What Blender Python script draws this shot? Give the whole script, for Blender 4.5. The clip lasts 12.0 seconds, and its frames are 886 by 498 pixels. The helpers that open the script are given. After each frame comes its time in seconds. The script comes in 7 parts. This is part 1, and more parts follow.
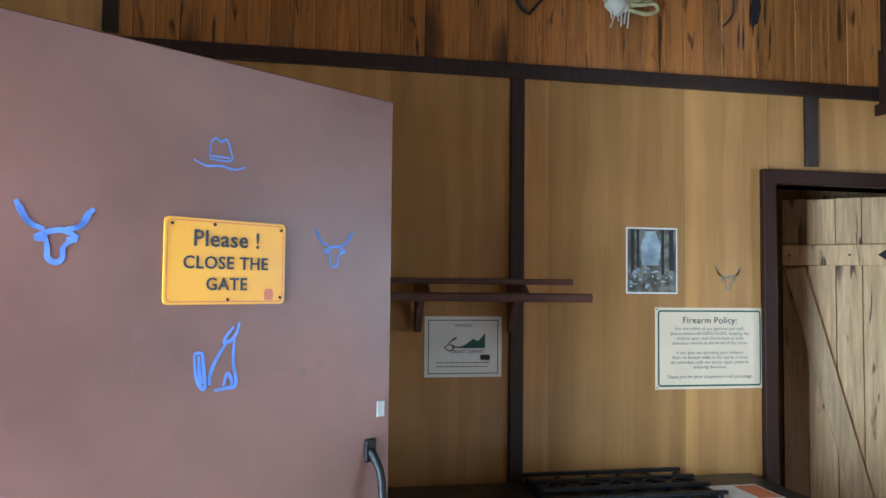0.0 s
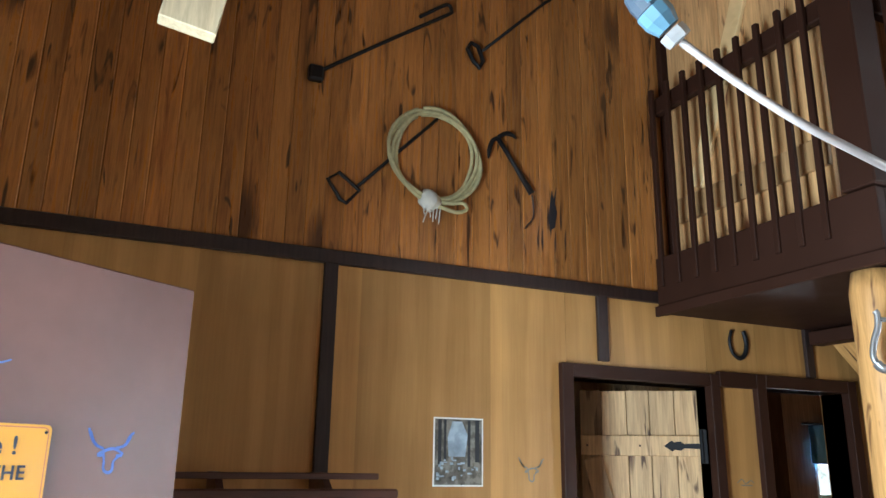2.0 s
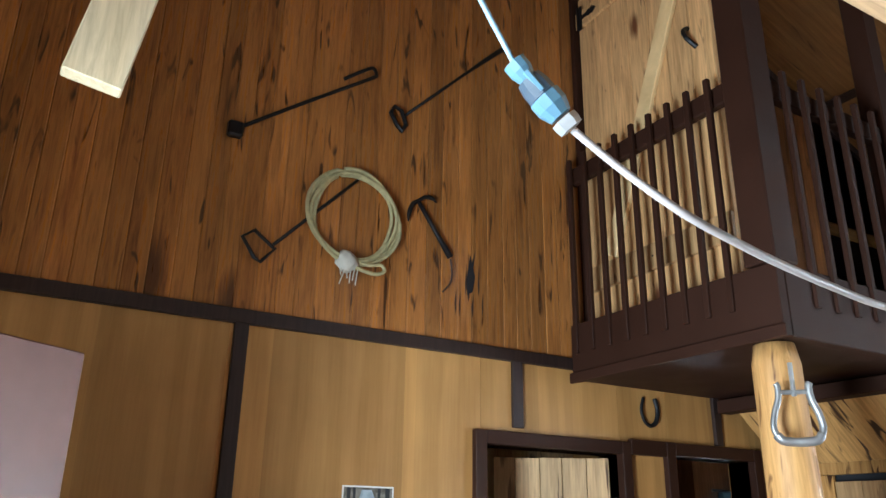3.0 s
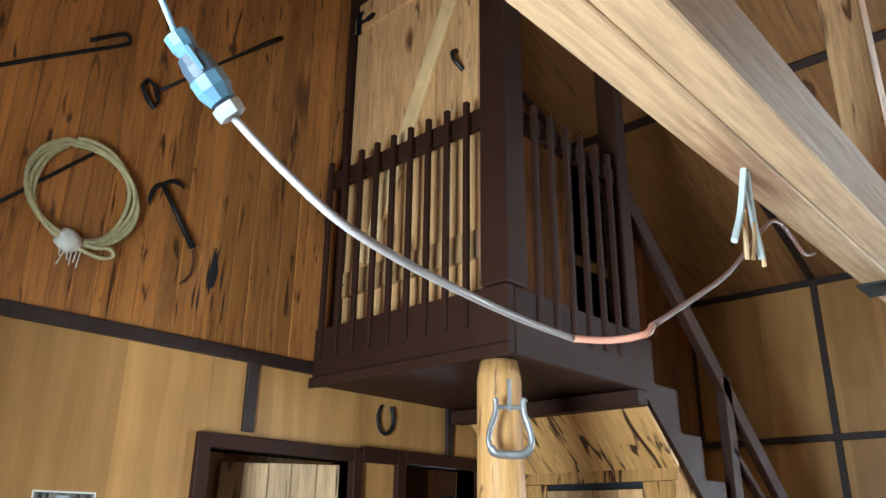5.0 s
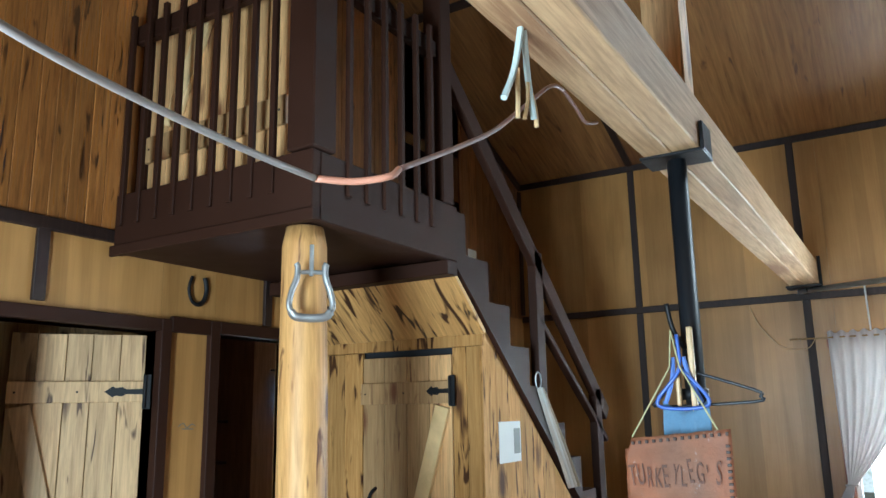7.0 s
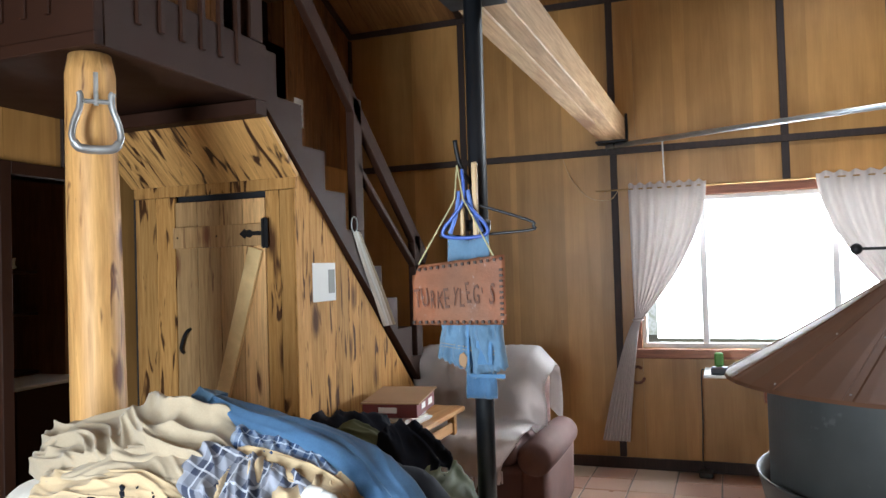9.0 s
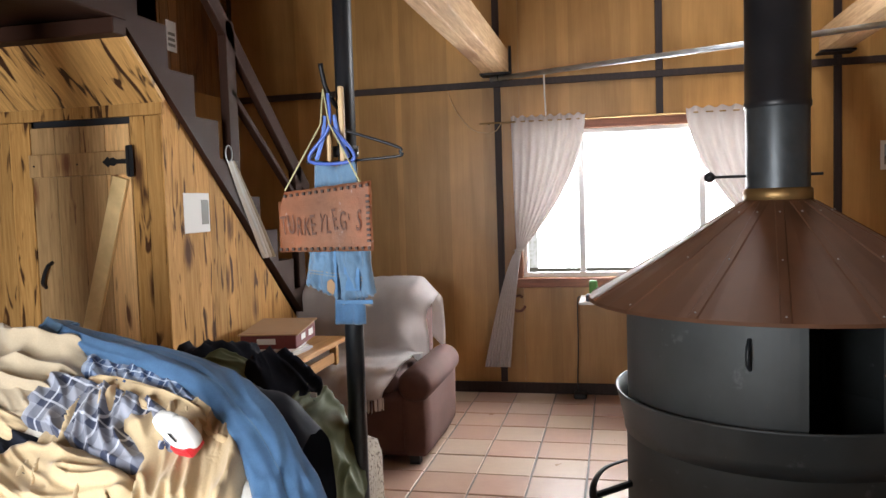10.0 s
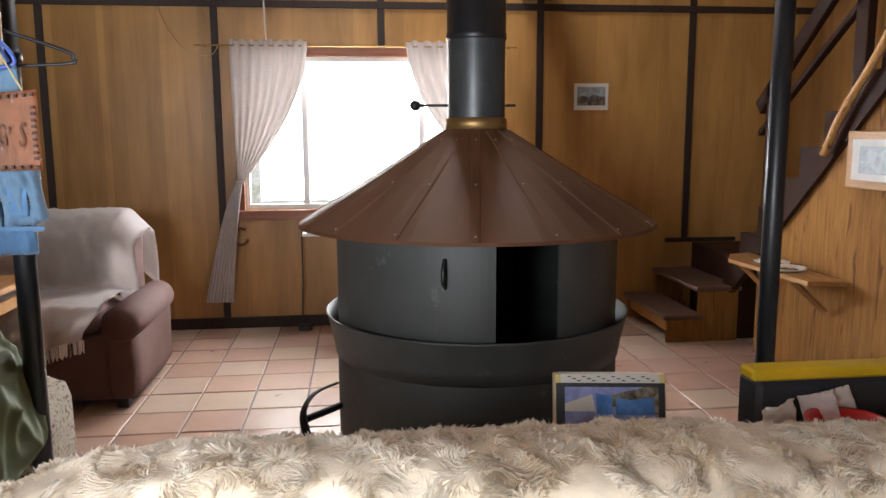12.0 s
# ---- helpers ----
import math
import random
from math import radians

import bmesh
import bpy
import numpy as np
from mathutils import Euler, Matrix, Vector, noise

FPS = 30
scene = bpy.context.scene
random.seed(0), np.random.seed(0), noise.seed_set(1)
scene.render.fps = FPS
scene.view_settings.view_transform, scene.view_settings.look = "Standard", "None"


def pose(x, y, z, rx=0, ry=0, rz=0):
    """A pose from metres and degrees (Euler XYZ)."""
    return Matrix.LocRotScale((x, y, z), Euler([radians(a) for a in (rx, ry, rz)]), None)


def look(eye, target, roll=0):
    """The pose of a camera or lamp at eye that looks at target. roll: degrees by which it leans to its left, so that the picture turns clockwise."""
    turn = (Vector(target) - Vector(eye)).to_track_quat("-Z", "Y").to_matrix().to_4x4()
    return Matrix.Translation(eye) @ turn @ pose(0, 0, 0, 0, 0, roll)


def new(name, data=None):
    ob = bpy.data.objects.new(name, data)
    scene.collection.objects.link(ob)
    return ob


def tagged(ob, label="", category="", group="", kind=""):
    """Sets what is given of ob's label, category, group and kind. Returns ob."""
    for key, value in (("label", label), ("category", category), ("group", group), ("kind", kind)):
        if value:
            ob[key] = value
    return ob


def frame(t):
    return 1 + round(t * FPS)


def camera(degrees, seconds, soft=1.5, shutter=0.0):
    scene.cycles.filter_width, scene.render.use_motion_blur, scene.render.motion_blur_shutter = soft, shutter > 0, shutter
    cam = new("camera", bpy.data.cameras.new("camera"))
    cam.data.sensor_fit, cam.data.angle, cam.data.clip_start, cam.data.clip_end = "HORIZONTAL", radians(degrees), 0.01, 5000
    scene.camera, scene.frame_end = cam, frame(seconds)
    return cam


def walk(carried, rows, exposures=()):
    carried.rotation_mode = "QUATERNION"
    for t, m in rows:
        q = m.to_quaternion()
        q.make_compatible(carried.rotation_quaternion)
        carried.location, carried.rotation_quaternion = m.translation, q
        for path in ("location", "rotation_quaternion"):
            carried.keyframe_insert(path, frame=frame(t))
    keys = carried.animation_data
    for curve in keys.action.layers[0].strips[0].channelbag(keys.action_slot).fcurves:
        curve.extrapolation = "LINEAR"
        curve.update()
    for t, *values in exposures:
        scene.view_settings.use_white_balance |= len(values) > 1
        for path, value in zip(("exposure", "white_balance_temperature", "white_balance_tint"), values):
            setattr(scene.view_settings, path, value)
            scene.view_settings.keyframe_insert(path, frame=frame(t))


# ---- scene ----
cam = camera(60.12, 12.0)
PATH = [
    (0, look((1.316, 1.932, 1.631), (1.696, 3.893, 1.729), 0.6)),
    (0.5, look((1.337, 1.945, 1.648), (1.865, 3.863, 1.857), 0.9)),
    (1, look((1.352, 1.943, 1.666), (1.992, 3.811, 1.985), 1.0)),
    (1.5, look((1.349, 1.937, 1.682), (2.076, 3.75, 2.114), 1.1)),
    (2, look((1.344, 1.942, 1.7), (2.143, 3.695, 2.236), 0.9)),
    (2.5, look((1.36, 1.936, 1.714), (2.22, 3.63, 2.339), 0.7)),
    (4.5, pose(1.467, 1.930, 1.757, 111.43, -1.16, -43.62)),
    (5, pose(1.511, 1.895, 1.749, 110.32, -0.68, -47.80)),
    (5.5, pose(1.545, 1.867, 1.739, 108.77, 0.11, -51.22)),
    (6, pose(1.580, 1.840, 1.721, 106.74, 0.58, -54.35)),
    (6.5, pose(1.628, 1.814, 1.704, 104.43, 0.84, -56.42)),
    (8.5, pose(1.667, 1.637, 1.597, 93.90, 1.51, -66.56)),
    (9, pose(1.681, 1.593, 1.575, 91.42, 1.72, -69.64)),
    (9.5, pose(1.690, 1.550, 1.558, 88.92, 1.81, -73.33)),
    (10, pose(1.707, 1.498, 1.539, 86.43, 1.82, -77.28)),
    (10.5, pose(1.724, 1.453, 1.509, 84.45, 1.59, -80.91)),
    (11, pose(1.751, 1.425, 1.502, 82.63, 0.93, -85.65)),
    (11.5, pose(1.765, 1.389, 1.500, 81.63, 0.60, -90.62)),
    (12, pose(1.755, 1.376, 1.484, 81.45, 0.28, -96.44)),
]
EXPOSURES = [(0.0, -0.12, 5050, -2), (0.5, 0.05, 4950, -4), (1.0, 0.10, 5050, -3), (1.5, 0.10, 5400, -1), (2.5, 0.16, 5600, 2), (5.0, 0.18, 5550, 0), (6.0, 0.16, 5350, -5), (8.5, -0.14, 5400, -1), (9.0, -0.14, 6050, 6), (9.5, -0.15, 6350, 9), (10.5, -0.14, 6750, 13), (12.0, -0.10, 6650, 12)]
walk(cam, PATH, EXPOSURES)

# ---- world, sun and large lights ----
world = bpy.data.worlds.new("sky")
scene.world = world
world.use_nodes = True
wn = world.node_tree
sky = wn.nodes.new("ShaderNodeTexSky")
sky.sky_type, sky.sun_disc, sky.sun_elevation, sky.sun_rotation = "NISHITA", False, radians(52), radians(150)
wn.links.new(sky.outputs["Color"], wn.nodes["Background"].inputs["Color"])
wn.nodes["Background"].inputs["Strength"].default_value = 0.12
sun_data = bpy.data.lights.new("sun", "SUN")
sun_data.energy, sun_data.angle, sun_data.color = 2.0, radians(2), (1.0, 0.95, 0.88)
sun_lamp = new("sun", sun_data)
sun_lamp.matrix_basis = look((0, 0, 12), (-1.2, -7.2, 0))


def area_lamp(name, eye, target, wide, high, watts, colour, spread=180):
    data = bpy.data.lights.new(name, "AREA")
    data.shape, data.size, data.size_y, data.energy, data.color = "RECTANGLE", wide, high, watts, colour
    data.spread = radians(spread)
    ob = new(name, data)
    ob.matrix_basis = look(eye, target)
    return ob


# room limits, wall faces towards the room
XC, XB, YA, YD = 0.67, 7.70, 4.644, -2.36
EAVE, RIDGE_X, RISE = 3.65, 4.185, 0.42
T = 0.14
area_lamp("window_light", (7.86, 1.27, 1.50), (0, 1.27, 1.2), 1.7, 1.05, 160, (0.93, 0.97, 1.0))
area_lamp("doorway_light", (0.50, 2.66, 1.05), (5, 2.7, 0.8), 0.85, 1.95, 165, (0.90, 0.96, 1.0), 150)
area_lamp("skylight_light", (6.38, 0.70, 4.30), (6.38 - 0.42, 0.70, 3.30), 0.78, 0.78, 60, (0.95, 0.97, 1.0))
area_lamp("passage_window_light", (6.05, 5.84, 1.52), (5.0, 3.0, 1.4), 0.40, 0.62, 24, (0.93, 0.97, 1.0))


def roof_z(x):
    return EAVE + RISE * ((XB - x) if x > RIDGE_X else (x - XC))


# ---- materials ----
def nodes_of(name):
    m = bpy.data.materials.new(name)
    m.use_nodes = True
    nt = m.node_tree
    return m, nt, nt.nodes["Principled BSDF"]


def link(nt, a, b):
    nt.links.new(a, b)


def ramp(nt, fac, stops):
    r = nt.nodes.new("ShaderNodeValToRGB")
    r.color_ramp.elements.remove(r.color_ramp.elements[1])
    for k, (p, c) in enumerate(stops):
        e = r.color_ramp.elements.new(p) if k else r.color_ramp.elements[0]
        e.position, e.color = p, (*c, 1) if len(c) == 3 else c
    link(nt, fac, r.inputs["Fac"])
    return r.outputs["Color"]


def mix(nt, fac, a, b, mode="MIX"):
    n = nt.nodes.new("ShaderNodeMix")
    n.data_type, n.blend_type = "RGBA", mode
    for sock, v in ((n.inputs["Factor"], fac), (n.inputs["A"], a), (n.inputs["B"], b)):
        if hasattr(v, "is_linked"):
            link(nt, v, sock)
        else:
            sock.default_value = v if isinstance(v, (int, float)) else (*v, 1)
    return n.outputs["Result"]


def math_node(nt, op, a, b=0.5):
    n = nt.nodes.new("ShaderNodeMath")
    n.operation = op
    for sock, v in zip(n.inputs, (a, b)):
        if hasattr(v, "is_linked"):
            link(nt, v, sock)
        else:
            sock.default_value = v
    return n.outputs[0]


def coords(nt, scale, vary=True):
    """Object coordinates, shifted piece by piece, and stretched."""
    tc = nt.nodes.new("ShaderNodeTexCoord")
    v = tc.outputs["Object"]
    if vary:
        info = nt.nodes.new("ShaderNodeObjectInfo")
        mul = nt.nodes.new("ShaderNodeVectorMath")
        mul.operation = "MULTIPLY_ADD"
        comb = nt.nodes.new("ShaderNodeCombineXYZ")
        for k in range(3):
            link(nt, info.outputs["Random"], comb.inputs[k])
        link(nt, comb.outputs[0], mul.inputs[0])
        mul.inputs[1].default_value = (37.0, 53.0, 71.0)
        link(nt, v, mul.inputs[2])
        v = mul.outputs[0]
    mp = nt.nodes.new("ShaderNodeMapping")
    mp.inputs["Scale"].default_value = scale
    link(nt, v, mp.inputs["Vector"])
    return mp.outputs[0]


def noise_tex(nt, vec, scale, detail=4, rough=0.55, dist=0.0):
    n = nt.nodes.new("ShaderNodeTexNoise")
    n.inputs["Scale"].default_value, n.inputs["Detail"].default_value = scale, detail
    n.inputs["Roughness"].default_value, n.inputs["Distortion"].default_value = rough, dist
    link(nt, vec, n.inputs["Vector"])
    return n.outputs["Fac"]


def bump(nt, bsdf, height, strength, distance=0.002):
    b = nt.nodes.new("ShaderNodeBump")
    b.inputs["Strength"].default_value, b.inputs["Distance"].default_value = strength, distance
    link(nt, height, b.inputs["Height"])
    link(nt, b.outputs[0], bsdf.inputs["Normal"])


def wood(name, dark, light, axis="z", fine=1.0, rough=0.45, knots=0.0, knot_colour=(0.10, 0.045, 0.02), streak=0.0, tone=0.25, relief=0.25, coat=0.0):
    """Wood with its grain along one axis: figure, fine fibres, piece-by-piece tone, knots and dark streaks."""
    m, nt, p = nodes_of(name)
    def along(k):
        return {"x": (k, 1, 1), "y": (1, k, 1), "z": (1, 1, k), "slope": (k, 1, k)}[axis]
    st = along(0.06)
    v = coords(nt, st)
    broad = noise_tex(nt, v, 9 * fine, 3, 0.5, 1.2)
    fibre = noise_tex(nt, v, 70 * fine, 5, 0.65, 0.4)
    col = ramp(nt, broad, [(0.25, dark), (0.75, light)])
    col = mix(nt, 0.55, col, ramp(nt, fibre, [(0.3, tuple(c * 0.55 for c in dark)), (0.7, tuple(min(1, c * 1.15) for c in light))]), "MIX")
    info = nt.nodes.new("ShaderNodeObjectInfo")
    t = ramp(nt, info.outputs["Random"], [(0.0, (1 - tone,) * 3), (1.0, (1 + tone * 0.3, 1 + tone * 0.22, 1 + tone * 0.1))])
    col = mix(nt, 1.0, col, t, "MULTIPLY")
    if knots:
        kv = coords(nt, along(0.42))
        vo = nt.nodes.new("ShaderNodeTexVoronoi")
        vo.inputs["Scale"].default_value = knots
        link(nt, kv, vo.inputs["Vector"])
        d = math_node(nt, "ADD", vo.outputs["Distance"], math_node(nt, "MULTIPLY", math_node(nt, "SUBTRACT", fibre, 0.5), 0.16))
        col = mix(nt, ramp(nt, d, [(0.085, (1, 1, 1)), (0.20, (0, 0, 0))]), col, knot_colour)
    if streak:
        sv = coords(nt, along(0.17))
        s = noise_tex(nt, sv, 21 * fine, 2, 0.5, 1.1)
        col = mix(nt, ramp(nt, s, [(0.66 - streak, (0, 0, 0)), (0.74 - streak, (1, 1, 1))]), col, tuple(c * 0.8 for c in knot_colour))
    link(nt, col, p.inputs["Base Color"])
    link(nt, ramp(nt, fibre, [(0.2, (rough + 0.12,) * 3), (0.8, (rough - 0.06,) * 3)]), p.inputs["Roughness"])
    p.inputs["Coat Weight"].default_value = coat
    p.inputs["Coat Roughness"].default_value = 0.25
    bump(nt, p, fibre, relief)
    return m


def paint(name, colour, rough=0.5, spread=0.2, scale=6, metal=0.0, grain=120, relief=0.15, worn=None, worn_at=0.68):
    """Paint, plastic, cloth-like or metal surface: cloudy tone, fine grain and worn spots."""
    m, nt, p = nodes_of(name)
    v = coords(nt, (1, 1, 1))
    cloud = noise_tex(nt, v, scale, 5, 0.6)
    g = noise_tex(nt, v, grain, 3, 0.6)
    col = ramp(nt, cloud, [(0.25, tuple(c * (1 - spread) for c in colour)), (0.75, tuple(min(1, c * (1 + spread)) for c in colour))])
    if worn:
        w = noise_tex(nt, v, scale * 3, 6, 0.7)
        col = mix(nt, ramp(nt, w, [(worn_at, (0, 0, 0)), (worn_at + 0.06, (1, 1, 1))]), col, worn)
    link(nt, col, p.inputs["Base Color"])
    p.inputs["Metallic"].default_value = metal
    link(nt, ramp(nt, cloud, [(0.2, (max(0.02, rough - 0.1),) * 3), (0.8, (min(1, rough + 0.12),) * 3)]), p.inputs["Roughness"])
    bump(nt, p, g, relief, 0.0015)
    return m


def plywood(name):
    """Honey-coloured varnished plywood sheets with cathedral figure, cut in broad upright bands of veneer."""
    m, nt, p = nodes_of(name)
    v = coords(nt, (1, 1, 0.10))
    tc = coords(nt, (1, 1, 0.0), False)
    band = nt.nodes.new("ShaderNodeTexVoronoi")
    band.inputs["Scale"].default_value = 4.2
    link(nt, tc, band.inputs["Vector"])
    bandv = nt.nodes.new("ShaderNodeSeparateColor")
    link(nt, band.outputs["Color"], bandv.inputs[0])
    figure = noise_tex(nt, v, 7, 3, 0.5, 1.4)
    wave = nt.nodes.new("ShaderNodeTexWave")
    wave.inputs["Scale"].default_value, wave.inputs["Distortion"].default_value = 2.2, 9.0
    wave.inputs["Detail"].default_value, wave.inputs["Detail Scale"].default_value = 2, 1.4
    link(nt, coords(nt, (1, 1, 0.16)), wave.inputs["Vector"])
    fibre = noise_tex(nt, coords(nt, (1, 1, 0.04)), 90, 4, 0.65, 0.3)
    col = ramp(nt, figure, [(0.2, (0.36, 0.190, 0.058)), (0.8, (0.52, 0.300, 0.100))])
    col = mix(nt, 0.20, col, ramp(nt, wave.outputs["Fac"], [(0.35, (0.22, 0.10, 0.03)), (0.8, (0.56, 0.33, 0.13))]))
    col = mix(nt, 0.2, col, ramp(nt, fibre, [(0.3, (0.27, 0.13, 0.04)), (0.7, (0.55, 0.32, 0.12))]))
    tone = ramp(nt, bandv.outputs[0], [(0, (0.80, 0.77, 0.74)), (1, (1.12, 1.09, 1.05))])
    col = mix(nt, 1.0, col, tone, "MULTIPLY")
    cloud = noise_tex(nt, coords(nt, (1, 1, 1)), 1.6, 4, 0.6)
    col = mix(nt, 1.0, col, ramp(nt, cloud, [(0.25, (0.80, 0.78, 0.75)), (0.7, (1.05, 1.04, 1.03))]), "MULTIPLY")
    link(nt, col, p.inputs["Base Color"])
    link(nt, ramp(nt, fibre, [(0.2, (0.42,) * 3), (0.8, (0.30,) * 3)]), p.inputs["Roughness"])
    bump(nt, p, fibre, 0.10)
    return m


PLY = plywood("varnished_plywood")
PLANK = wood("orange_varnished_board", (0.18, 0.056, 0.013), (0.58, 0.255, 0.067), "z", 1.0, 0.27, 2.6, (0.070, 0.026, 0.010), 0.035, 0.34, 0.5, 0.5)
# same kind of board as PLANK at about half its brightness
PLANK_DARK = wood("darker_brown_board", (0.085, 0.030, 0.009), (0.27, 0.115, 0.033), "z", 1.0, 0.40, 2.6, (0.05, 0.020, 0.008), 0.02, 0.25, 0.35)
PINE = wood("knotty_pine", (0.48, 0.265, 0.105), (0.76, 0.48, 0.225), "z", 1.0, 0.42, 5.0, (0.15, 0.055, 0.022), 0.015, 0.42, 0.3)
PALE_PINE = wood("pale_pine_brace", (0.70, 0.46, 0.19), (0.88, 0.65, 0.34), "slope", 1.0, 0.42, 3.0, (0.20, 0.085, 0.03), 0.0, 0.10, 0.25)
PINE_GREY = wood("weathered_pine", (0.42, 0.26, 0.12), (0.68, 0.47, 0.25), "z", 1.0, 0.55, 4.5, (0.10, 0.05, 0.025), 0.02, 0.35, 0.35)
BEETLE = wood("scorched_pine", (0.370, 0.178, 0.050), (0.540, 0.305, 0.105), "z", 0.9, 0.66, 4.0, (0.075, 0.031, 0.012), 0.075, 0.18, 0.25)
BEETLE.node_tree.nodes["Principled BSDF"].inputs["Specular IOR Level"].default_value = 0.12
BEAM = wood("rough_sawn_beam", (0.43, 0.265, 0.135), (0.61, 0.415, 0.23), "x", 1.0, 0.62, 1.3, (0.24, 0.12, 0.055), 0.0, 0.14, 0.6)
BEAM_Z = wood("rough_sawn_post", (0.50, 0.29, 0.12), (0.74, 0.48, 0.24), "z", 1.0, 0.55, 4.0, (0.17, 0.075, 0.03), 0.03, 0.16, 0.4)
LOG = wood("peeled_log", (0.46, 0.215, 0.062), (0.68, 0.40, 0.145), "z", 0.8, 0.52, 5.5, (0.15, 0.055, 0.02), 0.02, 0.05, 0.4)
TRIM = wood("dark_brown_trim", (0.016, 0.008, 0.006), (0.034, 0.015, 0.011), "z", 1.0, 0.55, 0, tone=0.2, relief=0.2)
BROWN = paint("dark_brown_paint", (0.029, 0.0102, 0.0052), 0.62, 0.16, 3, relief=0.2, worn=(0.08, 0.045, 0.032), worn_at=0.76)
ROOF_PLY = wood("ceiling_plywood", (0.185, 0.082, 0.024), (0.33, 0.165, 0.054), "slope", 0.6, 0.45, 0.8, (0.12, 0.05, 0.02), 0.01, 0.15, 0.2)
BROWN.node_tree.nodes["Principled BSDF"].inputs["Specular IOR Level"].default_value = 0.22
DOOR_PAINT = paint("oxblood_door_paint", (0.160, 0.074, 0.060), 0.38, 0.34, 2.0, grain=60, relief=0.2, worn=(0.16, 0.092, 0.078), worn_at=0.64)
BLACK_IRON = paint("black_iron", (0.018, 0.018, 0.020), 0.5, 0.3, 12, 0.6, relief=0.3)
BLACK_PIPE = paint("black_enamel_pipe", (0.012, 0.014, 0.018), 0.40, 0.2, 5, 0.1, relief=0.05)
STOVE_BLACK = paint("stove_black_steel", (0.048, 0.052, 0.053), 0.52, 0.40, 2.6, 0.12, relief=0.12, worn=(0.090, 0.095, 0.096), worn_at=0.63)
COPPER = paint("tarnished_copper", (0.120, 0.055, 0.030), 0.46, 0.35, 3.5, 0.30, relief=0.12, worn=(0.20, 0.085, 0.045), worn_at=0.66)
BRASS = paint("dull_brass", (0.30, 0.185, 0.075), 0.45, 0.25, 8, 0.8, relief=0.1)
STEEL = paint("galvanized_steel", (0.52, 0.55, 0.57), 0.35, 0.18, 14, 0.8, relief=0.1)
PEWTER = paint("dull_aluminium", (0.34, 0.34, 0.34), 0.45, 0.25, 12, 0.7)
PLASTER = paint("pale_wall_paint", (0.60, 0.56, 0.50), 0.8, 0.08, 3)
WHITE = paint("white_vinyl", (0.72, 0.73, 0.74), 0.4, 0.05, 4)
REDWOOD = wood("reddish_window_trim", (0.17, 0.055, 0.03), (0.30, 0.11, 0.055), "y", 1.0, 0.45, 0, tone=0.1)


# ---- building helpers ----
ORIGIN = {}


def box(bm, x0, x1, y0, y1, z0, z1, m=None):
    vs = [bm.verts.new(p) for p in ((x0, y0, z0), (x1, y0, z0), (x1, y1, z0), (x0, y1, z0), (x0, y0, z1), (x1, y0, z1), (x1, y1, z1), (x0, y1, z1))]
    if m is not None:
        for v in vs:
            v.co = m @ v.co
    for q in ((0, 3, 2, 1), (4, 5, 6, 7), (0, 1, 5, 4), (1, 2, 6, 5), (2, 3, 7, 6), (3, 0, 4, 7)):
        bm.faces.new([vs[i] for i in q])
    return vs


def boxed(*args, bevel=0.0, m=None):
    bm = bmesh.new()
    box(bm, *args, m=m)
    if bevel:
        bmesh.ops.bevel(bm, geom=bm.edges[:], offset=bevel, segments=1, affect="EDGES")
    return bm


def prism(points, depth, m=None):
    """A flat outline in x and z, given a depth along y."""
    bm = bmesh.new()
    a = [bm.verts.new((x, 0, z)) for x, z in points]
    b = [bm.verts.new((x, depth, z)) for x, z in points]
    bm.faces.new(a)
    bm.faces.new(b[::-1])
    n = len(a)
    for i in range(n):
        bm.faces.new((a[i], b[i], b[(i + 1) % n], a[(i + 1) % n]))
    bmesh.ops.recalc_face_normals(bm, faces=bm.faces[:])
    if m is not None:
        bmesh.ops.transform(bm, matrix=m, verts=bm.verts[:])
    return bm


def lathe(profile, segments=48, centre=(0, 0, 0), start=0.0, sweep=360.0, closed=False):
    """Radius and height pairs, turned round the upright axis."""
    bm = bmesh.new()
    full = sweep >= 359.9
    n = segments if full else segments + 1
    rings = []
    for r, z in profile:
        rings.append([bm.verts.new((centre[0] + r * math.cos(radians(start + sweep * i / segments)), centre[1] + r * math.sin(radians(start + sweep * i / segments)), centre[2] + z)) for i in range(n)])
    pairs = list(zip(rings, rings[1:])) + ([(rings[-1], rings[0])] if closed else [])
    for a, b in pairs:
        for i in range(n if full else n - 1):
            bm.faces.new((a[i], a[(i + 1) % n], b[(i + 1) % n], b[i]))
    if not full and closed:
        bm.faces.new([r[0] for r in rings])
        bm.faces.new([r[-1] for r in rings])
    bmesh.ops.remove_doubles(bm, verts=bm.verts[:], dist=1e-5)
    bmesh.ops.recalc_face_normals(bm, faces=bm.faces[:])
    return bm


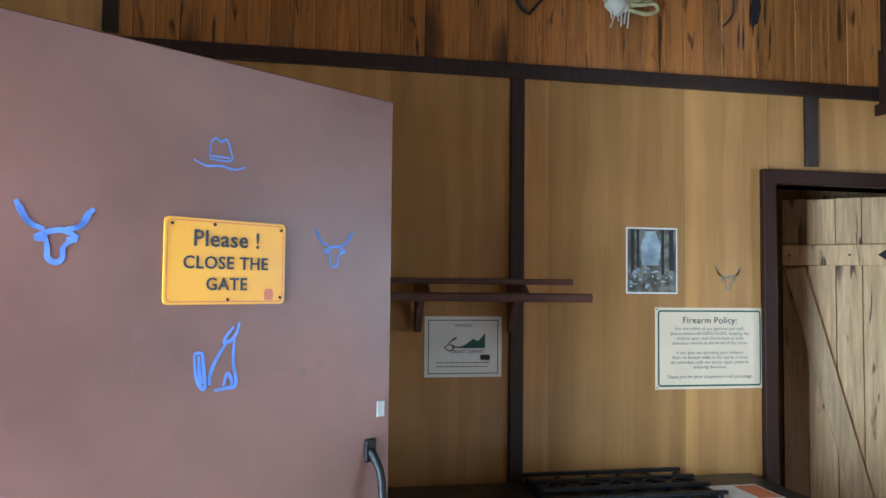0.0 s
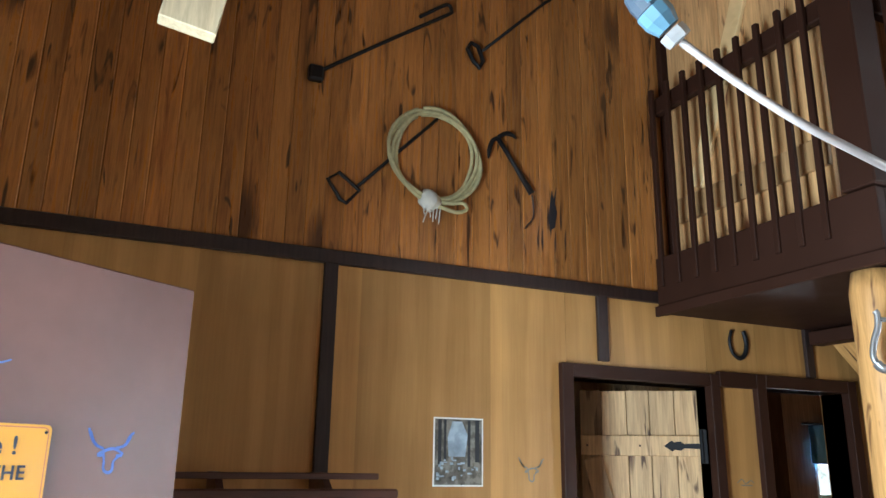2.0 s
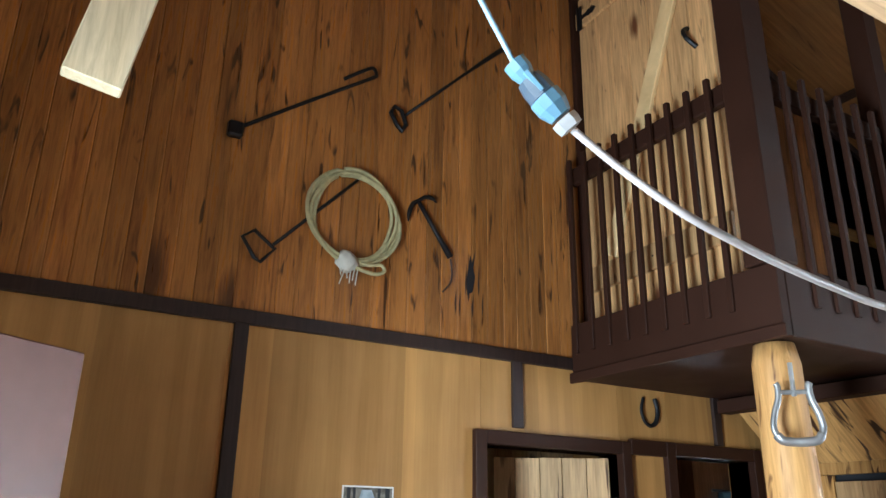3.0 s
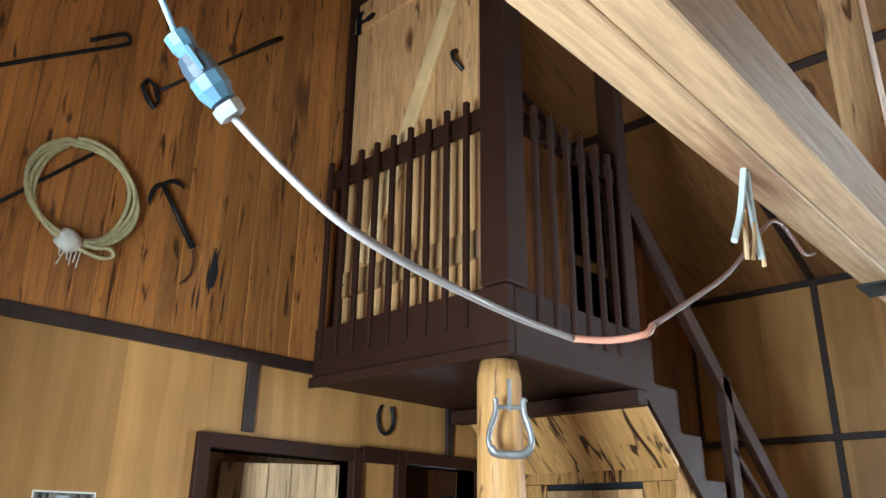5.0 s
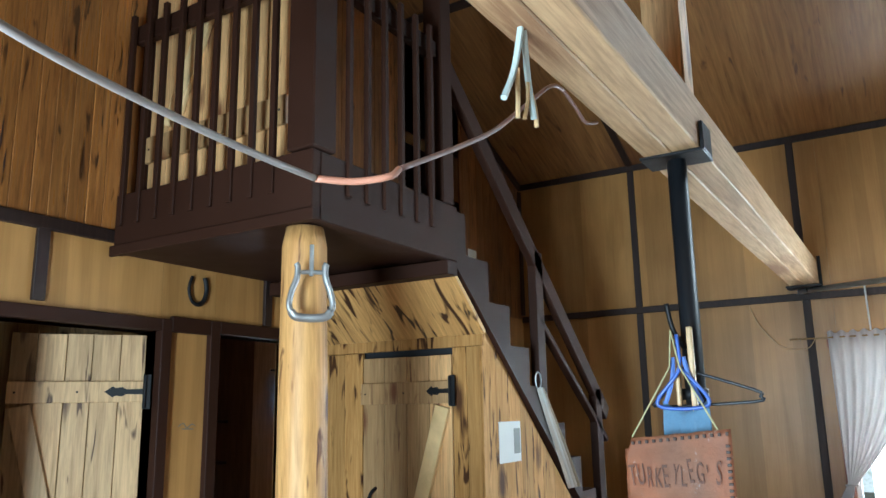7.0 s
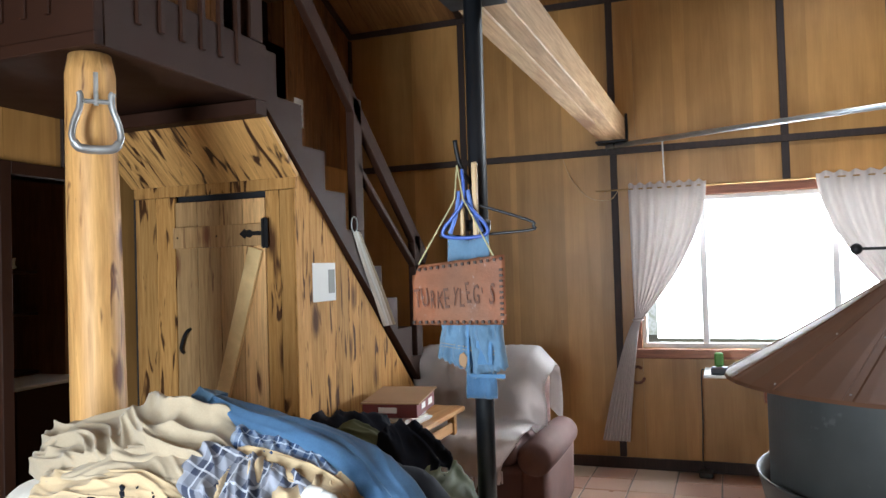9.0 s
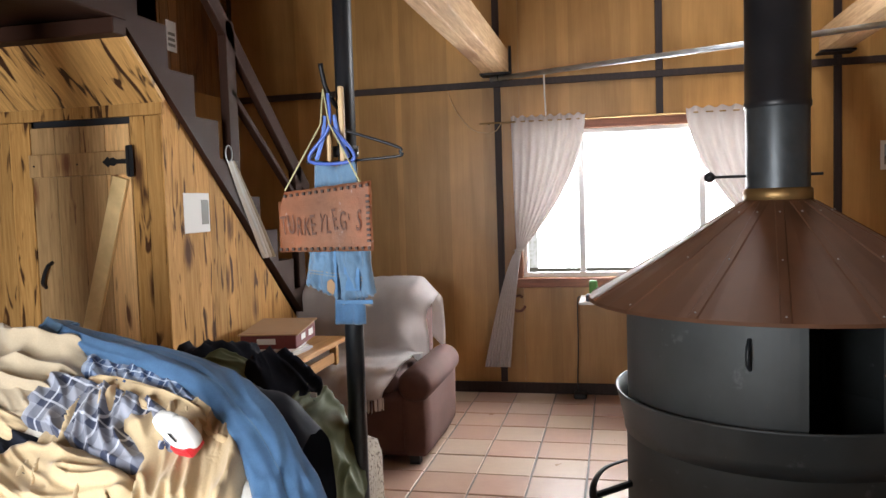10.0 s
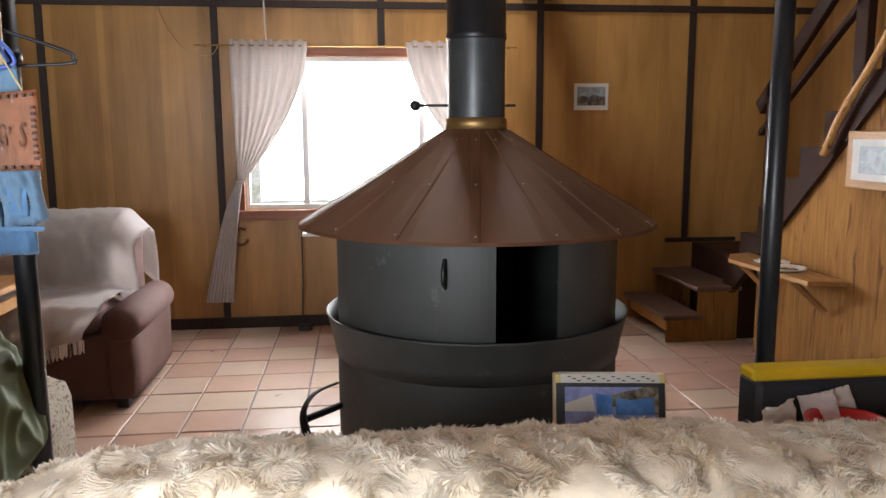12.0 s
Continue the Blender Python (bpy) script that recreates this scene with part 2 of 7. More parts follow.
def tube(points, radius, sides=8, loop=False, squash=1.0):
    """A round rod along a line of points; radius may be one number or one for each point."""
    bm = bmesh.new()
    pts = [Vector(p) for p in points]
    n = len(pts)
    rings = []
    up = Vector((0.123, 0.317, 0.94)).normalized()
    for i, p in enumerate(pts):
        a = pts[(i - 1) % n] if (loop or i > 0) else p
        b = pts[(i + 1) % n] if (loop or i < n - 1) else p
        d = (b - a).normalized()
        u = (up - d * up.dot(d))
        if u.length < 0.05:
            u = Vector((1, 0, 0)) - d * d.x
        u.normalize()
        w = d.cross(u)
        up = u
        r = radius[i] if isinstance(radius, (list, tuple)) else radius
        rings.append([bm.verts.new(p + r * (u * math.cos(6.2832 * k / sides) * squash + w * math.sin(6.2832 * k / sides))) for k in range(sides)])
    for i in range(n if loop else n - 1):
        a, b = rings[i], rings[(i + 1) % n]
        for k in range(sides):
            bm.faces.new((a[k], a[(k + 1) % sides], b[(k + 1) % sides], b[k]))
    if not loop:
        bm.faces.new(rings[0][::-1])
        bm.faces.new(rings[-1])
    bmesh.ops.recalc_face_normals(bm, faces=bm.faces[:])
    return bm


def smooth_line(points, n=6):
    """A rounded line through the points."""
    pts = [Vector(p) for p in points]
    out = []
    for i in range(len(pts) - 1):
        p0, p1, p2, p3 = pts[max(i - 1, 0)], pts[i], pts[i + 1], pts[min(i + 2, len(pts) - 1)]
        for k in range(n):
            t = k / n
            out.append(0.5 * ((2 * p1) + (p2 - p0) * t + (2 * p0 - 5 * p1 + 4 * p2 - p3) * t * t + (3 * p1 - p0 - 3 * p2 + p3) * t ** 3))
    out.append(pts[-1])
    return out


def thing(name, loc, label, category, group="", kind=""):
    ob = new(name)
    ob.empty_display_size = 0.1
    ob.location = loc
    ORIGIN[ob.name] = Vector(loc)
    return tagged(ob, label, category, group, kind)


def part(name, bm, material, parent=None, label="", smooth=False, kind="", category="", group=""):
    """Links a bmesh, given in room coordinates, as one mesh object under a thing or a part."""
    me = bpy.data.meshes.new(name)
    o = ORIGIN[parent.name] if parent is not None else Vector((0, 0, 0))
    if o.length:
        bmesh.ops.translate(bm, verts=bm.verts[:], vec=-o)
    bm.to_mesh(me)
    bm.free()
    if smooth:
        for f in me.polygons:
            f.use_smooth = True
    for mt in (material if isinstance(material, (list, tuple)) else [material]):
        me.materials.append(mt)
    ob = new(name, me)
    if parent is not None:
        ob.parent = parent
    ORIGIN[ob.name] = o
    return tagged(ob, label, category, "" if parent is not None else group, kind)


def merge(target, extra):
    """Adds one bmesh to another."""
    me = bpy.data.meshes.new("tmp")
    extra.to_mesh(me)
    extra.free()
    target.from_mesh(me)
    bpy.data.meshes.remove(me)
    return target


# ---- structure: walls ----
def wall_pieces(x0, x1, z0, z1, holes):
    """The rectangles left of a wall face when the holes are cut out."""
    xs = sorted({x0, x1, *[h[0] for h in holes], *[h[1] for h in holes]})
    out = []
    for a, b in zip(xs, xs[1:]):
        spans = sorted([(h[2], h[3]) for h in holes if h[0] < b - 1e-6 and h[1] > a + 1e-6])
        z = z0
        for s, e in spans:
            if s > z:
                out.append((a, b, z, s))
            z = max(z, e)
        if z < z1:
            out.append((a, b, z, z1))
    return out


DOORWAY = (3.16, 3.905, -0.01, 2.05)
HALL = (4.24, 4.80, -0.01, 2.06)
LOFT_DOOR = (3.80, 4.58, 2.62, 4.44)
LOFT_GAP = (5.83, 6.63, 3.25, 3.62)
bm = bmesh.new()
for a, b, c, d in wall_pieces(XC - T, XB + T, -0.02, EAVE, [DOORWAY, HALL, (LOFT_DOOR[0], LOFT_DOOR[1], LOFT_DOOR[2], EAVE), LOFT_GAP]):
    box(bm, a, b, YA + 0.012, YA + T, c, d)
merge(bm, prism([(XC - T, EAVE), (LOFT_DOOR[0], EAVE), (LOFT_DOOR[0], roof_z(LOFT_DOOR[0]))], T - 0.012, Matrix.Translation((0, YA + 0.012, 0))))
merge(bm, prism([(LOFT_DOOR[0], LOFT_DOOR[3]), (LOFT_DOOR[1], LOFT_DOOR[3]), (LOFT_DOOR[1], roof_z(LOFT_DOOR[1])), (RIDGE_X, roof_z(RIDGE_X)), (LOFT_DOOR[0], roof_z(LOFT_DOOR[0]))], T - 0.012, Matrix.Translation((0, YA + 0.012, 0))))
merge(bm, prism([(LOFT_DOOR[1], EAVE), (XB + T, EAVE), (LOFT_DOOR[1], roof_z(LOFT_DOOR[1]))], T - 0.012, Matrix.Translation((0, YA + 0.012, 0))))
wall_north = part("wall_north", bm, ROOF_PLY, None, "gable wall of plywood below and varnished boards above", kind="structure")

WINDOW = (0.40, 2.22, 0.92, 2.06)
bm = bmesh.new()
for a, b, c, d in wall_pieces(YD - T, YA + T, -0.02, EAVE, [WINDOW]):
    box(bm, XB + 0.008, XB + T, a, b, c, d)
wall_east = part("wall_east", bm, PLY, None, "eave wall of honey-coloured plywood with dark battens", kind="structure")

ENTRY = (2.20, 3.12, -0.01, 2.07)
bm = bmesh.new()
for a, b, c, d in wall_pieces(YD - T, YA + T, -0.02, EAVE, [(2.139, 3.181, -0.03, 2.131)]):
    box(bm, XC - T, XC, a, b, c, d)
wall_west = part("wall_west", bm, PLY, None, "plywood eave wall with the open entry door", kind="structure")
bm = boxed(XC - T, XB + T, YD - T, YD, -0.02, EAVE)
merge(bm, prism([(XC - T, EAVE), (XB + T, EAVE), (RIDGE_X, roof_z(RIDGE_X))], T, Matrix.Translation((0, YD - T, 0))))
wall_south = part("wall_south", bm, PLY, None, "plywood gable wall", kind="structure")

# roof, two slopes, a skylight in the east one
def slope_piece(xa, xb, y0, y1):
    za, zb = [(EAVE + RISE * (XB - q)) if q > RIDGE_X - 1e-6 and xb > RIDGE_X else (EAVE + RISE * (q - XC)) for q in (xa, xb)]
    return prism([(xa, za), (xb, zb), (xb, zb + 0.16), (xa, za + 0.16)], y1 - y0, Matrix.Translation((0, y0, 0)))


bm = slope_piece(RIDGE_X, XB + 0.4, YD - T, 0.30)
merge(bm, slope_piece(RIDGE_X, XB + 0.4, 1.10, YA + T))
merge(bm, slope_piece(RIDGE_X, 6.0, 0.30, 1.10))
merge(bm, slope_piece(6.8, XB + 0.4, 0.30, 1.10))
part("ceiling", bm, ROOF_PLY, None, "sloping plywood ceiling with dark battens", kind="structure")
part("ceiling", slope_piece(RIDGE_X, XC - 0.4, YD - T, YA + T), ROOF_PLY, None, "sloping plywood ceiling with dark battens", kind="structure")

# plywood sheets, battens and rails on the lower walls
sheet_edges = [XC, 0.895, 2.115, 3.335, 4.575, 5.8, XB]
for a, b in zip(sheet_edges, sheet_edges[1:]):
    for p0, p1, c, d in wall_pieces(a, b, 0.0, 2.44, [h for h in ((DOORWAY[0] - 0.01, DOORWAY[1] + 0.01, -0.1, DOORWAY[3] + 0.01), (HALL[0] - 0.01, HALL[1] + 0.01, -0.1, HALL[3] + 0.01)) if h[0] < b and h[1] > a]):
        if p1 - max(p0, a) < 0.02 or min(p1, b) - p0 < 0.02:
            continue
        part("panel", boxed(max(p0, a) + 0.001, min(p1, b) - 0.001, YA, YA + 0.014, c, d), PLY, wall_north)
for x in sheet_edges[1:-1]:
    top, low = 2.41, (2.125 if 3.0 < x < 4.9 else 0.10)
    part("batten", boxed(x - 0.026, x + 0.026, YA - 0.018, YA + 0.004, low, top, bevel=0.002), TRIM, wall_north)
part("rail", boxed(XC, 3.67, YA - 0.022, YA + 0.004, 2.407, 2.460, bevel=0.003), TRIM, wall_north)
part("baseboard", boxed(XC, 3.10, YA - 0.016, YA + 0.004, 0.0, 0.09, bevel=0.002), TRIM, wall_north)

# upright boards on the gable
rng = random.Random(5)
x = XC + 0.005
k = 0
while x < 3.80:
    w = rng.choice((0.072, 0.080, 0.086, 0.078))
    x1 = min(x + w, 3.80)
    z0 = 2.461 + rng.uniform(0, 0.004)
    top = min(roof_z(x), roof_z(x1)) - 0.002
    y = YA - 0.004 - rng.uniform(0, 0.003)
    bmb = bmesh.new()
    g = 0.004
    out = [(x, y + 0.0032), (x + g, y), (x1 - g, y), (x1, y + 0.0032)]
    lo = [bmb.verts.new((px, py, z0)) for px, py in out]
    hi = [bmb.verts.new((px, py, top)) for px, py in out]
    for i in range(3):
        bmb.faces.new((lo[i], lo[i + 1], hi[i + 1], hi[i]))
    bmb.faces.new(lo[::-1])
    part("board", bmb, PLANK, wall_north)
    x = x1
x = 4.60
while x < XB - 0.01:
    x1 = min(x + 0.115, XB - 0.002)
    top = min(roof_z(x), roof_z(x1)) - 0.002
    for a, b, c, d in wall_pieces(x, x1, 2.44, top, [h for h in (LOFT_GAP,) if h[0] < x1 and h[1] > x]):
        if b - a > 0.01 and d - c > 0.01:
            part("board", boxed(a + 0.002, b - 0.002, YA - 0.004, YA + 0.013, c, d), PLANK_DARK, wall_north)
    x = x1

# east wall: battens on a four-foot grid, rails, upper sheets
grid = [3.61 - 1.22 * i for i in range(5)]
for y in grid:
    pieces = [(0.09, 2.41), (2.463, EAVE)]
    if abs(y - 1.17) < 0.05:
        pieces = [(2.13, 2.41), (2.463, EAVE)]
    if y < -1.0:
        pieces = [(0.64, 2.41), (2.463, EAVE)]
    for c, d in pieces:
        part("batten", boxed(XB - 0.018, XB + 0.012, y - 0.026, y + 0.026, c, d, bevel=0.002), TRIM, wall_east)
part("rail", boxed(XB - 0.022, XB + 0.012, YD, YA, 2.411, 2.462, bevel=0.003), TRIM, wall_east)
part("rail", boxed(XB - 0.022, XB + 0.012, YD, YA, EAVE - 0.050, EAVE, bevel=0.003), TRIM, wall_east)
part("baseboard", boxed(XB - 0.018, XB + 0.012, YD, YA, 0.0, 0.085, bevel=0.002), TRIM, wall_east)
edges = [YA - 0.001, *grid, YD]
for a, b in zip(edges, edges[1:]):
    for p0, p1, c, d in wall_pieces(b, a, 0.0, EAVE, [WINDOW] if WINDOW[0] < a and WINDOW[1] > b else []):
        p0, p1 = max(p0, b), min(p1, a)
        if p1 - p0 > 0.02:
            part("panel", boxed(XB - 0.001, XB + 0.01, p0 + 0.001, p1 - 0.001, c, d), PLY, wall_east)

# corner trims where the gable meets the east wall and the roof
part("batten", boxed(XB - 0.045, XB - 0.001, YA - 0.024, YA - 0.005, 2.473, EAVE - 0.066), TRIM, wall_north)
part("batten", boxed(XC, XC + 0.05, YA - 0.030, YA - 0.008, 2.473, EAVE + 0.01), TRIM, wall_north)
sl = math.atan(RISE)
part("batten", boxed(-3.7, 0, -0.03, -0.006, -0.055, -0.004, m=Matrix.Translation((XB, YA, EAVE)) @ Matrix.Rotation(sl, 4, "Y")), TRIM, wall_north)
# roof battens
slope = math.atan(RISE)
for y in (3.61, 1.17, -1.27):
    L = (XB - RIDGE_X) / math.cos(slope)
    m = Matrix.Translation((XB, y, EAVE)) @ Matrix.Rotation(slope, 4, "Y")
    part("batten", boxed(-L, 0, -0.026, 0.026, -0.018, 0.004, m=m), TRIM, wall_east)
for d in (2.0,):
    m = Matrix.Translation((XB, 0, EAVE)) @ Matrix.Rotation(slope, 4, "Y")
    part("batten", boxed(-d - 0.03, -d + 0.03, YD, YA, -0.018, 0.004, m=m), TRIM, wall_east)

# floor: mortar bed and quarry tiles
MORTAR = paint("grey_mortar", (0.21, 0.20, 0.19), 0.9, 0.15, 10, relief=0.5)


def tile_material():
    m, nt, p = nodes_of("terracotta_tile")
    info = nt.nodes.new("ShaderNodeObjectInfo")
    geo = nt.nodes.new("ShaderNodeNewGeometry")
    r = math_node(nt, "FRACT", math_node(nt, "ADD", info.outputs["Random"], geo.outputs["Random Per Island"]))
    col = ramp(nt, r, [(0.0, (0.36, 0.21, 0.155)), (0.3, (0.45, 0.28, 0.21)), (0.5, (0.40, 0.24, 0.18)), (0.66, (0.52, 0.41, 0.29)), (0.82, (0.50, 0.40, 0.32)), (1.0, (0.42, 0.26, 0.205))])
    v = coords(nt, (1, 1, 1))
    cloud = noise_tex(nt, v, 7, 5, 0.65)
    col = mix(nt, 0.35, col, ramp(nt, cloud, [(0.25, (0.30, 0.17, 0.125)), (0.75, (0.54, 0.39, 0.29))]))
    link(nt, col, p.inputs["Base Color"])
    link(nt, ramp(nt, cloud, [(0.2, (0.24,) * 3), (0.8, (0.42,) * 3)]), p.inputs["Roughness"])
    bump(nt, p, noise_tex(nt, v, 30, 4, 0.6), 0.25)
    return m


TILE = tile_material()
bm = boxed(XC - 0.4, XB + 0.1, YD - 0.1, YA + 2.2, -0.12, -0.006)
floor = part("floor", bm, MORTAR, None, "terracotta tile floor with grey mortar joints", kind="structure")
ground = part("ground", boxed(-60, 90, -60, 60, -0.5, -0.3), paint("dry_ground", (0.20, 0.17, 0.11), 0.9, 0.4, 1.5), None, "dry pale ground outside the cabin", kind="structure")


# ---- structure: window, doorways ----
def window():
    y0, y1, z0, z1 = WINDOW
    ob = thing("window_1", (XB, (y0 + y1) / 2, z0), "white sliding window with reddish wooden trim", "window", kind="structure")
    fw = 0.035
    for nm, a in (("frame", (XB + 0.03, XB + 0.10, y0, y1, z1 - fw, z1)), ("frame", (XB + 0.03, XB + 0.10, y0, y1, z0, z0 + fw)), ("frame", (XB + 0.03, XB + 0.10, y0, y0 + fw, z0 + fw, z1 - fw)),
                  ("frame", (XB + 0.03, XB + 0.10, y1 - fw, y1, z0 + fw, z1 - fw)), ("mullion", (XB + 0.02, XB + 0.09, 1.735, 1.78, z0 + fw, z1 - fw)), ("mullion", (XB + 0.02, XB + 0.09, 0.845, 0.89, z0 + fw, z1 - fw))):
        part(nm, boxed(*a, bevel=0.004), WHITE, ob)
    part("sill", boxed(XB - 0.05, XB + 0.03, y0 - 0.06, y1 + 0.06, z0 - 0.075, z0 - 0.002, bevel=0.006), REDWOOD, ob, "reddish wooden sill")
    part("casing", boxed(XB - 0.018, XB + 0.006, y0 - 0.07, y1 + 0.07, z1, z1 + 0.065, bevel=0.004), REDWOOD, ob)
    for s, e in ((y1, y1 + 0.055), (y0 - 0.055, y0)):
        part("casing", boxed(XB - 0.018, XB + 0.006, s, e, z0 - 0.002, z1, bevel=0.004), REDWOOD, ob)
    g, nt, p = nodes_of("window_glass")
    p.inputs["Transmission Weight"].default_value, p.inputs["Roughness"].default_value, p.inputs["IOR"].default_value = 1.0, 0.0, 1.05
    for a, b in ((y0 + fw, 0.845), (0.89, 1.735), (1.78, y1 - fw)):
        gl = part("pane", boxed(XB + 0.055, XB + 0.061, a, b, z0 + fw, z1 - fw), g, ob)
        gl.visible_shadow = False
    return ob


window()
# bright hazy woods outside
bd, nt, p = nodes_of("bright_woods")
em = nt.nodes.new("ShaderNodeEmission")
v = coords(nt, (1, 1, 1), False)
f = math_node(nt, "MULTIPLY", noise_tex(nt, v, 1.2, 6, 0.7), noise_tex(nt, v, 9, 5, 0.7))
link(nt, ramp(nt, f, [(0.17, (0.60, 0.63, 0.52)), (0.25, (0.93, 0.95, 0.95)), (0.34, (1.0, 1.0, 1.0))]), em.inputs["Color"])
em.inputs["Strength"].default_value = 1.12
link(nt, em.outputs[0], nt.nodes["Material Output"].inputs["Surface"])
part("backdrop", boxed(22, 22.1, -22, 26, -0.3, 12), bd, None, "overexposed woods outside the window", kind="structure")


def frame_round(name, parent, x0, x1, ztop, w, y=YA):
    part("jamb", boxed(x0 - w, x0, y - 0.03, y + T, 0, ztop + w, bevel=0.003), BROWN, parent)
    part("jamb", boxed(x1, x1 + w, y - 0.03, y + T, 0, ztop + w, bevel=0.003), BROWN, parent)
    part("head", boxed(x0, x1, y - 0.03, y + T, ztop, ztop + w, bevel=0.003), BROWN, parent)


door_frame = thing("door_1", (3.5, YA, 0), "dark brown painted door frame", "door frame", kind="structure")
frame_round("frame", door_frame, 3.166, 3.905, 2.05, 0.055)
entry_frame = thing("door_7", (XC, 2.66, 0), "dark brown frame of the entry doorway", "door frame", kind="structure")
for y0, y1 in ((2.14, 2.20), (3.12, 3.18)):
    part("jamb", boxed(XC - T, XC + 0.022, y0, y1, 0.0, 2.13, bevel=0.003), BROWN, entry_frame)
part("head", boxed(XC - T, XC + 0.022, 2.20, 3.12, 2.07, 2.13, bevel=0.003), BROWN, entry_frame)
hall_frame = thing("door_2", (4.5, YA, 0), "dark brown frame of an open passage", "door frame", kind="structure")
frame_round("frame", hall_frame, 4.245, 4.80, 2.06, 0.06)
part("head", boxed(3.96, 4.185, YA - 0.03, YA - 0.002, 2.05, 2.12, bevel=0.003), BROWN, door_frame)
loft_frame = thing("door_3", (4.2, YA, 2.6), "dark brown frame of the loft doorway", "door frame", kind="structure")
part("jamb", boxed(3.735, 3.80, YA - 0.035, YA + T, 2.60, 4.55, bevel=0.003), BROWN, loft_frame)
part("jamb", boxed(4.58, 4.64, YA - 0.035, YA + T, 2.60, 4.55, bevel=0.003), BROWN, loft_frame)
part("head", boxed(3.80, 4.58, YA - 0.035, YA + T, 4.48, 4.55, bevel=0.003), BROWN, loft_frame)
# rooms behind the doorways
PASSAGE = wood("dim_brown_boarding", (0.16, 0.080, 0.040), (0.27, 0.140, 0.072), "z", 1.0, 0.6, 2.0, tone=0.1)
back = bmesh.new()
box(back, XC, 3.98, YA + 1.7, YA + 1.8, 0, 2.44)
box(back, 3.98, 4.08, YA + T, YA + 1.8, 0, 2.44)
box(back, 2.4, 2.5, YA + T, YA + 1.7, 0, 2.44)
part("wall_store", back, PLY, None, "plywood walls of the store room", kind="structure")
inner = thing("wall_store_boards", (3.5, 5.06, 0), "weathered pine boards inside the store room", "wall", kind="structure")
for k in range(12):
    part("board", boxed(2.85 + 0.095 * k, 2.85 + 0.095 * k + 0.092, 5.06, 5.08, 0.0, 2.40), PINE_GREY, inner)
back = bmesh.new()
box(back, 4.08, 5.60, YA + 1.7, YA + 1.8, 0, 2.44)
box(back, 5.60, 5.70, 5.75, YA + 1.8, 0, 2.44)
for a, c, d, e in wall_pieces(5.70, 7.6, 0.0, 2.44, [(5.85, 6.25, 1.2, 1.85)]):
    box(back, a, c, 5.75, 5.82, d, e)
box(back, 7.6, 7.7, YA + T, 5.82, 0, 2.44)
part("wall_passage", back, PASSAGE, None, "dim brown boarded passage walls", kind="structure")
part("ceiling_passage", boxed(2.4, 7.7, YA + T, YA + 1.8, 2.40, 2.5), PLASTER, None, "plain passage ceiling", kind="structure")
# closed dark box added behind the gable openings to block skylight
bm = bmesh.new()
box(bm, 3.0, 6.8, YA + 1.5, YA + 1.6, 2.5, 5.6)
box(bm, 2.9, 3.0, YA + T, YA + 1.6, 2.5, 5.6)
box(bm, 6.8, 6.9, YA + T, YA + 1.6, 2.5, 5.6)
box(bm, 2.9, 6.9, YA + T, YA + 1.6, 5.6, 5.7)
part("wall_loft", bm, BROWN, None, "added dark box that keeps the sky out of the loft openings", kind="structure")

# ---- timber frame ----
def tie_beam(y):
    ob = thing("tie_beam", (RIDGE_X, y, 2.505), "doubled rough-sawn pale timber beam under the roof", "beam", "tie beams", kind="structure")
    part("plank", boxed(XC, XB - 0.01, y - 0.0005, y + 0.092, 2.505, 2.665, bevel=0.004), BEAM, ob)
    part("plank", boxed(XC, XB - 0.01, y - 0.092, y - 0.0006, 2.509, 2.690, bevel=0.004), BEAM, ob)
    part("king_post", boxed(RIDGE_X - 0.065, RIDGE_X + 0.065, y - 0.065, y + 0.065, 2.69, roof_z(RIDGE_X) - 0.03, bevel=0.006), BEAM_Z, ob)
    part("bracket", boxed(XB - 0.16, XB - 0.005, y - 0.115, y + 0.115, 2.488, 2.503, bevel=0.002), BLACK_IRON, ob, "black steel seat bracket")
    part("bracket", boxed(XB - 0.03, XB - 0.019, y - 0.115, y - 0.094, 2.50, 2.72, bevel=0.002), BLACK_IRON, ob, "black steel side bracket")
    return ob


def steel_pole(y):
    ob = thing("steel_pole", (RIDGE_X, y, 0), "black painted steel pole under the timber beam", "pole", "steel poles")
    part("pipe", lathe([(0.001, 0), (0.032, 0), (0.032, 2.494), (0.001, 2.494)], 24, (RIDGE_X, y, 0)), BLACK_PIPE, ob, smooth=True)
    part("plate", boxed(RIDGE_X - 0.075, RIDGE_X + 0.075, y - 0.105, y + 0.105, 2.494, 2.504, bevel=0.002), BLACK_IRON, ob)
    part("plate", boxed(RIDGE_X - 0.06, RIDGE_X + 0.06, y - 0.107, y - 0.094, 2.504, 2.60, bevel=0.002), BLACK_IRON, ob)
    return ob


for y in (2.385, -0.018):
    tie_beam(y)
    steel_pole(y)


# ---- balcony and stairs ----
BX0, BX1, BY0, BZ = 3.635, 4.65, 3.52, 2.35


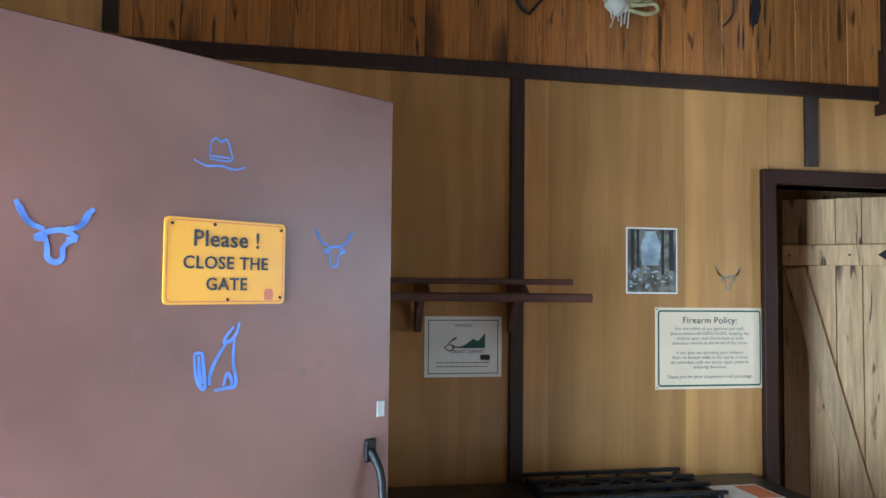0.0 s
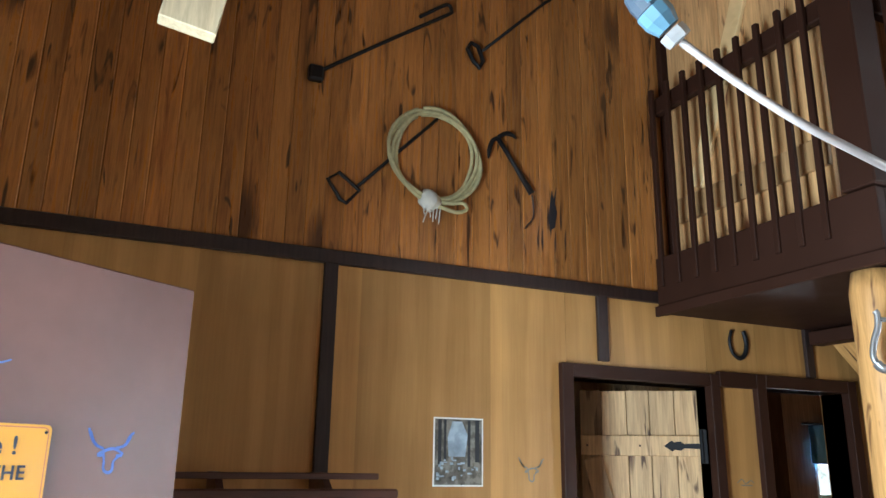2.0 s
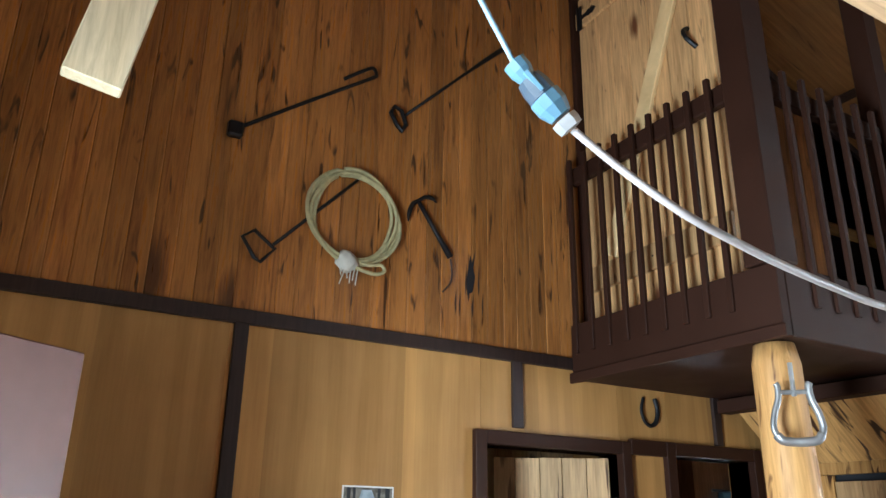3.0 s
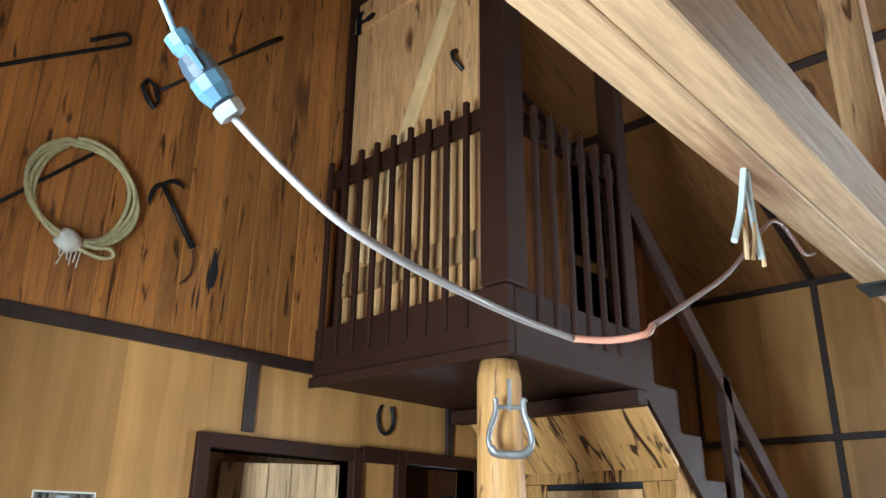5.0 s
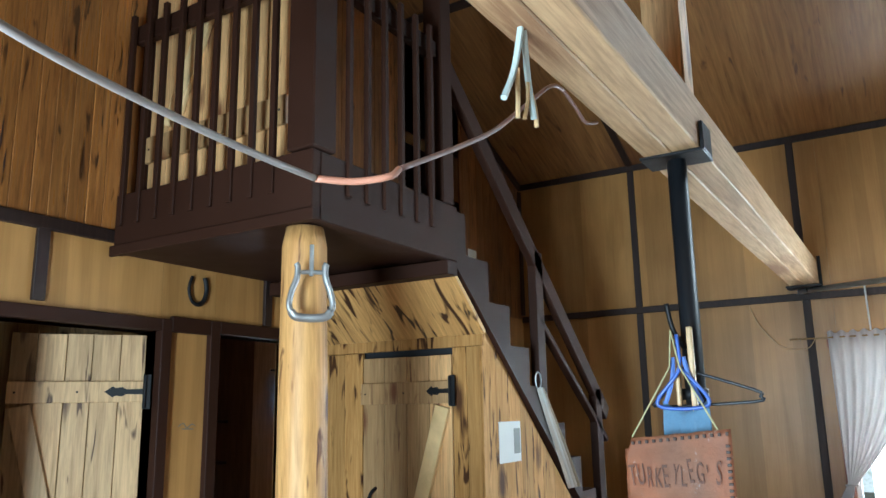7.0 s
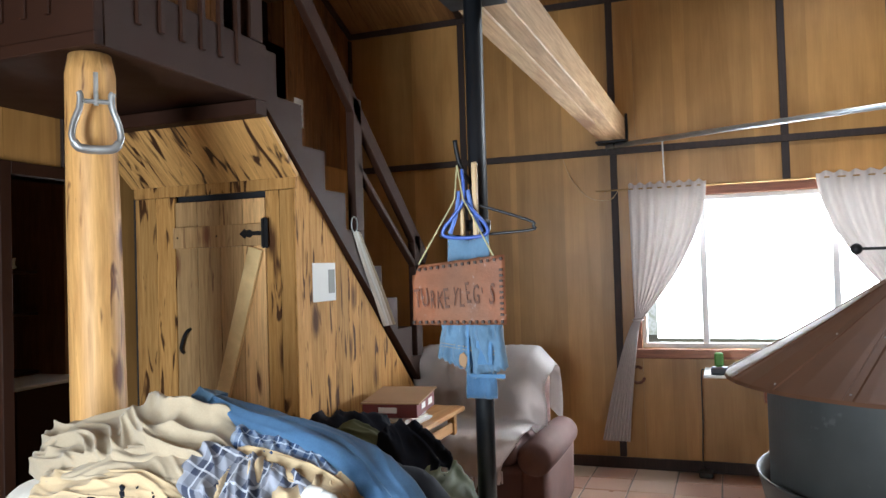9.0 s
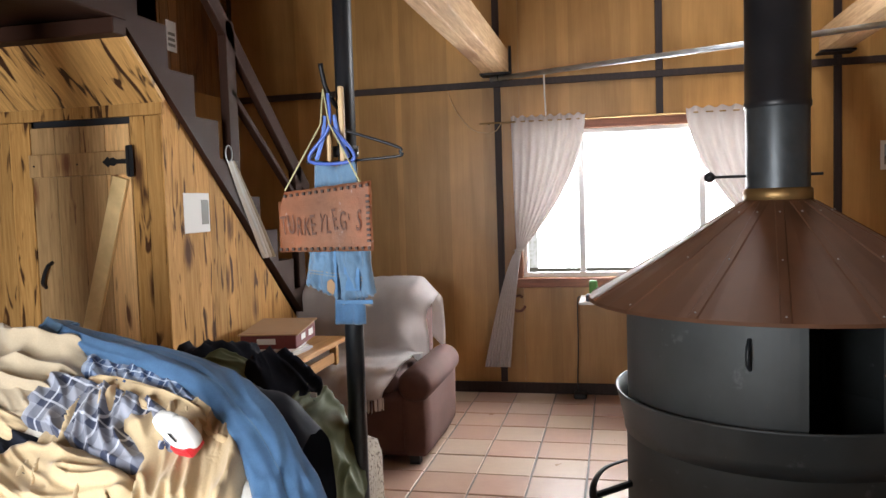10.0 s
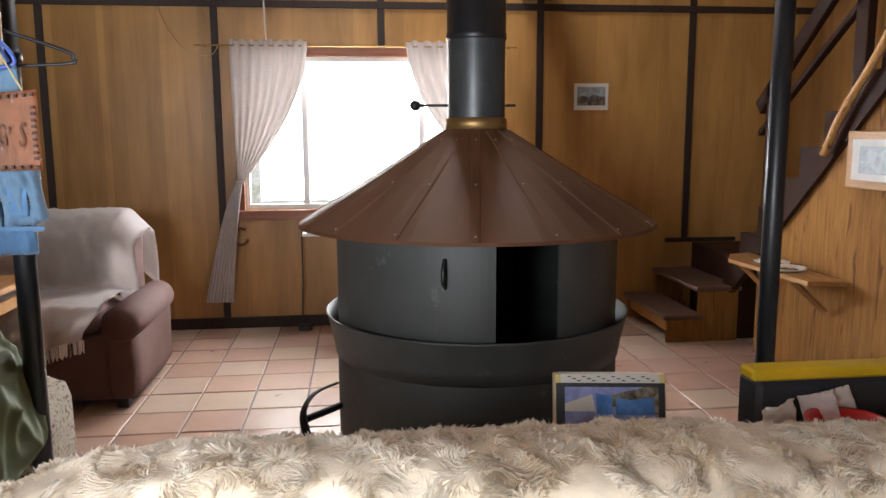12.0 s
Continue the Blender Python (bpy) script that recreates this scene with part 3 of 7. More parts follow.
def balcony():
    ob = thing("balcony", (4.15, 4.0, BZ), "dark brown painted balcony with slatted railings", "balcony")
    part("platform", boxed(BX0 + 0.05, BX1 - 0.002, BY0 + 0.05, YA - 0.006, BZ + 0.012, 2.60), BROWN, ob)
    part("fascia", boxed(BX0, BX0 + 0.045, BY0, YA - 0.023, BZ, 2.61, bevel=0.004), BROWN, ob)
    part("fascia", boxed(BX0 + 0.046, BX1, BY0, BY0 + 0.045, BZ, 2.61, bevel=0.004), BROWN, ob)
    part("lip", boxed(BX0 - 0.02, BX0 - 0.002, BY0 - 0.02, YA - 0.023, BZ - 0.01, BZ + 0.035, bevel=0.003), BROWN, ob)
    part("header", boxed(BX1 - 0.09, BX1, BY0 + 0.002, YA - 0.03, 2.283, BZ - 0.001, bevel=0.004), BROWN, ob)
    part("newel", boxed(BX0 - 0.012, BX0 + 0.118, BY0 - 0.012, BY0 + 0.118, 2.615, roof_z(BX0) - 0.02, bevel=0.006), BROWN, ob)
    part("newel", boxed(4.53, 4.63, BY0, BY0 + 0.10, 2.615, roof_z(4.58) - 0.02, bevel=0.006), BROWN, ob)
    part("rail", boxed(BX0 + 0.022, BX0 + 0.062, BY0 + 0.12, YA - 0.04, 3.32, 3.405, bevel=0.004), BROWN, ob)
    part("rail", boxed(BX0 + 0.12, 4.528, BY0 + 0.022, BY0 + 0.062, 3.32, 3.405, bevel=0.004), BROWN, ob)
    for i in range(9):
        y = 3.715 + 0.108 * i
        part("baluster", boxed(BX0 - 0.012, BX0 + 0.010, y - 0.013, y + 0.013, 2.47, 3.44, bevel=0.003), BROWN, ob)
    for i in range(6):
        x = 3.84 + 0.118 * i
        part("baluster", boxed(x - 0.013, x + 0.013, BY0 - 0.012, BY0 + 0.010, 2.47, 3.44, bevel=0.003), BROWN, ob)
    return ob


balcony()


def low_edge(x):
    return 2.353 - 0.905 * (x - 4.648)


GREY_STEP = paint("grey_brown_stair_paint", (0.055, 0.038, 0.031), 0.6, 0.2, 4, relief=0.2)

GREY_STEP.node_tree.nodes["Principled BSDF"].inputs["Specular IOR Level"].default_value = 0.25


def staircase(flip):
    """The stairs along a gable; flip mirrors them to the opposite gable."""
    def Y(y):
        return y if not flip else (YA + YD) - y

    def bx(x0, x1, y0, y1, z0, z1, bevel=0.003):
        a, b = sorted((Y(y0), Y(y1)))
        return boxed(x0, x1, a, b, z0, z1, bevel=bevel)

    ob = thing("staircase", (6.0, Y(4.0), 0), "steep dark brown painted wooden staircase", "staircase", "staircases")
    last = 10 if flip else 12
    pts = [(BX1, 2.60), (4.76, 2.60)]
    for i in range(last):
        z = 2.40 - 0.2 * i
        pts += [(4.76 + 0.221 * i, z), (4.981 + 0.221 * i, z)]
    xe = 4.981 + 0.221 * (last - 1)
    pts += [(xe, max(0.0, low_edge(xe))), (BX1, low_edge(BX1))]
    for ya, yb in ((3.54, 3.585), (4.56, 4.60)):
        bm = prism(pts, abs(yb - ya), Matrix.Translation((0, min(Y(ya), Y(yb)), 0)))
        part("stringer", bm, BROWN, ob)
    for i in range(last):
        z = 2.40 - 0.2 * i
        x = 4.76 + 0.221 * i
        part("tread", bx(x - 0.0, x + 0.245, 3.586, 4.559, z - 0.035, z), GREY_STEP, ob)
        part("riser", bx(x - 0.02, x - 0.001, 3.586, 4.559, z, z + 0.165), GREY_STEP, ob)
    # two sloping rails and three posts on the open side
    for (xa, za), (xb, zb), h in (((4.63, 3.33), (6.62, 1.64), 0.10), ((5.60, 2.185), (6.60, 1.475), 0.035)):
        a = math.atan2(za - zb, xb - xa)
        L = math.hypot(xb - xa, za - zb)
        m = Matrix.Translation((xa, min(Y(3.545), Y(3.59)), za)) @ Matrix.Rotation(a, 4, "Y")
        part("handrail", boxed(0, L, 0, 0.045, -h / 2, h / 2, bevel=0.004, m=m), BROWN, ob)
    for x, z0, z1 in ((5.61, 1.80, 2.56), (6.46, 1.0, 1.80)):
        part("newel", bx(x - 0.05, x + 0.05, 3.545, 3.595, z0, z1), BROWN, ob)
    return ob


staircase(False)
staircase(True)


def boarded_triangle(flip):
    """Upright boards that close the side of the stairs."""
    name = "wall_stair_side"
    y0 = 3.57 if not flip else (YA + YD) - 3.57 - 0.02
    ob = thing(name, (6.0, y0, 0), "knotty pine boards closing the side of the stairs", "wall", kind="structure")
    x = 4.945
    end = 7.1 if not flip else 6.55
    while x < end:
        x1 = min(x + (0.135 if not flip else 0.30), end)
        pts = [(x + 0.001, 0.0), (x1 - 0.001, 0.0), (x1 - 0.001, low_edge(x1) + 0.03), (x + 0.001, low_edge(x) + 0.03)]
        part("board", prism(pts, 0.02, Matrix.Translation((0, y0, 0))), BEETLE if not flip else PANEL_PINE, ob)
        x = x1
    # dark strip under the stringer
    return ob


PANEL_PINE = wood("amber_pine_plywood", (0.21, 0.090, 0.023), (0.34, 0.165, 0.050), "z", 0.8, 0.66, 3.0, (0.16, 0.065, 0.02), 0.03, 0.08, 0.2)
PANEL_PINE.node_tree.nodes["Principled BSDF"].inputs["Specular IOR Level"].default_value = 0.12
boarded_triangle(False)
boarded_triangle(True)


def log_post():
    ob = thing("log_post", (3.77, 3.65, 0), "peeled pine log post under the balcony corner", "post")
    bm = bmesh.new()
    n, rings = 28, []
    for k in range(34):
        z = 2.35 * k / 33
        r = 0.103 - 0.0085 * z
        ring = []
        for i in range(n):
            a = 6.28319 * i / n
            rr = r * (1 + 0.05 * noise.noise(Vector((math.cos(a) * 1.2, math.sin(a) * 1.2, z * 1.6))) + 0.015 * noise.noise(Vector((math.cos(a) * 4, math.sin(a) * 4, z * 5))))
            if k == 33:
                rr -= 0.012
            ring.append(bm.verts.new((3.755 + rr * math.cos(a) + 0.008 * math.sin(z * 2), 3.65 + rr * math.sin(a), z)))
        rings.append(ring)
    for a, b in zip(rings, rings[1:]):
        for i in range(n):
            bm.faces.new((a[i], a[(i + 1) % n], b[(i + 1) % n], b[i]))
    bm.faces.new(rings[-1])
    part("log", bm, LOG, ob, smooth=True)
    return ob


log_post()

# ---- fireplace ----
SX, SY = 4.95, 0.876


def fireplace():
    ob = thing("fireplace", (SX, SY, 0), "round black steel fireplace with a copper cone hood", "fireplace")
    part("base", lathe([(0.54, 0.0), (0.585, 0.0), (0.592, 0.03), (0.594, 0.60), (0.590, 0.62)], 72, (SX, SY, 0)), STOVE_BLACK, ob, smooth=True)
    part("ring", lathe([(0.596, 0.585), (0.602, 0.585), (0.610, 0.64), (0.634, 0.745), (0.640, 0.755), (0.632, 0.757), (0.604, 0.65), (0.596, 0.60)], 72, (SX, SY, 0), closed=True), STOVE_BLACK, ob, "flared steel ring", smooth=True)
    part("hearth", lathe([(0.0, 0.42), (0.585, 0.42), (0.588, 0.40), (0.0, 0.40)], 48, (SX, SY, 0)), BLACK_IRON, ob)
    hood = part("hood", lathe([(0.118, 1.515), (0.132, 1.500), (0.45, 1.298), (0.738, 1.128), (0.744, 1.116), (0.730, 1.118), (0.44, 1.286), (0.115, 1.490)], 40, (SX, SY, 0), start=171), COPPER, ob, "tarnished copper hood with riveted seams")
    for k in range(16):
        a = radians(171 + 22.5 * k)
        d = Vector((math.cos(a), math.sin(a), 0))
        t = Vector((-d.y, d.x, 0))
        bm = bmesh.new()
        rows = []
        for rr, zz in ((0.136, 1.4985), (0.45, 1.2995), (0.738, 1.1295)):
            p = Vector((SX, SY, zz)) + d * rr
            nn = Vector((d.x * 0.55, d.y * 0.55, 0.83))
            rows.append([bm.verts.new(p + t * s * 0.014 + nn * 0.0018) for s in (-1, 1)] + [bm.verts.new(p + t * s * 0.018 - nn * 0.002) for s in (1, -1)])
        for r0, r1 in zip(rows, rows[1:]):
            for i in range(4):
                bm.faces.new((r0[i], r0[(i + 1) % 4], r1[(i + 1) % 4], r1[i]))
        bmesh.ops.recalc_face_normals(bm, faces=bm.faces[:])
        part("seam", bm, COPPER, hood)
        for rr, zz in ((0.20, 1.4585), (0.45, 1.2995), (0.715, 1.143)):
            bm = bmesh.new()
            bmesh.ops.create_icosphere(bm, subdivisions=1, radius=0.0042)
            bmesh.ops.translate(bm, verts=bm.verts[:], vec=Vector((SX, SY, zz + 0.002)) + d * rr)
            part("rivet", bm, PEWTER, hood)
    pipe = part("flue", lathe([(0.1185, 1.50), (0.1185, 1.86), (0.120, 1.862), (0.120, 1.868), (0.1185, 1.87)], 40, (SX, SY, 0)), paint("scuffed_grey_pipe", (0.055, 0.062, 0.068), 0.38, 0.3, 9, 0.4), ob, "scuffed grey lower stove pipe", smooth=True)
    part("flue", lathe([(0.1205, 1.86), (0.1245, 1.865), (0.1245, 1.885), (0.121, 1.89), (0.121, roof_z(SX) - 0.01)], 40, (SX, SY, 0)), BLACK_PIPE, ob, "black stove pipe", smooth=True)
    part("collar", lathe([(0.120, 1.500), (0.128, 1.502), (0.128, 1.545), (0.119, 1.55)], 40, (SX, SY, 0)), BRASS, ob, "brass collar", smooth=True)
    prof = [(0.578, 0.625), (0.588, 0.625), (0.588, 1.20), (0.578, 1.20)]
    s1 = part("screen", lathe(prof, 44, (SX, SY, 0), 58, 120, True), STOVE_BLACK, ob, "sliding curved steel screen", smooth=False)
    part("screen", lathe(prof, 32, (SX, SY, 0), 202, 92, True), STOVE_BLACK, ob, "sliding curved steel screen")
    part("screen", lathe([(0.566, 0.625), (0.576, 0.625), (0.576, 1.06), (0.566, 1.06)], 44, (SX, SY, 0), 297, 118, True), STOVE_BLACK, ob, "sliding curved steel screen")
    for a in (160.5,):
        d = Vector((math.cos(radians(a)), math.sin(radians(a)), 0))
        c = Vector((SX, SY, 0)) + d * 0.588
        part("handle", tube(smooth_line([c + Vector((0, 0, 1.045)), c + d * 0.03 + Vector((0, 0, 1.02)), c + d * 0.032 + Vector((0, 0, 0.97)), c + Vector((0, 0, 0.945))], 4), 0.008, 7), BLACK_PIPE, s1, "black pull handle", smooth=True)
    for a in (20, 140, 250, 330):
        part("post", tube([(SX + 0.56 * math.cos(radians(a)), SY + 0.56 * math.sin(radians(a)), 0.42), (SX + 0.56 * math.cos(radians(a)), SY + 0.56 * math.sin(radians(a)), 1.21)], 0.014, 8), BLACK_IRON, ob)
    # foot rail with a brass bar
    def rim(deg, r, z):
        return Vector((SX + r * math.cos(radians(deg)), SY + r * math.sin(radians(deg)), z))

    strap = smooth_line([rim(93, 0.60, 0.44), rim(99, 0.70, 0.425), rim(107, 0.765, 0.385), rim(116, 0.785, 0.33), rim(124, 0.78, 0.27), rim(128, 0.775, 0.215)], 5)
    part("foot_rail", tube(strap, 0.017, 8, squash=0.35), BLACK_IRON, ob, "black curved foot rail", smooth=True)
    part("foot_rail", tube([rim(102, 0.594, 0.375), rim(109, 0.765, 0.365)], 0.014, 6), BLACK_IRON, ob, "black rail stay")
    part("foot_bar", tube([rim(128, 0.775, 0.215), rim(139, 0.69, 0.20), rim(152, 0.597, 0.19)], 0.022, 4), BRASS, ob, "brass foot bar")
    return ob


fireplace()


# ---- more materials ----
def cloth(name, colour, spread=0.25, rough=0.9, weave=260, check=None, check_scale=14.0, relief=0.2):
    """Woven cloth: soft tone changes, fine weave, and a plaid where asked."""
    m, nt, p = nodes_of(name)
    v = coords(nt, (1, 1, 1))
    cloud = noise_tex(nt, v, 5, 5, 0.6)
    fine = noise_tex(nt, v, weave, 2, 0.6)
    col = ramp(nt, cloud, [(0.25, tuple(c * (1 - spread) for c in colour)), (0.75, tuple(min(1, c * (1 + spread)) for c in colour))])
    col = mix(nt, 0.12, col, ramp(nt, fine, [(0.3, tuple(c * 0.5 for c in colour)), (0.7, tuple(min(1, c * 1.5) for c in colour))]))
    if check:
        uvn = nt.nodes.new("ShaderNodeUVMap")
        uvn.uv_map = "weave"
        sep = nt.nodes.new("ShaderNodeSeparateXYZ")
        link(nt, uvn.outputs[0], sep.inputs[0])
        for k in range(2):
            f = math_node(nt, "FRACT", math_node(nt, "MULTIPLY", sep.outputs[k], check_scale))
            z, h, o = (0, 0, 0), (0.22, 0.22, 0.22), (0.6, 0.6, 0.6)
            col = mix(nt, ramp(nt, f, [(0.10, z), (0.12, h), (0.52, h), (0.54, z), (0.74, z), (0.76, o), (0.81, o), (0.83, z)]), col, check)
    link(nt, col, p.inputs["Base Color"])
    p.inputs["Roughness"].default_value = rough
    p.inputs["Sheen Weight"].default_value = 0.25
    bump(nt, p, fine, relief, 0.001)
    return m


TAN = cloth("tan_canvas_cloth", (0.47, 0.350, 0.205), 0.14)
KHAKI = cloth("khaki_cloth", (0.36, 0.290, 0.200), 0.2)
JEANS = cloth("blue_denim", (0.090, 0.200, 0.37), 0.4)
DENIM = cloth("faded_denim", (0.11, 0.20, 0.31), 0.35)
PLAID = cloth("navy_plaid_flannel", (0.022, 0.030, 0.065), 0.2, check=(0.62, 0.64, 0.72), check_scale=13)
PLAID_BLUE = cloth("blue_plaid_flannel", (0.020, 0.050, 0.13), 0.2, check=(0.55, 0.62, 0.72), check_scale=20)
OLIVE = cloth("olive_nylon", (0.13, 0.15, 0.085), 0.2, 0.75)
NAVY = cloth("black_navy_knit", (0.010, 0.012, 0.020), 0.3)
for mt in (NAVY, OLIVE):
    mt.node_tree.nodes["Principled BSDF"].inputs["Sheen Weight"].default_value = 0.0
    mt.node_tree.nodes["Principled BSDF"].inputs["Specular IOR Level"].default_value = 0.2
LINEN = cloth("pale_linen", (0.62, 0.58, 0.52), 0.1)
THROW = cloth("cream_cotton_throw", (0.74, 0.68, 0.66), 0.08)
MAUVE = cloth("mauve_brown_upholstery", (0.105, 0.047, 0.037), 0.2, 0.85)
MAUVE.node_tree.nodes["Principled BSDF"].inputs["Sheen Weight"].default_value = 0.0
SPECK = paint("speckled_upholstery", (0.40, 0.34, 0.27), 0.9, 0.15, 22, relief=0.4, worn=(0.10, 0.065, 0.045), worn_at=0.53)
CURTAIN = cloth("sheer_curtain", (0.50, 0.44, 0.42), 0.06, 0.85, 320, relief=0.1)
for mt in (CURTAIN,):
    p = mt.node_tree.nodes["Principled BSDF"]
    p.inputs["Transmission Weight"].default_value = 0.0
    tr = mt.node_tree.nodes.new("ShaderNodeBsdfTranslucent")
    tr.inputs["Color"].default_value = (0.62, 0.56, 0.52, 1)
    ms = mt.node_tree.nodes.new("ShaderNodeMixShader")
    ms.inputs[0].default_value = 0.05
    mt.node_tree.links.new(p.outputs[0], ms.inputs[1])
    mt.node_tree.links.new(tr.outputs[0], ms.inputs[2])
    mt.node_tree.links.new(ms.outputs[0], mt.node_tree.nodes["Material Output"].inputs["Surface"])
BEETLE_Y = wood("scorched_pine_slope", (0.50, 0.25, 0.075), (0.74, 0.43, 0.15), "slope", 0.9, 0.48, 4.0, (0.060, 0.024, 0.010), 0.11, 0.18, 0.25)
LEATHER = paint("orange_brown_leather", (0.36, 0.15, 0.075), 0.55, 0.3, 9, relief=0.5, worn=(0.55, 0.42, 0.36), worn_at=0.62)
LACE = paint("dark_leather_lace", (0.045, 0.022, 0.015), 0.6)
PAPER = paint("white_paper", (0.72, 0.72, 0.70), 0.7, 0.04, 5)
CREAM = paint("cream_card", (0.72, 0.60, 0.44), 0.6, 0.04, 5)
INK_AND_SHADE = paint("black_ink_and_shade", (0.015, 0.016, 0.02), 0.6, 0.1)
GREEN_INK = paint("dark_green_ink", (0.02, 0.10, 0.075), 0.6, 0.1)
GREY_INK = paint("grey_ink", (0.20, 0.20, 0.18), 0.6, 0.1)
SIGN_YELLOW = paint("yellow_sign_enamel", (0.74, 0.36, 0.025), 0.35, 0.06, 4, relief=0.05)
SIGN_BLACK = paint("sign_black_print", (0.025, 0.028, 0.035), 0.4, 0.1)
SIGN_RED = paint("faded_red_print", (0.50, 0.15, 0.06), 0.5, 0.1)
CHALK = paint("blue_chalk_paint", (0.13, 0.22, 0.58), 0.8, 0.3, 40)
ROPE = paint("yellowed_rope", (0.42, 0.38, 0.20), 0.8, 0.25, 40, relief=0.6)
TAPE = paint("white_tape", (0.62, 0.60, 0.52), 0.8, 0.15, 30)
CORD = paint("pale_electric_cord", (0.245, 0.215, 0.205), 0.45, 0.06, 3)
CORD_ORANGE = paint("orange_electric_cord", (0.46, 0.21, 0.14), 0.45, 0.1, 3)
CORD_BROWN = paint("faded_red_brown_cord", (0.22, 0.12, 0.10), 0.5, 0.2, 6)
SHEATH = paint("pale_blue_white_sheath", (0.48, 0.56, 0.56), 0.45, 0.08, 6)
PLUG_BLUE = paint("bluish_grey_plastic", (0.085, 0.165, 0.225), 0.35, 0.15, 9)
PLUG_DARK = paint("dark_grey_plastic", (0.035, 0.05, 0.07), 0.35, 0.15, 9)
YELLOW = paint("yellow_plastic", (0.68, 0.45, 0.02), 0.35, 0.06, 5)
GREY_PLASTIC = paint("charcoal_plastic", (0.035, 0.042, 0.055), 0.45, 0.15, 8)
RED = paint("red_plastic", (0.55, 0.02, 0.03), 0.35, 0.08, 5)
BOX_RED = paint("dark_red_card", (0.15, 0.022, 0.022), 0.6, 0.15, 6)
CARD = paint("brown_cardboard", (0.36, 0.22, 0.12), 0.8, 0.1, 6)
BLUE_PRINT = paint("blue_photo_print", (0.10, 0.30, 0.80), 0.25, 0.3, 14)
LAKE_PRINT = paint("pale_lake_print", (0.30, 0.36, 0.70), 0.25, 0.35, 14)
ROCK_PRINT = paint("rocky_photo_print", (0.22, 0.20, 0.17), 0.25, 0.8, 45, grain=60)
CORNER_YELLOW = paint("pale_yellow_card", (0.72, 0.62, 0.26), 0.5, 0.08, 6)
TREE_PRINT = paint("woodland_photo_print", (0.14, 0.13, 0.11), 0.25, 0.9, 22, grain=60)
SKY_PRINT = paint("misty_photo_print", (0.30, 0.36, 0.42), 0.25, 0.4, 16)
DRILL_GREEN = paint("green_tool_plastic", (0.06, 0.20, 0.03), 0.45, 0.2, 8)
SHELF_WOOD = wood("amber_shelf_wood", (0.36, 0.17, 0.06), (0.52, 0.28, 0.10), "x", 1.0, 0.4, 0, tone=0.1)
HANGER_WOOD = wood("pale_hanger_wood", (0.55, 0.36, 0.17), (0.68, 0.48, 0.26), "z", 1.5, 0.4, 0, tone=0.1)
HANGER_BLUE = paint("blue_hanger_plastic", (0.06, 0.12, 0.45), 0.3)
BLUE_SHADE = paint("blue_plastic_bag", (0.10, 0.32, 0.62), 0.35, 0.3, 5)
ENAMEL = paint("white_enamel", (0.70, 0.70, 0.68), 0.25, 0.05, 5)


def text_mesh(words, size, m, depth=0.0008, spacing=1.0, bold=0.0):
    """Letters as a mesh; they read along +x and up +z before m is applied."""
    cu = bpy.data.curves.new("letters", "FONT")
    cu.body, cu.size, cu.extrude, cu.align_x, cu.space_character = words, size, depth, "CENTER", spacing
    cu.resolution_u, cu.offset = 3, bold * size
    ob = bpy.data.objects.new("letters", cu)
    scene.collection.objects.link(ob)
    me = bpy.data.meshes.new_from_object(ob.evaluated_get(bpy.context.evaluated_depsgraph_get()))
    bm = bmesh.new()
    bm.from_mesh(me)
    bpy.data.objects.remove(ob)
    bpy.data.curves.remove(cu)
    bpy.data.meshes.remove(me)
    bmesh.ops.transform(bm, matrix=m @ Matrix.Rotation(radians(90), 4, "X"), verts=bm.verts[:])
    return bm


def stroke(points, width, y, depth=0.0015):
    """A painted line in the x-z plane, as a thin ribbon lying on a face at y (towards -y)."""
    bm = bmesh.new()
    pts = [Vector((p[0], 0, p[1])) for p in points]
    prev = None
    for i, p in enumerate(pts):
        a, b = pts[max(i - 1, 0)], pts[min(i + 1, len(pts) - 1)]
        d = (b - a).normalized()
        n = Vector((-d.z, 0, d.x)) * width / 2 * (0.65 + 0.35 * math.sin(3.1416 * (i + 0.5) / len(pts)))
        row = [bm.verts.new((p + n) + Vector((0, y - depth, 0))), bm.verts.new((p - n) + Vector((0, y - depth, 0)))]
        if prev:
            bm.faces.new((prev[0], prev[1], row[1], row[0]))
        prev = row
    return bm


# ---- entry door, open into the room ----
BULL = [[(-0.064, 0.050), (-0.056, 0.032), (-0.040, 0.012), (-0.018, 0.004)], [(-0.058, 0.042), (-0.048, 0.020), (-0.034, 0.008)], [(0.064, 0.044), (0.052, 0.034), (0.040, 0.012), (0.016, 0.006)], [(0.056, 0.034), (0.044, 0.016), (0.032, 0.008)],
        [(-0.034, -0.010), (-0.016, -0.002), (0.010, 0.004), (0.038, -0.008)], [(-0.018, -0.002), (-0.013, -0.026), (-0.012, -0.044), (0.001, -0.052), (0.012, -0.045), (0.013, -0.026), (0.026, -0.014)], [(-0.034, -0.012), (-0.018, -0.012)], [(0.018, -0.012), (0.036, -0.012)]]


def painted_mark(name, lines, cx, cz, scale, width, parent, material=None, y=0.0):
    bm = bmesh.new()
    for ln in lines:
        merge(bm, stroke([(cx + q[0] * scale, cz + q[1] * scale) for q in (smooth_line([(*p, 0) for p in ln], 4))], width, y))
    return part(name, bm, material or CHALK, parent, "faded blue painted outline" if material is None else "")


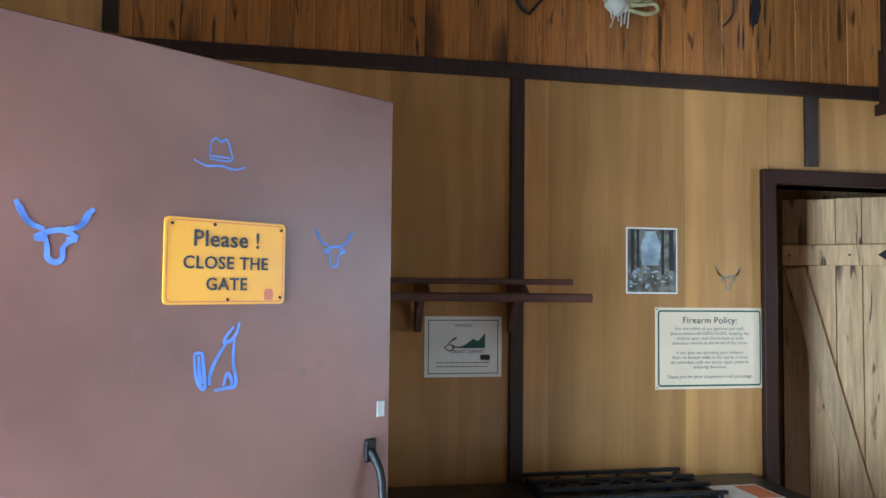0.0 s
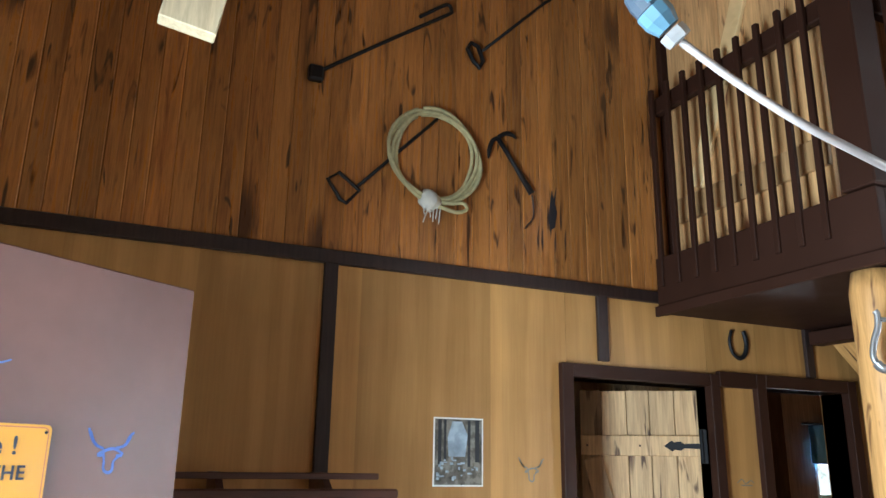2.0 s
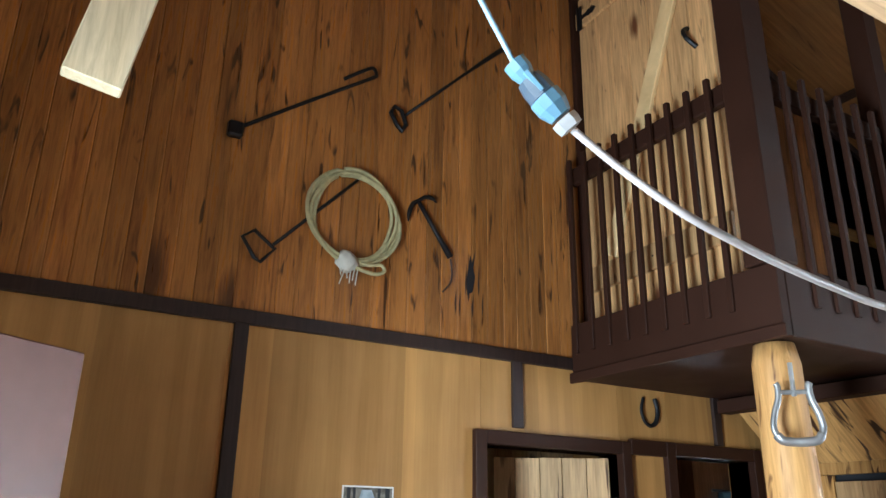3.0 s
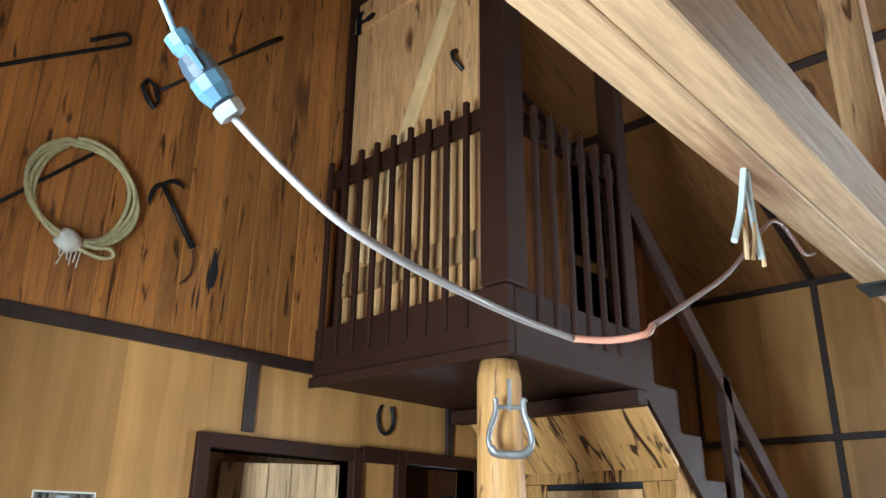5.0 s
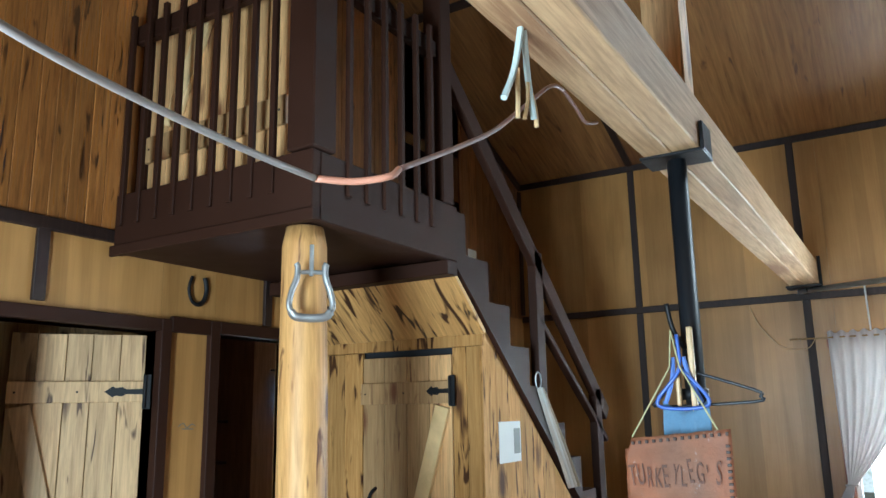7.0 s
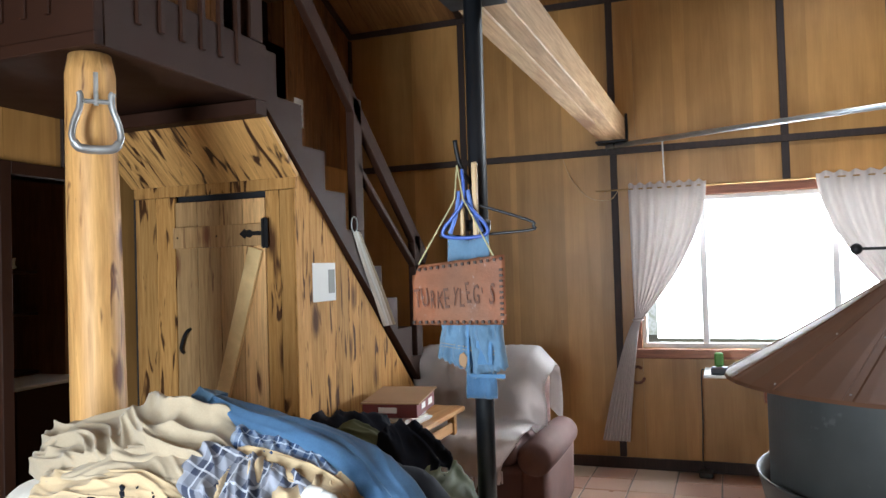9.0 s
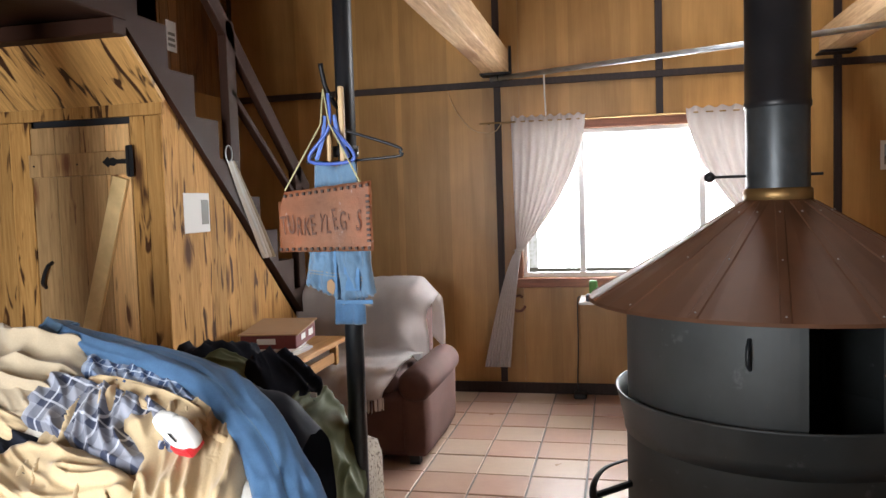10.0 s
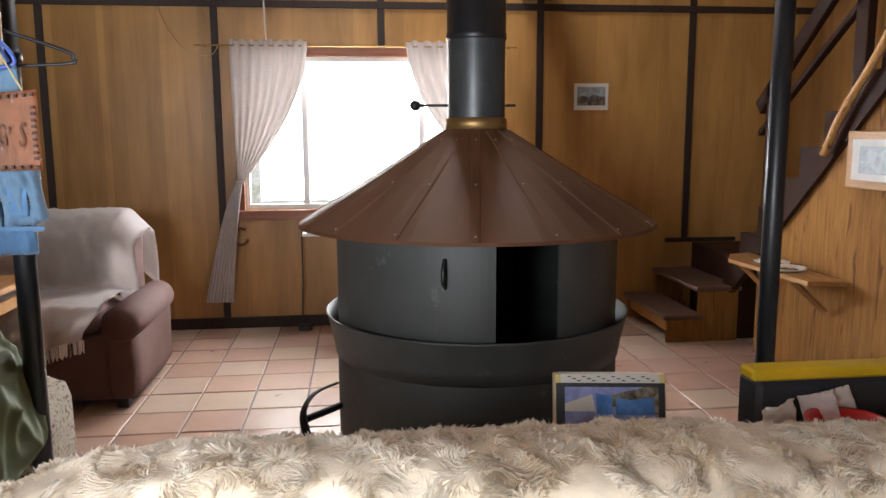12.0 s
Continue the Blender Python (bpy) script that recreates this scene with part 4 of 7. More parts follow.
def entry_door():
    ob = thing("door_4", (0, 0, 0), "oxblood painted flat entry door standing open, with blue painted outlines", "door", kind="structure")
    part("leaf", boxed(-0.980, 0.0, 0.0, 0.042, -0.018, 2.03, bevel=0.003), DOOR_PAINT, ob)
    painted_mark("painted_mark", BULL, -0.735, 1.683, 0.95, 0.0095, ob)
    painted_mark("painted_mark", BULL, -0.168, 1.682, 0.80, 0.0060, ob)
    hat = [[(-0.055, -0.018), (-0.03, -0.027), (0.0, -0.024), (0.03, -0.028), (0.055, -0.020)], [(-0.022, -0.012), (-0.02, 0.018), (-0.010, 0.028), (0.0, 0.022), (0.012, 0.028), (0.02, 0.012), (0.022, -0.012), (-0.022, -0.013)], [(-0.02, -0.007), (0.02, -0.007)]]
    painted_mark("painted_mark", hat, -0.443, 1.85, 1.0, 0.0042, ob)
    dog = [[(0.046, 0.060), (0.040, 0.040), (0.028, 0.026), (0.014, 0.022), (0.018, 0.034), (0.034, 0.052)], [(0.016, 0.018), (-0.004, -0.012), (-0.014, -0.038), (-0.014, -0.056)], [(0.036, 0.028), (0.034, -0.014), (0.041, -0.058), (0.020, -0.064), (-0.004, -0.066)],
           [(0.014, -0.060), (0.022, -0.036), (0.032, -0.050), (0.030, -0.062)], [(-0.047, 0.004), (-0.044, -0.030), (-0.036, -0.054), (-0.024, -0.060), (-0.028, -0.020), (-0.032, 0.004), (-0.047, 0.004)], [(-0.038, 0.0), (-0.036, -0.030), (-0.030, -0.052)]]
    painted_mark("painted_mark", dog, -0.440, 1.468, 1.0, 0.0075, ob)
    part("strike_plate", boxed(-0.040, -0.018, -0.003, 0.0, 1.306, 1.342, bevel=0.001), PEWTER, ob, "worn metal latch plate")
    handle = part("handle", tube(smooth_line([(-0.058, -0.004, 1.235), (-0.056, -0.035, 1.19), (-0.058, -0.045, 1.12), (-0.060, -0.035, 1.05), (-0.060, -0.004, 1.00)]), 0.010, 8), BLACK_IRON, ob, "black forged thumb-latch handle", smooth=True)
    part("thumb_plate", boxed(-0.075, -0.042, -0.006, 0.0, 1.21, 1.262, bevel=0.004), BLACK_IRON, handle)
    m = pose(1.536, 3.690, 0.03, 0, 0, 35)
    ob.matrix_basis = m
    sign = thing("gate_sign", (0, 0, 0), "yellow enamel sign with black lettering on the open door", "sign")
    plate = bmesh.new()
    w, h, r = 0.257, 0.160, 0.010
    pts = []
    for cx, cz, a0 in ((w / 2 - r, h / 2 - r, 0), (-w / 2 + r, h / 2 - r, 90), (-w / 2 + r, -h / 2 + r, 180), (w / 2 - r, -h / 2 + r, 270)):
        pts += [(cx + r * math.cos(radians(a0 + 22.5 * k)), cz + r * math.sin(radians(a0 + 22.5 * k))) for k in range(5)]
    mm = Matrix.Translation((-0.424, -0.005, 1.643))
    part("plate", prism(pts, 0.003, mm), SIGN_YELLOW, sign)
    border = bmesh.new()
    k = 0.955
    merge(border, stroke([(x * k, z * 0.935) for x, z in pts + pts[:1]], 0.0022, -0.0002, 0.0004))
    bmesh.ops.transform(border, matrix=mm, verts=border.verts[:])
    part("border", border, SIGN_RED, sign)
    for words, size, z in (("Please !", 0.043, 0.029), ("CLOSE THE", 0.0335, -0.013), ("GATE", 0.0335, -0.053)):
        part("lettering", text_mesh(words, size, mm @ Matrix.Translation((-0.002, -0.0009, z)), 0.0006, 1.08, 0.016), SIGN_BLACK, sign, "black painted letters")
    part("emblem", prism([(0.082, -0.072), (0.100, -0.072), (0.102, -0.058), (0.098, -0.050), (0.084, -0.050), (0.080, -0.058)], 0.0006, mm @ Matrix.Translation((0, -0.0009, 0))), SIGN_RED, sign)
    for x, z in ((-0.115, 0.068), (0.117, 0.067), (0, -0.071), (-0.03, 0.070), (0.117, -0.067)):
        part("screw", lathe([(0.0, 0.0), (0.003, 0.0), (0.003, 0.0015), (0.0, 0.002)], 8), BLACK_IRON, sign).matrix_basis = mm @ Matrix.Translation((x, -0.001, z)) @ Matrix.Rotation(radians(90), 4, "X")
    sign.matrix_basis = m
    return ob


entry_door()


# ---- wall of the gable: what hangs on it ----
def plate_on_wall(name, x0, x1, z0, z1, mat, label, category, y=YA - 0.0005, thick=0.002):
    ob = thing(name, ((x0 + x1) / 2, y, z0), label, category)
    part("sheet", boxed(x0, x1, y - thick, y, z0, z1), mat, ob)
    return ob


def rows_of_bars(ob, x0, x1, zs, h, y, mat, seed, centred=False, ragged=0.1):
    r = random.Random(seed)
    for z in zs:
        a = x0 + (r.uniform(0, ragged) if centred else 0) * (x1 - x0)
        b = x1 - r.uniform(0, ragged) * (x1 - x0)
        bm = bmesh.new()
        x = a
        while x < b - 0.004:
            w = r.uniform(0.006, 0.02)
            box(bm, x, min(x + w, b), y - 0.0006, y, z, z + h)
            x += w + 0.004
        part("line_of_print", bm, mat, ob)


cert = plate_on_wall("certificate", 1.777, 2.062, 1.306, 1.524, PAPER, "white membership certificate with a dark border", "certificate")
ft = YA - 0.0027
bm = bmesh.new()
for a in ((1.790, 2.049, 1.318, 1.321), (1.790, 2.049, 1.509, 1.512), (1.790, 1.793, 1.321, 1.509), (2.046, 2.049, 1.321, 1.509)):
    box(bm, a[0], a[1], ft - 0.0006, ft, a[2], a[3])
part("border", bm, GREEN_INK, cert)
part("lettering", text_mesh("MEMBER", 0.016, Matrix.Translation((1.92, ft - 0.0006, 1.486)), 0.0004, 1.1), GREY_INK, cert)
part("emblem", prism([(1.90, 1.41), (2.00, 1.41), (2.00, 1.465), (1.975, 1.435), (1.955, 1.443), (1.93, 1.425)], 0.0006, Matrix.Translation((0, ft - 0.0006, 0))), GREEN_INK, cert, "dark green mountain shape")
painted_mark("emblem", [[(-0.02, 0.02), (0.0, 0.028), (-0.03, 0.006), (-0.008, -0.004), (-0.025, -0.02), (-0.045, -0.006), (-0.03, 0.0)], [(-0.02, -0.006), (0.05, -0.006)]], 1.895, 1.42, 1.0, 0.004, cert, INK_AND_SHADE, ft)
part("lettering", text_mesh("GRANT COUNTY", 0.016, Matrix.Translation((1.935, ft - 0.0006, 1.392)), 0.0004), INK_AND_SHADE, cert)
part("sticker", boxed(1.983, 2.018, ft - 0.0008, ft, 1.368, 1.386), INK_AND_SHADE, cert)
rows_of_bars(cert, 1.82, 2.02, (1.356, 1.342), 0.004, ft, GREY_INK, 3)

photo = plate_on_wall("photograph", 2.547, 2.757, 1.612, 1.864, PAPER, "black and white woodland photograph pinned to the plywood", "photograph")
part("print", boxed(2.553, 2.751, ft - 0.0006, ft, 1.618, 1.858), TREE_PRINT, photo)
r = random.Random(8)
for x, w in ((2.566, 0.014), (2.590, 0.010), (2.690, 0.012), (2.722, 0.018)):
    part("print", boxed(x, x + w, ft - 0.0012, ft - 0.0007, 1.68 + r.uniform(0, 0.03), 1.857), INK_AND_SHADE, photo, "dark tree trunk in the picture")
bm = prism([(2.61, 1.72), (2.68, 1.72), (2.69, 1.80), (2.665, 1.85), (2.625, 1.85), (2.606, 1.79)], 0.0005, Matrix.Translation((0, ft - 0.0013, 0)))
part("print", bm, SKY_PRINT, photo, "misty clearing in the picture")
for k in range(26):
    x, z = r.uniform(2.557, 2.735), r.uniform(1.622, 1.72)
    part("print", boxed(x, min(2.750, x + r.uniform(0.006, 0.02)), ft - 0.0012 - 0.00001 * k, ft - 0.0007, z, z + r.uniform(0.004, 0.012)), SKY_PRINT, photo, "pale rock in the picture")

policy = plate_on_wall("policy_notice", 2.665, 3.118, 1.250, 1.560, CREAM, "cream firearm policy notice with a dark green border", "notice")
rim = []
for cx, cz, a0 in ((3.095, 1.537, 0), (2.688, 1.537, 90), (2.688, 1.273, 180), (3.095, 1.273, 270)):
    rim += [(cx + 0.010 * math.cos(radians(a0 + 22.5 * k)), cz + 0.010 * math.sin(radians(a0 + 22.5 * k))) for k in range(5)]
part("border", stroke(rim + rim[:1] + rim[1:2], 0.007, ft, 0.0005), GREEN_INK, policy)
part("lettering", text_mesh("Firearm Policy:", 0.036, Matrix.Translation((2.892, ft - 0.0006, 1.500)), 0.0004, 1.05), INK_AND_SHADE, policy, "black heading")
for k, words in enumerate(("For the safety of our patrons and staff,", "please unload all LONG GUNS, keeping the", "actions open, and check them in with", "customer service at the front of the store.", "",
                           "If you plan on removing your sidearm", "from its holster while in the store, it must", "be unloaded, with the action open, prior to", "entering the store.", "", "Thank you for your cooperation and patronage.")):
    if words:
        part("lettering", text_mesh(words, 0.0185, Matrix.Translation((2.892, ft - 0.0006, 1.474 - 0.0183 * k)), 0.0003), GREY_INK, policy)
for x, z in ((2.672, 1.553), (3.111, 1.553), (2.672, 1.257), (3.111, 1.257)):
    part("pin", boxed(x - 0.004, x + 0.004, ft - 0.003, ft, z - 0.004, z + 0.004, bevel=0.001), PEWTER, policy)
mark = painted_mark("painted_bull_skull", BULL, 2.972, 1.678, 0.9, 0.006, None, GREY_INK, YA - 0.0006)
tagged(mark, "small faded grey bull skull drawn on the plywood", "drawing")
mark = painted_mark("painted_flourish", [[(-0.05, 0.0), (-0.02, 0.015), (0.0, -0.005), (0.03, 0.01), (0.05, 0.0)], [(-0.03, -0.01), (0.04, -0.012)]], 4.09, 1.63, 1.0, 0.005, None, GREY_INK, YA - 0.0006)
tagged(mark, "faint grey scroll drawn on the plywood", "drawing")


def gun_rack():
    ob = thing("gun_rack", (1.95, YA, 1.46), "dark reddish wooden rack of two rails on brackets", "rack")
    W = wood("dark_red_brown_wood", (0.045, 0.017, 0.012), (0.085, 0.034, 0.024), "x", 1.0, 0.45, 0, tone=0.1)
    part("rail", boxed(1.42, 2.262, 4.44, 4.475, 1.640, 1.660, bevel=0.003), W, ob)
    part("rail", boxed(1.40, 2.318, 4.40, 4.43, 1.582, 1.612, bevel=0.006), W, ob)
    for x in (1.735, 2.075):
        bm = prism([(4.40, 1.60), (4.49, 1.66), (YA - 0.02, 1.66), (YA - 0.02, 1.47), (4.60, 1.47), (4.53, 1.58)], 0.022)
        bmesh.ops.transform(bm, matrix=Matrix.Translation((x, 0, 0)) @ Matrix(((0, 1, 0, 0), (1, 0, 0, 0), (0, 0, 1, 0), (0, 0, 0, 1))), verts=bm.verts[:])
        part("bracket", bm, W, ob)
    return ob


gun_rack()


def sideboard():
    ob = thing("sideboard", (2.2, 4.4, 0), "low black cabinet with a rounded top edge against the wall", "cabinet")
    B = paint("black_lacquer", (0.010, 0.011, 0.013), 0.38, 0.2, 4)
    part("body", boxed(1.30, 3.02, 4.22, 4.60, 0.05, 0.8900, bevel=0.01), B, ob)
    part("top", boxed(1.27, 3.05, 4.19, 4.62, 0.8920, 0.9350, bevel=0.018), B, ob)
    for x in (1.36, 2.94):
        part("foot", boxed(x - 0.03, x + 0.03, 4.25, 4.31, 0.0, 0.049, bevel=0.004), B, ob)
    for x in (1.33, 1.90, 2.47):
        part("door", boxed(x, x + 0.53, 4.20, 4.219, 0.10, 0.82, bevel=0.004), B, ob)
    g = thing("iron_grate", (2.45, 4.40, 0.9360), "black cast iron ornamental grate lying on the cabinet", "grate")
    for x in (2.13, 2.245, 2.36, 2.475, 2.59, 2.70):
        part("bar", boxed(x, x + 0.018, 4.26, 4.58, 0.936, 0.958, bevel=0.003), BLACK_IRON, g)
    for y in (4.25, 4.36, 4.47, 4.572):
        part("crossbar", boxed(2.12, 2.73, y, y + 0.020, 0.959, 0.972, bevel=0.003), BLACK_IRON, g)
    for x in (2.20, 2.32, 2.43, 2.55, 2.66):
        part("scroll", tube([(x + 0.038 * math.cos(6.2832 * k / 14), 4.42 + 0.038 * math.sin(6.2832 * k / 14), 0.9660) for k in range(14)], 0.006, 5, True), BLACK_IRON, g)
    mg = thing("magazine", (2.80, 4.34, 0.9360), "white and red glossy magazine lying on the cabinet", "magazine")
    part("page_block", boxed(2.72, 2.93, 4.22, 4.42, 0.9360, 0.9440), PAPER, mg)
    part("cover_print", boxed(2.84, 2.92, 4.25, 4.40, 0.9445, 0.9455), SIGN_RED, mg)


sideboard()


def iron(name, label, category="branding iron"):
    return thing(name, (2.5, YA, 2.7), label, category, "irons on the boards")


IY = YA - 0.022
ob = iron("branding_iron", "black branding iron with a hooked handle hung on the boards")
part("shaft", tube(smooth_line([(2.006, IY, 3.166), (2.30, IY, 3.385), (2.56, IY, 3.575), (2.588, IY, 3.605), (2.575, IY, 3.632), (2.54, IY, 3.615), (2.44, IY, 3.535)], 5), 0.008, 7), BLACK_IRON, ob, smooth=True)
part("head", boxed(1.975, 2.035, IY - 0.02, IY + 0.018, 3.130, 3.195, bevel=0.008), BLACK_IRON, ob)
ob = iron("branding_iron", "black branding iron with a ring head hung on the boards")
part("shaft", tube([(2.74, IY, 3.448), (3.05, IY, 3.765), (3.22, IY, 3.935), (3.30, IY, 4.010)], [0.007, 0.007, 0.012, 0.013], 7), BLACK_IRON, ob, smooth=True)
part("head", tube([(2.668, IY, 3.44), (2.685, IY, 3.475), (2.720, IY, 3.465), (2.745, IY, 3.40), (2.725, IY, 3.362), (2.70, IY, 3.385)], 0.010, 6, True), BLACK_IRON, ob)
ob = iron("branding_iron", "black branding iron with a square loop hung on the boards")
part("shaft", tube([(2.199, IY, 2.725), (2.36, IY, 2.897), (2.530, IY, 3.077)], 0.007, 7), BLACK_IRON, ob, smooth=True)
part("head", tube([(2.078, IY, 2.735), (2.122, IY, 2.768), (2.205, IY, 2.708), (2.155, IY, 2.648), (2.13, IY, 2.66)], 0.008, 6, True), BLACK_IRON, ob)
ob = iron("grappling_pick", "black iron grapple with bent prongs hung on the boards", "grapple")
part("shaft", tube([(2.818, IY, 3.048), (2.90, IY, 2.935), (2.983, IY, 2.822)], [0.010, 0.010, 0.015], 7), BLACK_IRON, ob, smooth=True)
part("prong", tube(smooth_line([(2.818, IY, 3.050), (2.79, IY, 3.03), (2.775, IY, 2.985), (2.771, IY, 2.945)], 4), [0.010] * 9 + [0.008, 0.006, 0.004, 0.002], 6), BLACK_IRON, ob, smooth=True)
part("prong", tube(smooth_line([(2.818, IY, 3.050), (2.85, IY, 3.075), (2.885, IY, 3.078), (2.910, IY, 3.062)], 4), [0.010] * 9 + [0.008, 0.006, 0.004, 0.002], 6), BLACK_IRON, ob, smooth=True)
part("thong", tube(smooth_line([(2.983, IY, 2.815), (2.99, IY, 2.76), (2.985, IY, 2.71), (2.945, IY, 2.66)], 5), 0.004, 5), LACE, ob)
hole = part("knot_hole", prism([(3.078, 2.67), (3.105, 2.69), (3.118, 2.76), (3.108, 2.80), (3.118, 2.88), (3.102, 2.82), (3.092, 2.86), (3.083, 2.80), (3.074, 2.74)], 0.002, Matrix.Translation((0, YA - 0.0095, 0))), INK_AND_SHADE, wall_north, "dark charred knot")
r = random.Random(4)
for k in range(7):
    x = 3.02 + 0.022 * k + r.uniform(-0.006, 0.006)
    z = 2.60 + r.uniform(-0.04, 0.10)
    part("knot_hole", prism([(x, z), (x + 0.005, z + 0.03), (x + 0.004, z + r.uniform(0.08, 0.16)), (x - 0.003, z + 0.05)], 0.0015, Matrix.Translation((0, YA - 0.0092, 0))), LACE, wall_north)


def rope_coil():
    ob = thing("rope_coil", (2.515, YA, 2.70), "coil of yellowed rope with a taped knot hung on the boards", "rope")
    r = random.Random(2)
    pts = []
    for k in range(4 * 40):
        a = 6.28319 * k / 40 + 1.9
        j = (k // 40)
        rx, rz = 0.172 + 0.009 * j + 0.006 * math.sin(a * 2 + j), 0.182 + 0.008 * j
        tilt = 0.15
        x, z = rx * math.cos(a), rz * math.sin(a)
        pts.append((2.518 + x * math.cos(tilt) - z * math.sin(tilt) + 0.004 * math.sin(3 * a + j), YA - 0.032 - 0.010 * (j % 2) - 0.004 * math.sin(a * 3 + j), 2.905 + x * math.sin(tilt) + z * math.cos(tilt)))
    part("rope", tube(pts, 0.0085, 7), ROPE, ob, smooth=True)
    part("loop", tube(smooth_line([(2.50, YA - 0.04, 2.715), (2.58, YA - 0.05, 2.705), (2.64, YA - 0.05, 2.715), (2.655, YA - 0.05, 2.690), (2.61, YA - 0.05, 2.672), (2.53, YA - 0.05, 2.685)], 5), 0.008, 7), ROPE, ob, smooth=True)
    bm = bmesh.new()
    bmesh.ops.create_icosphere(bm, subdivisions=3, radius=0.045)
    for v in bm.verts:
        v.co *= 1 + 0.35 * noise.noise(v.co * 60)
        v.co = Vector((2.492 + v.co.x, YA - 0.045 + v.co.y * 0.6, 2.705 + v.co.z * 0.95))
    part("tape", bm, TAPE, ob, "frayed white tape", smooth=True)
    for k in range(6):
        x = 2.47 + 0.014 * k
        part("frayed_end", tube(smooth_line([(x, YA - 0.05, 2.68), (x - 0.006, YA - 0.055, 2.655), (x - 0.01 + r.uniform(-0.012, 0.012), YA - 0.05, 2.625 + r.uniform(-0.02, 0.02))], 3), 0.0025, 4), TAPE, ob)
    return ob


rope_coil()
ob = thing("horseshoe", (4.11, YA, 2.19), "black iron horseshoe nailed to the plywood", "horseshoe")
part("shoe", tube(smooth_line([(4.072, YA - 0.012, 2.318), (4.055, YA - 0.012, 2.265), (4.070, YA - 0.012, 2.212), (4.108, YA - 0.012, 2.190), (4.146, YA - 0.012, 2.212), (4.160, YA - 0.012, 2.268), (4.146, YA - 0.012, 2.322)], 5), 0.011, 8, squash=0.7), BLACK_IRON, ob, smooth=True)


# ---- plank doors ----
def strap_hinge(x, z, length, parent, y, towards=-1):
    pts = [(0, -0.012), (0, 0.012), (length * 0.45, 0.010), (length * 0.55, 0.020), (length * 0.72, 0.016), (length * 0.78, 0.024), (length, 0.0), (length * 0.78, -0.024), (length * 0.72, -0.016), (length * 0.55, -0.020), (length * 0.45, -0.010)]
    bm = prism([(x + towards * a, z + b) for a, b in pts], 0.004, Matrix.Translation((0, y - 0.004, 0)))
    h = part("hinge", bm, BLACK_IRON, parent, "black spear-point strap hinge")
    part("hinge_plate", boxed(x - 0.005, x + 0.028, y - 0.006, y - 0.001, z - 0.075, z + 0.075, bevel=0.002), BLACK_IRON, h)
    part("hinge_pin", tube([(x + 0.002, y - 0.010, z - 0.07), (x + 0.002, y - 0.010, z + 0.07)], 0.008, 8), BLACK_IRON, h)
    return h


def plank_door(ob, width, z0, z1, mat, boards, rails, brace, hinge_at, seed):
    """Upright boards with battens on the front; x runs from 0 at the left to the width, front at y = 0."""
    r = random.Random(seed)
    edges = [0.0]
    for i in range(boards - 1):
        edges.append(width * (i + 1) / boards + r.uniform(-0.012, 0.012))
    edges.append(width)
    for a, b in zip(edges, edges[1:]):
        part("board", boxed(a + 0.0015, b - 0.0015, 0.0, 0.022, z0 + r.uniform(0, 0.004), z1 - r.uniform(0, 0.004), bevel=0.002), mat, ob)
    for a, b, c, d in rails:
        rail = boxed(a, b, -0.022, -0.001, c, d, bevel=0.003)
        part("rail", rail, mat, ob)
        for x in (a + 0.03, b - 0.03, (a + b) / 2):
            part("nail", boxed(x - 0.004, x + 0.004, -0.0245, -0.022, (c + d) / 2 - 0.004, (c + d) / 2 + 0.004), BLACK_IRON, ob)
    if brace:
        (xa, za), (xb, zb), w = brace
        dv = Vector((xb - xa, 0, zb - za))
        a = math.atan2(-dv.z, dv.x)
        m = Matrix.Translation((xa, 0, za)) @ Matrix.Rotation(a, 4, "Y")
        part("brace", boxed(0, dv.length, -0.0255, -0.001, -w / 2, w / 2, bevel=0.003, m=m), PALE_PINE if mat is PINE else mat, ob)
    return ob


store = thing("door_5", (0, 0, 0), "weathered plank door with a black strap hinge, ajar into a store room", "door", kind="structure")
SW = 0.53
plank_door(store, SW, 0.015, 2.035, PINE_GREY, 5, [(0.0, SW, 1.74, 1.83), (0.0, SW, 0.22, 0.31)], ((0.05, 1.73), (SW - 0.12, 0.33), 0.085), None, 3)
strap_hinge(SW, 1.785, 0.16, store, -0.022)
store.matrix_basis = pose(3.885, 4.69, 0, 0, 0, -35) @ Matrix.Translation((-SW, 0, 0))

loft_door = thing("door_6", (0, 0, 0), "knotty pine plank door standing open on the balcony", "door", kind="structure")
plank_door(loft_door, 0.86, 2.63, 4.46, PINE, 7, [(0.0, 0.86, 4.26, 4.36), (0.0, 0.86, 2.78, 2.90)], ((0.76, 4.25), (0.16, 2.92), 0.085), None, 9)
strap_hinge(0.03, 4.31, 0.14, loft_door, -0.022, 1)
part("handle", tube(smooth_line([(0.735, -0.005, 3.82), (0.74, -0.04, 3.79), (0.76, -0.045, 3.74), (0.775, -0.005, 3.70)], 4), 0.011, 7), BLACK_IRON, loft_door, "black iron pull")
loft_door.matrix_basis = Matrix.Translation((3.765, 4.60, 0)) @ Matrix.Rotation(radians(-91.5), 4, "Z")

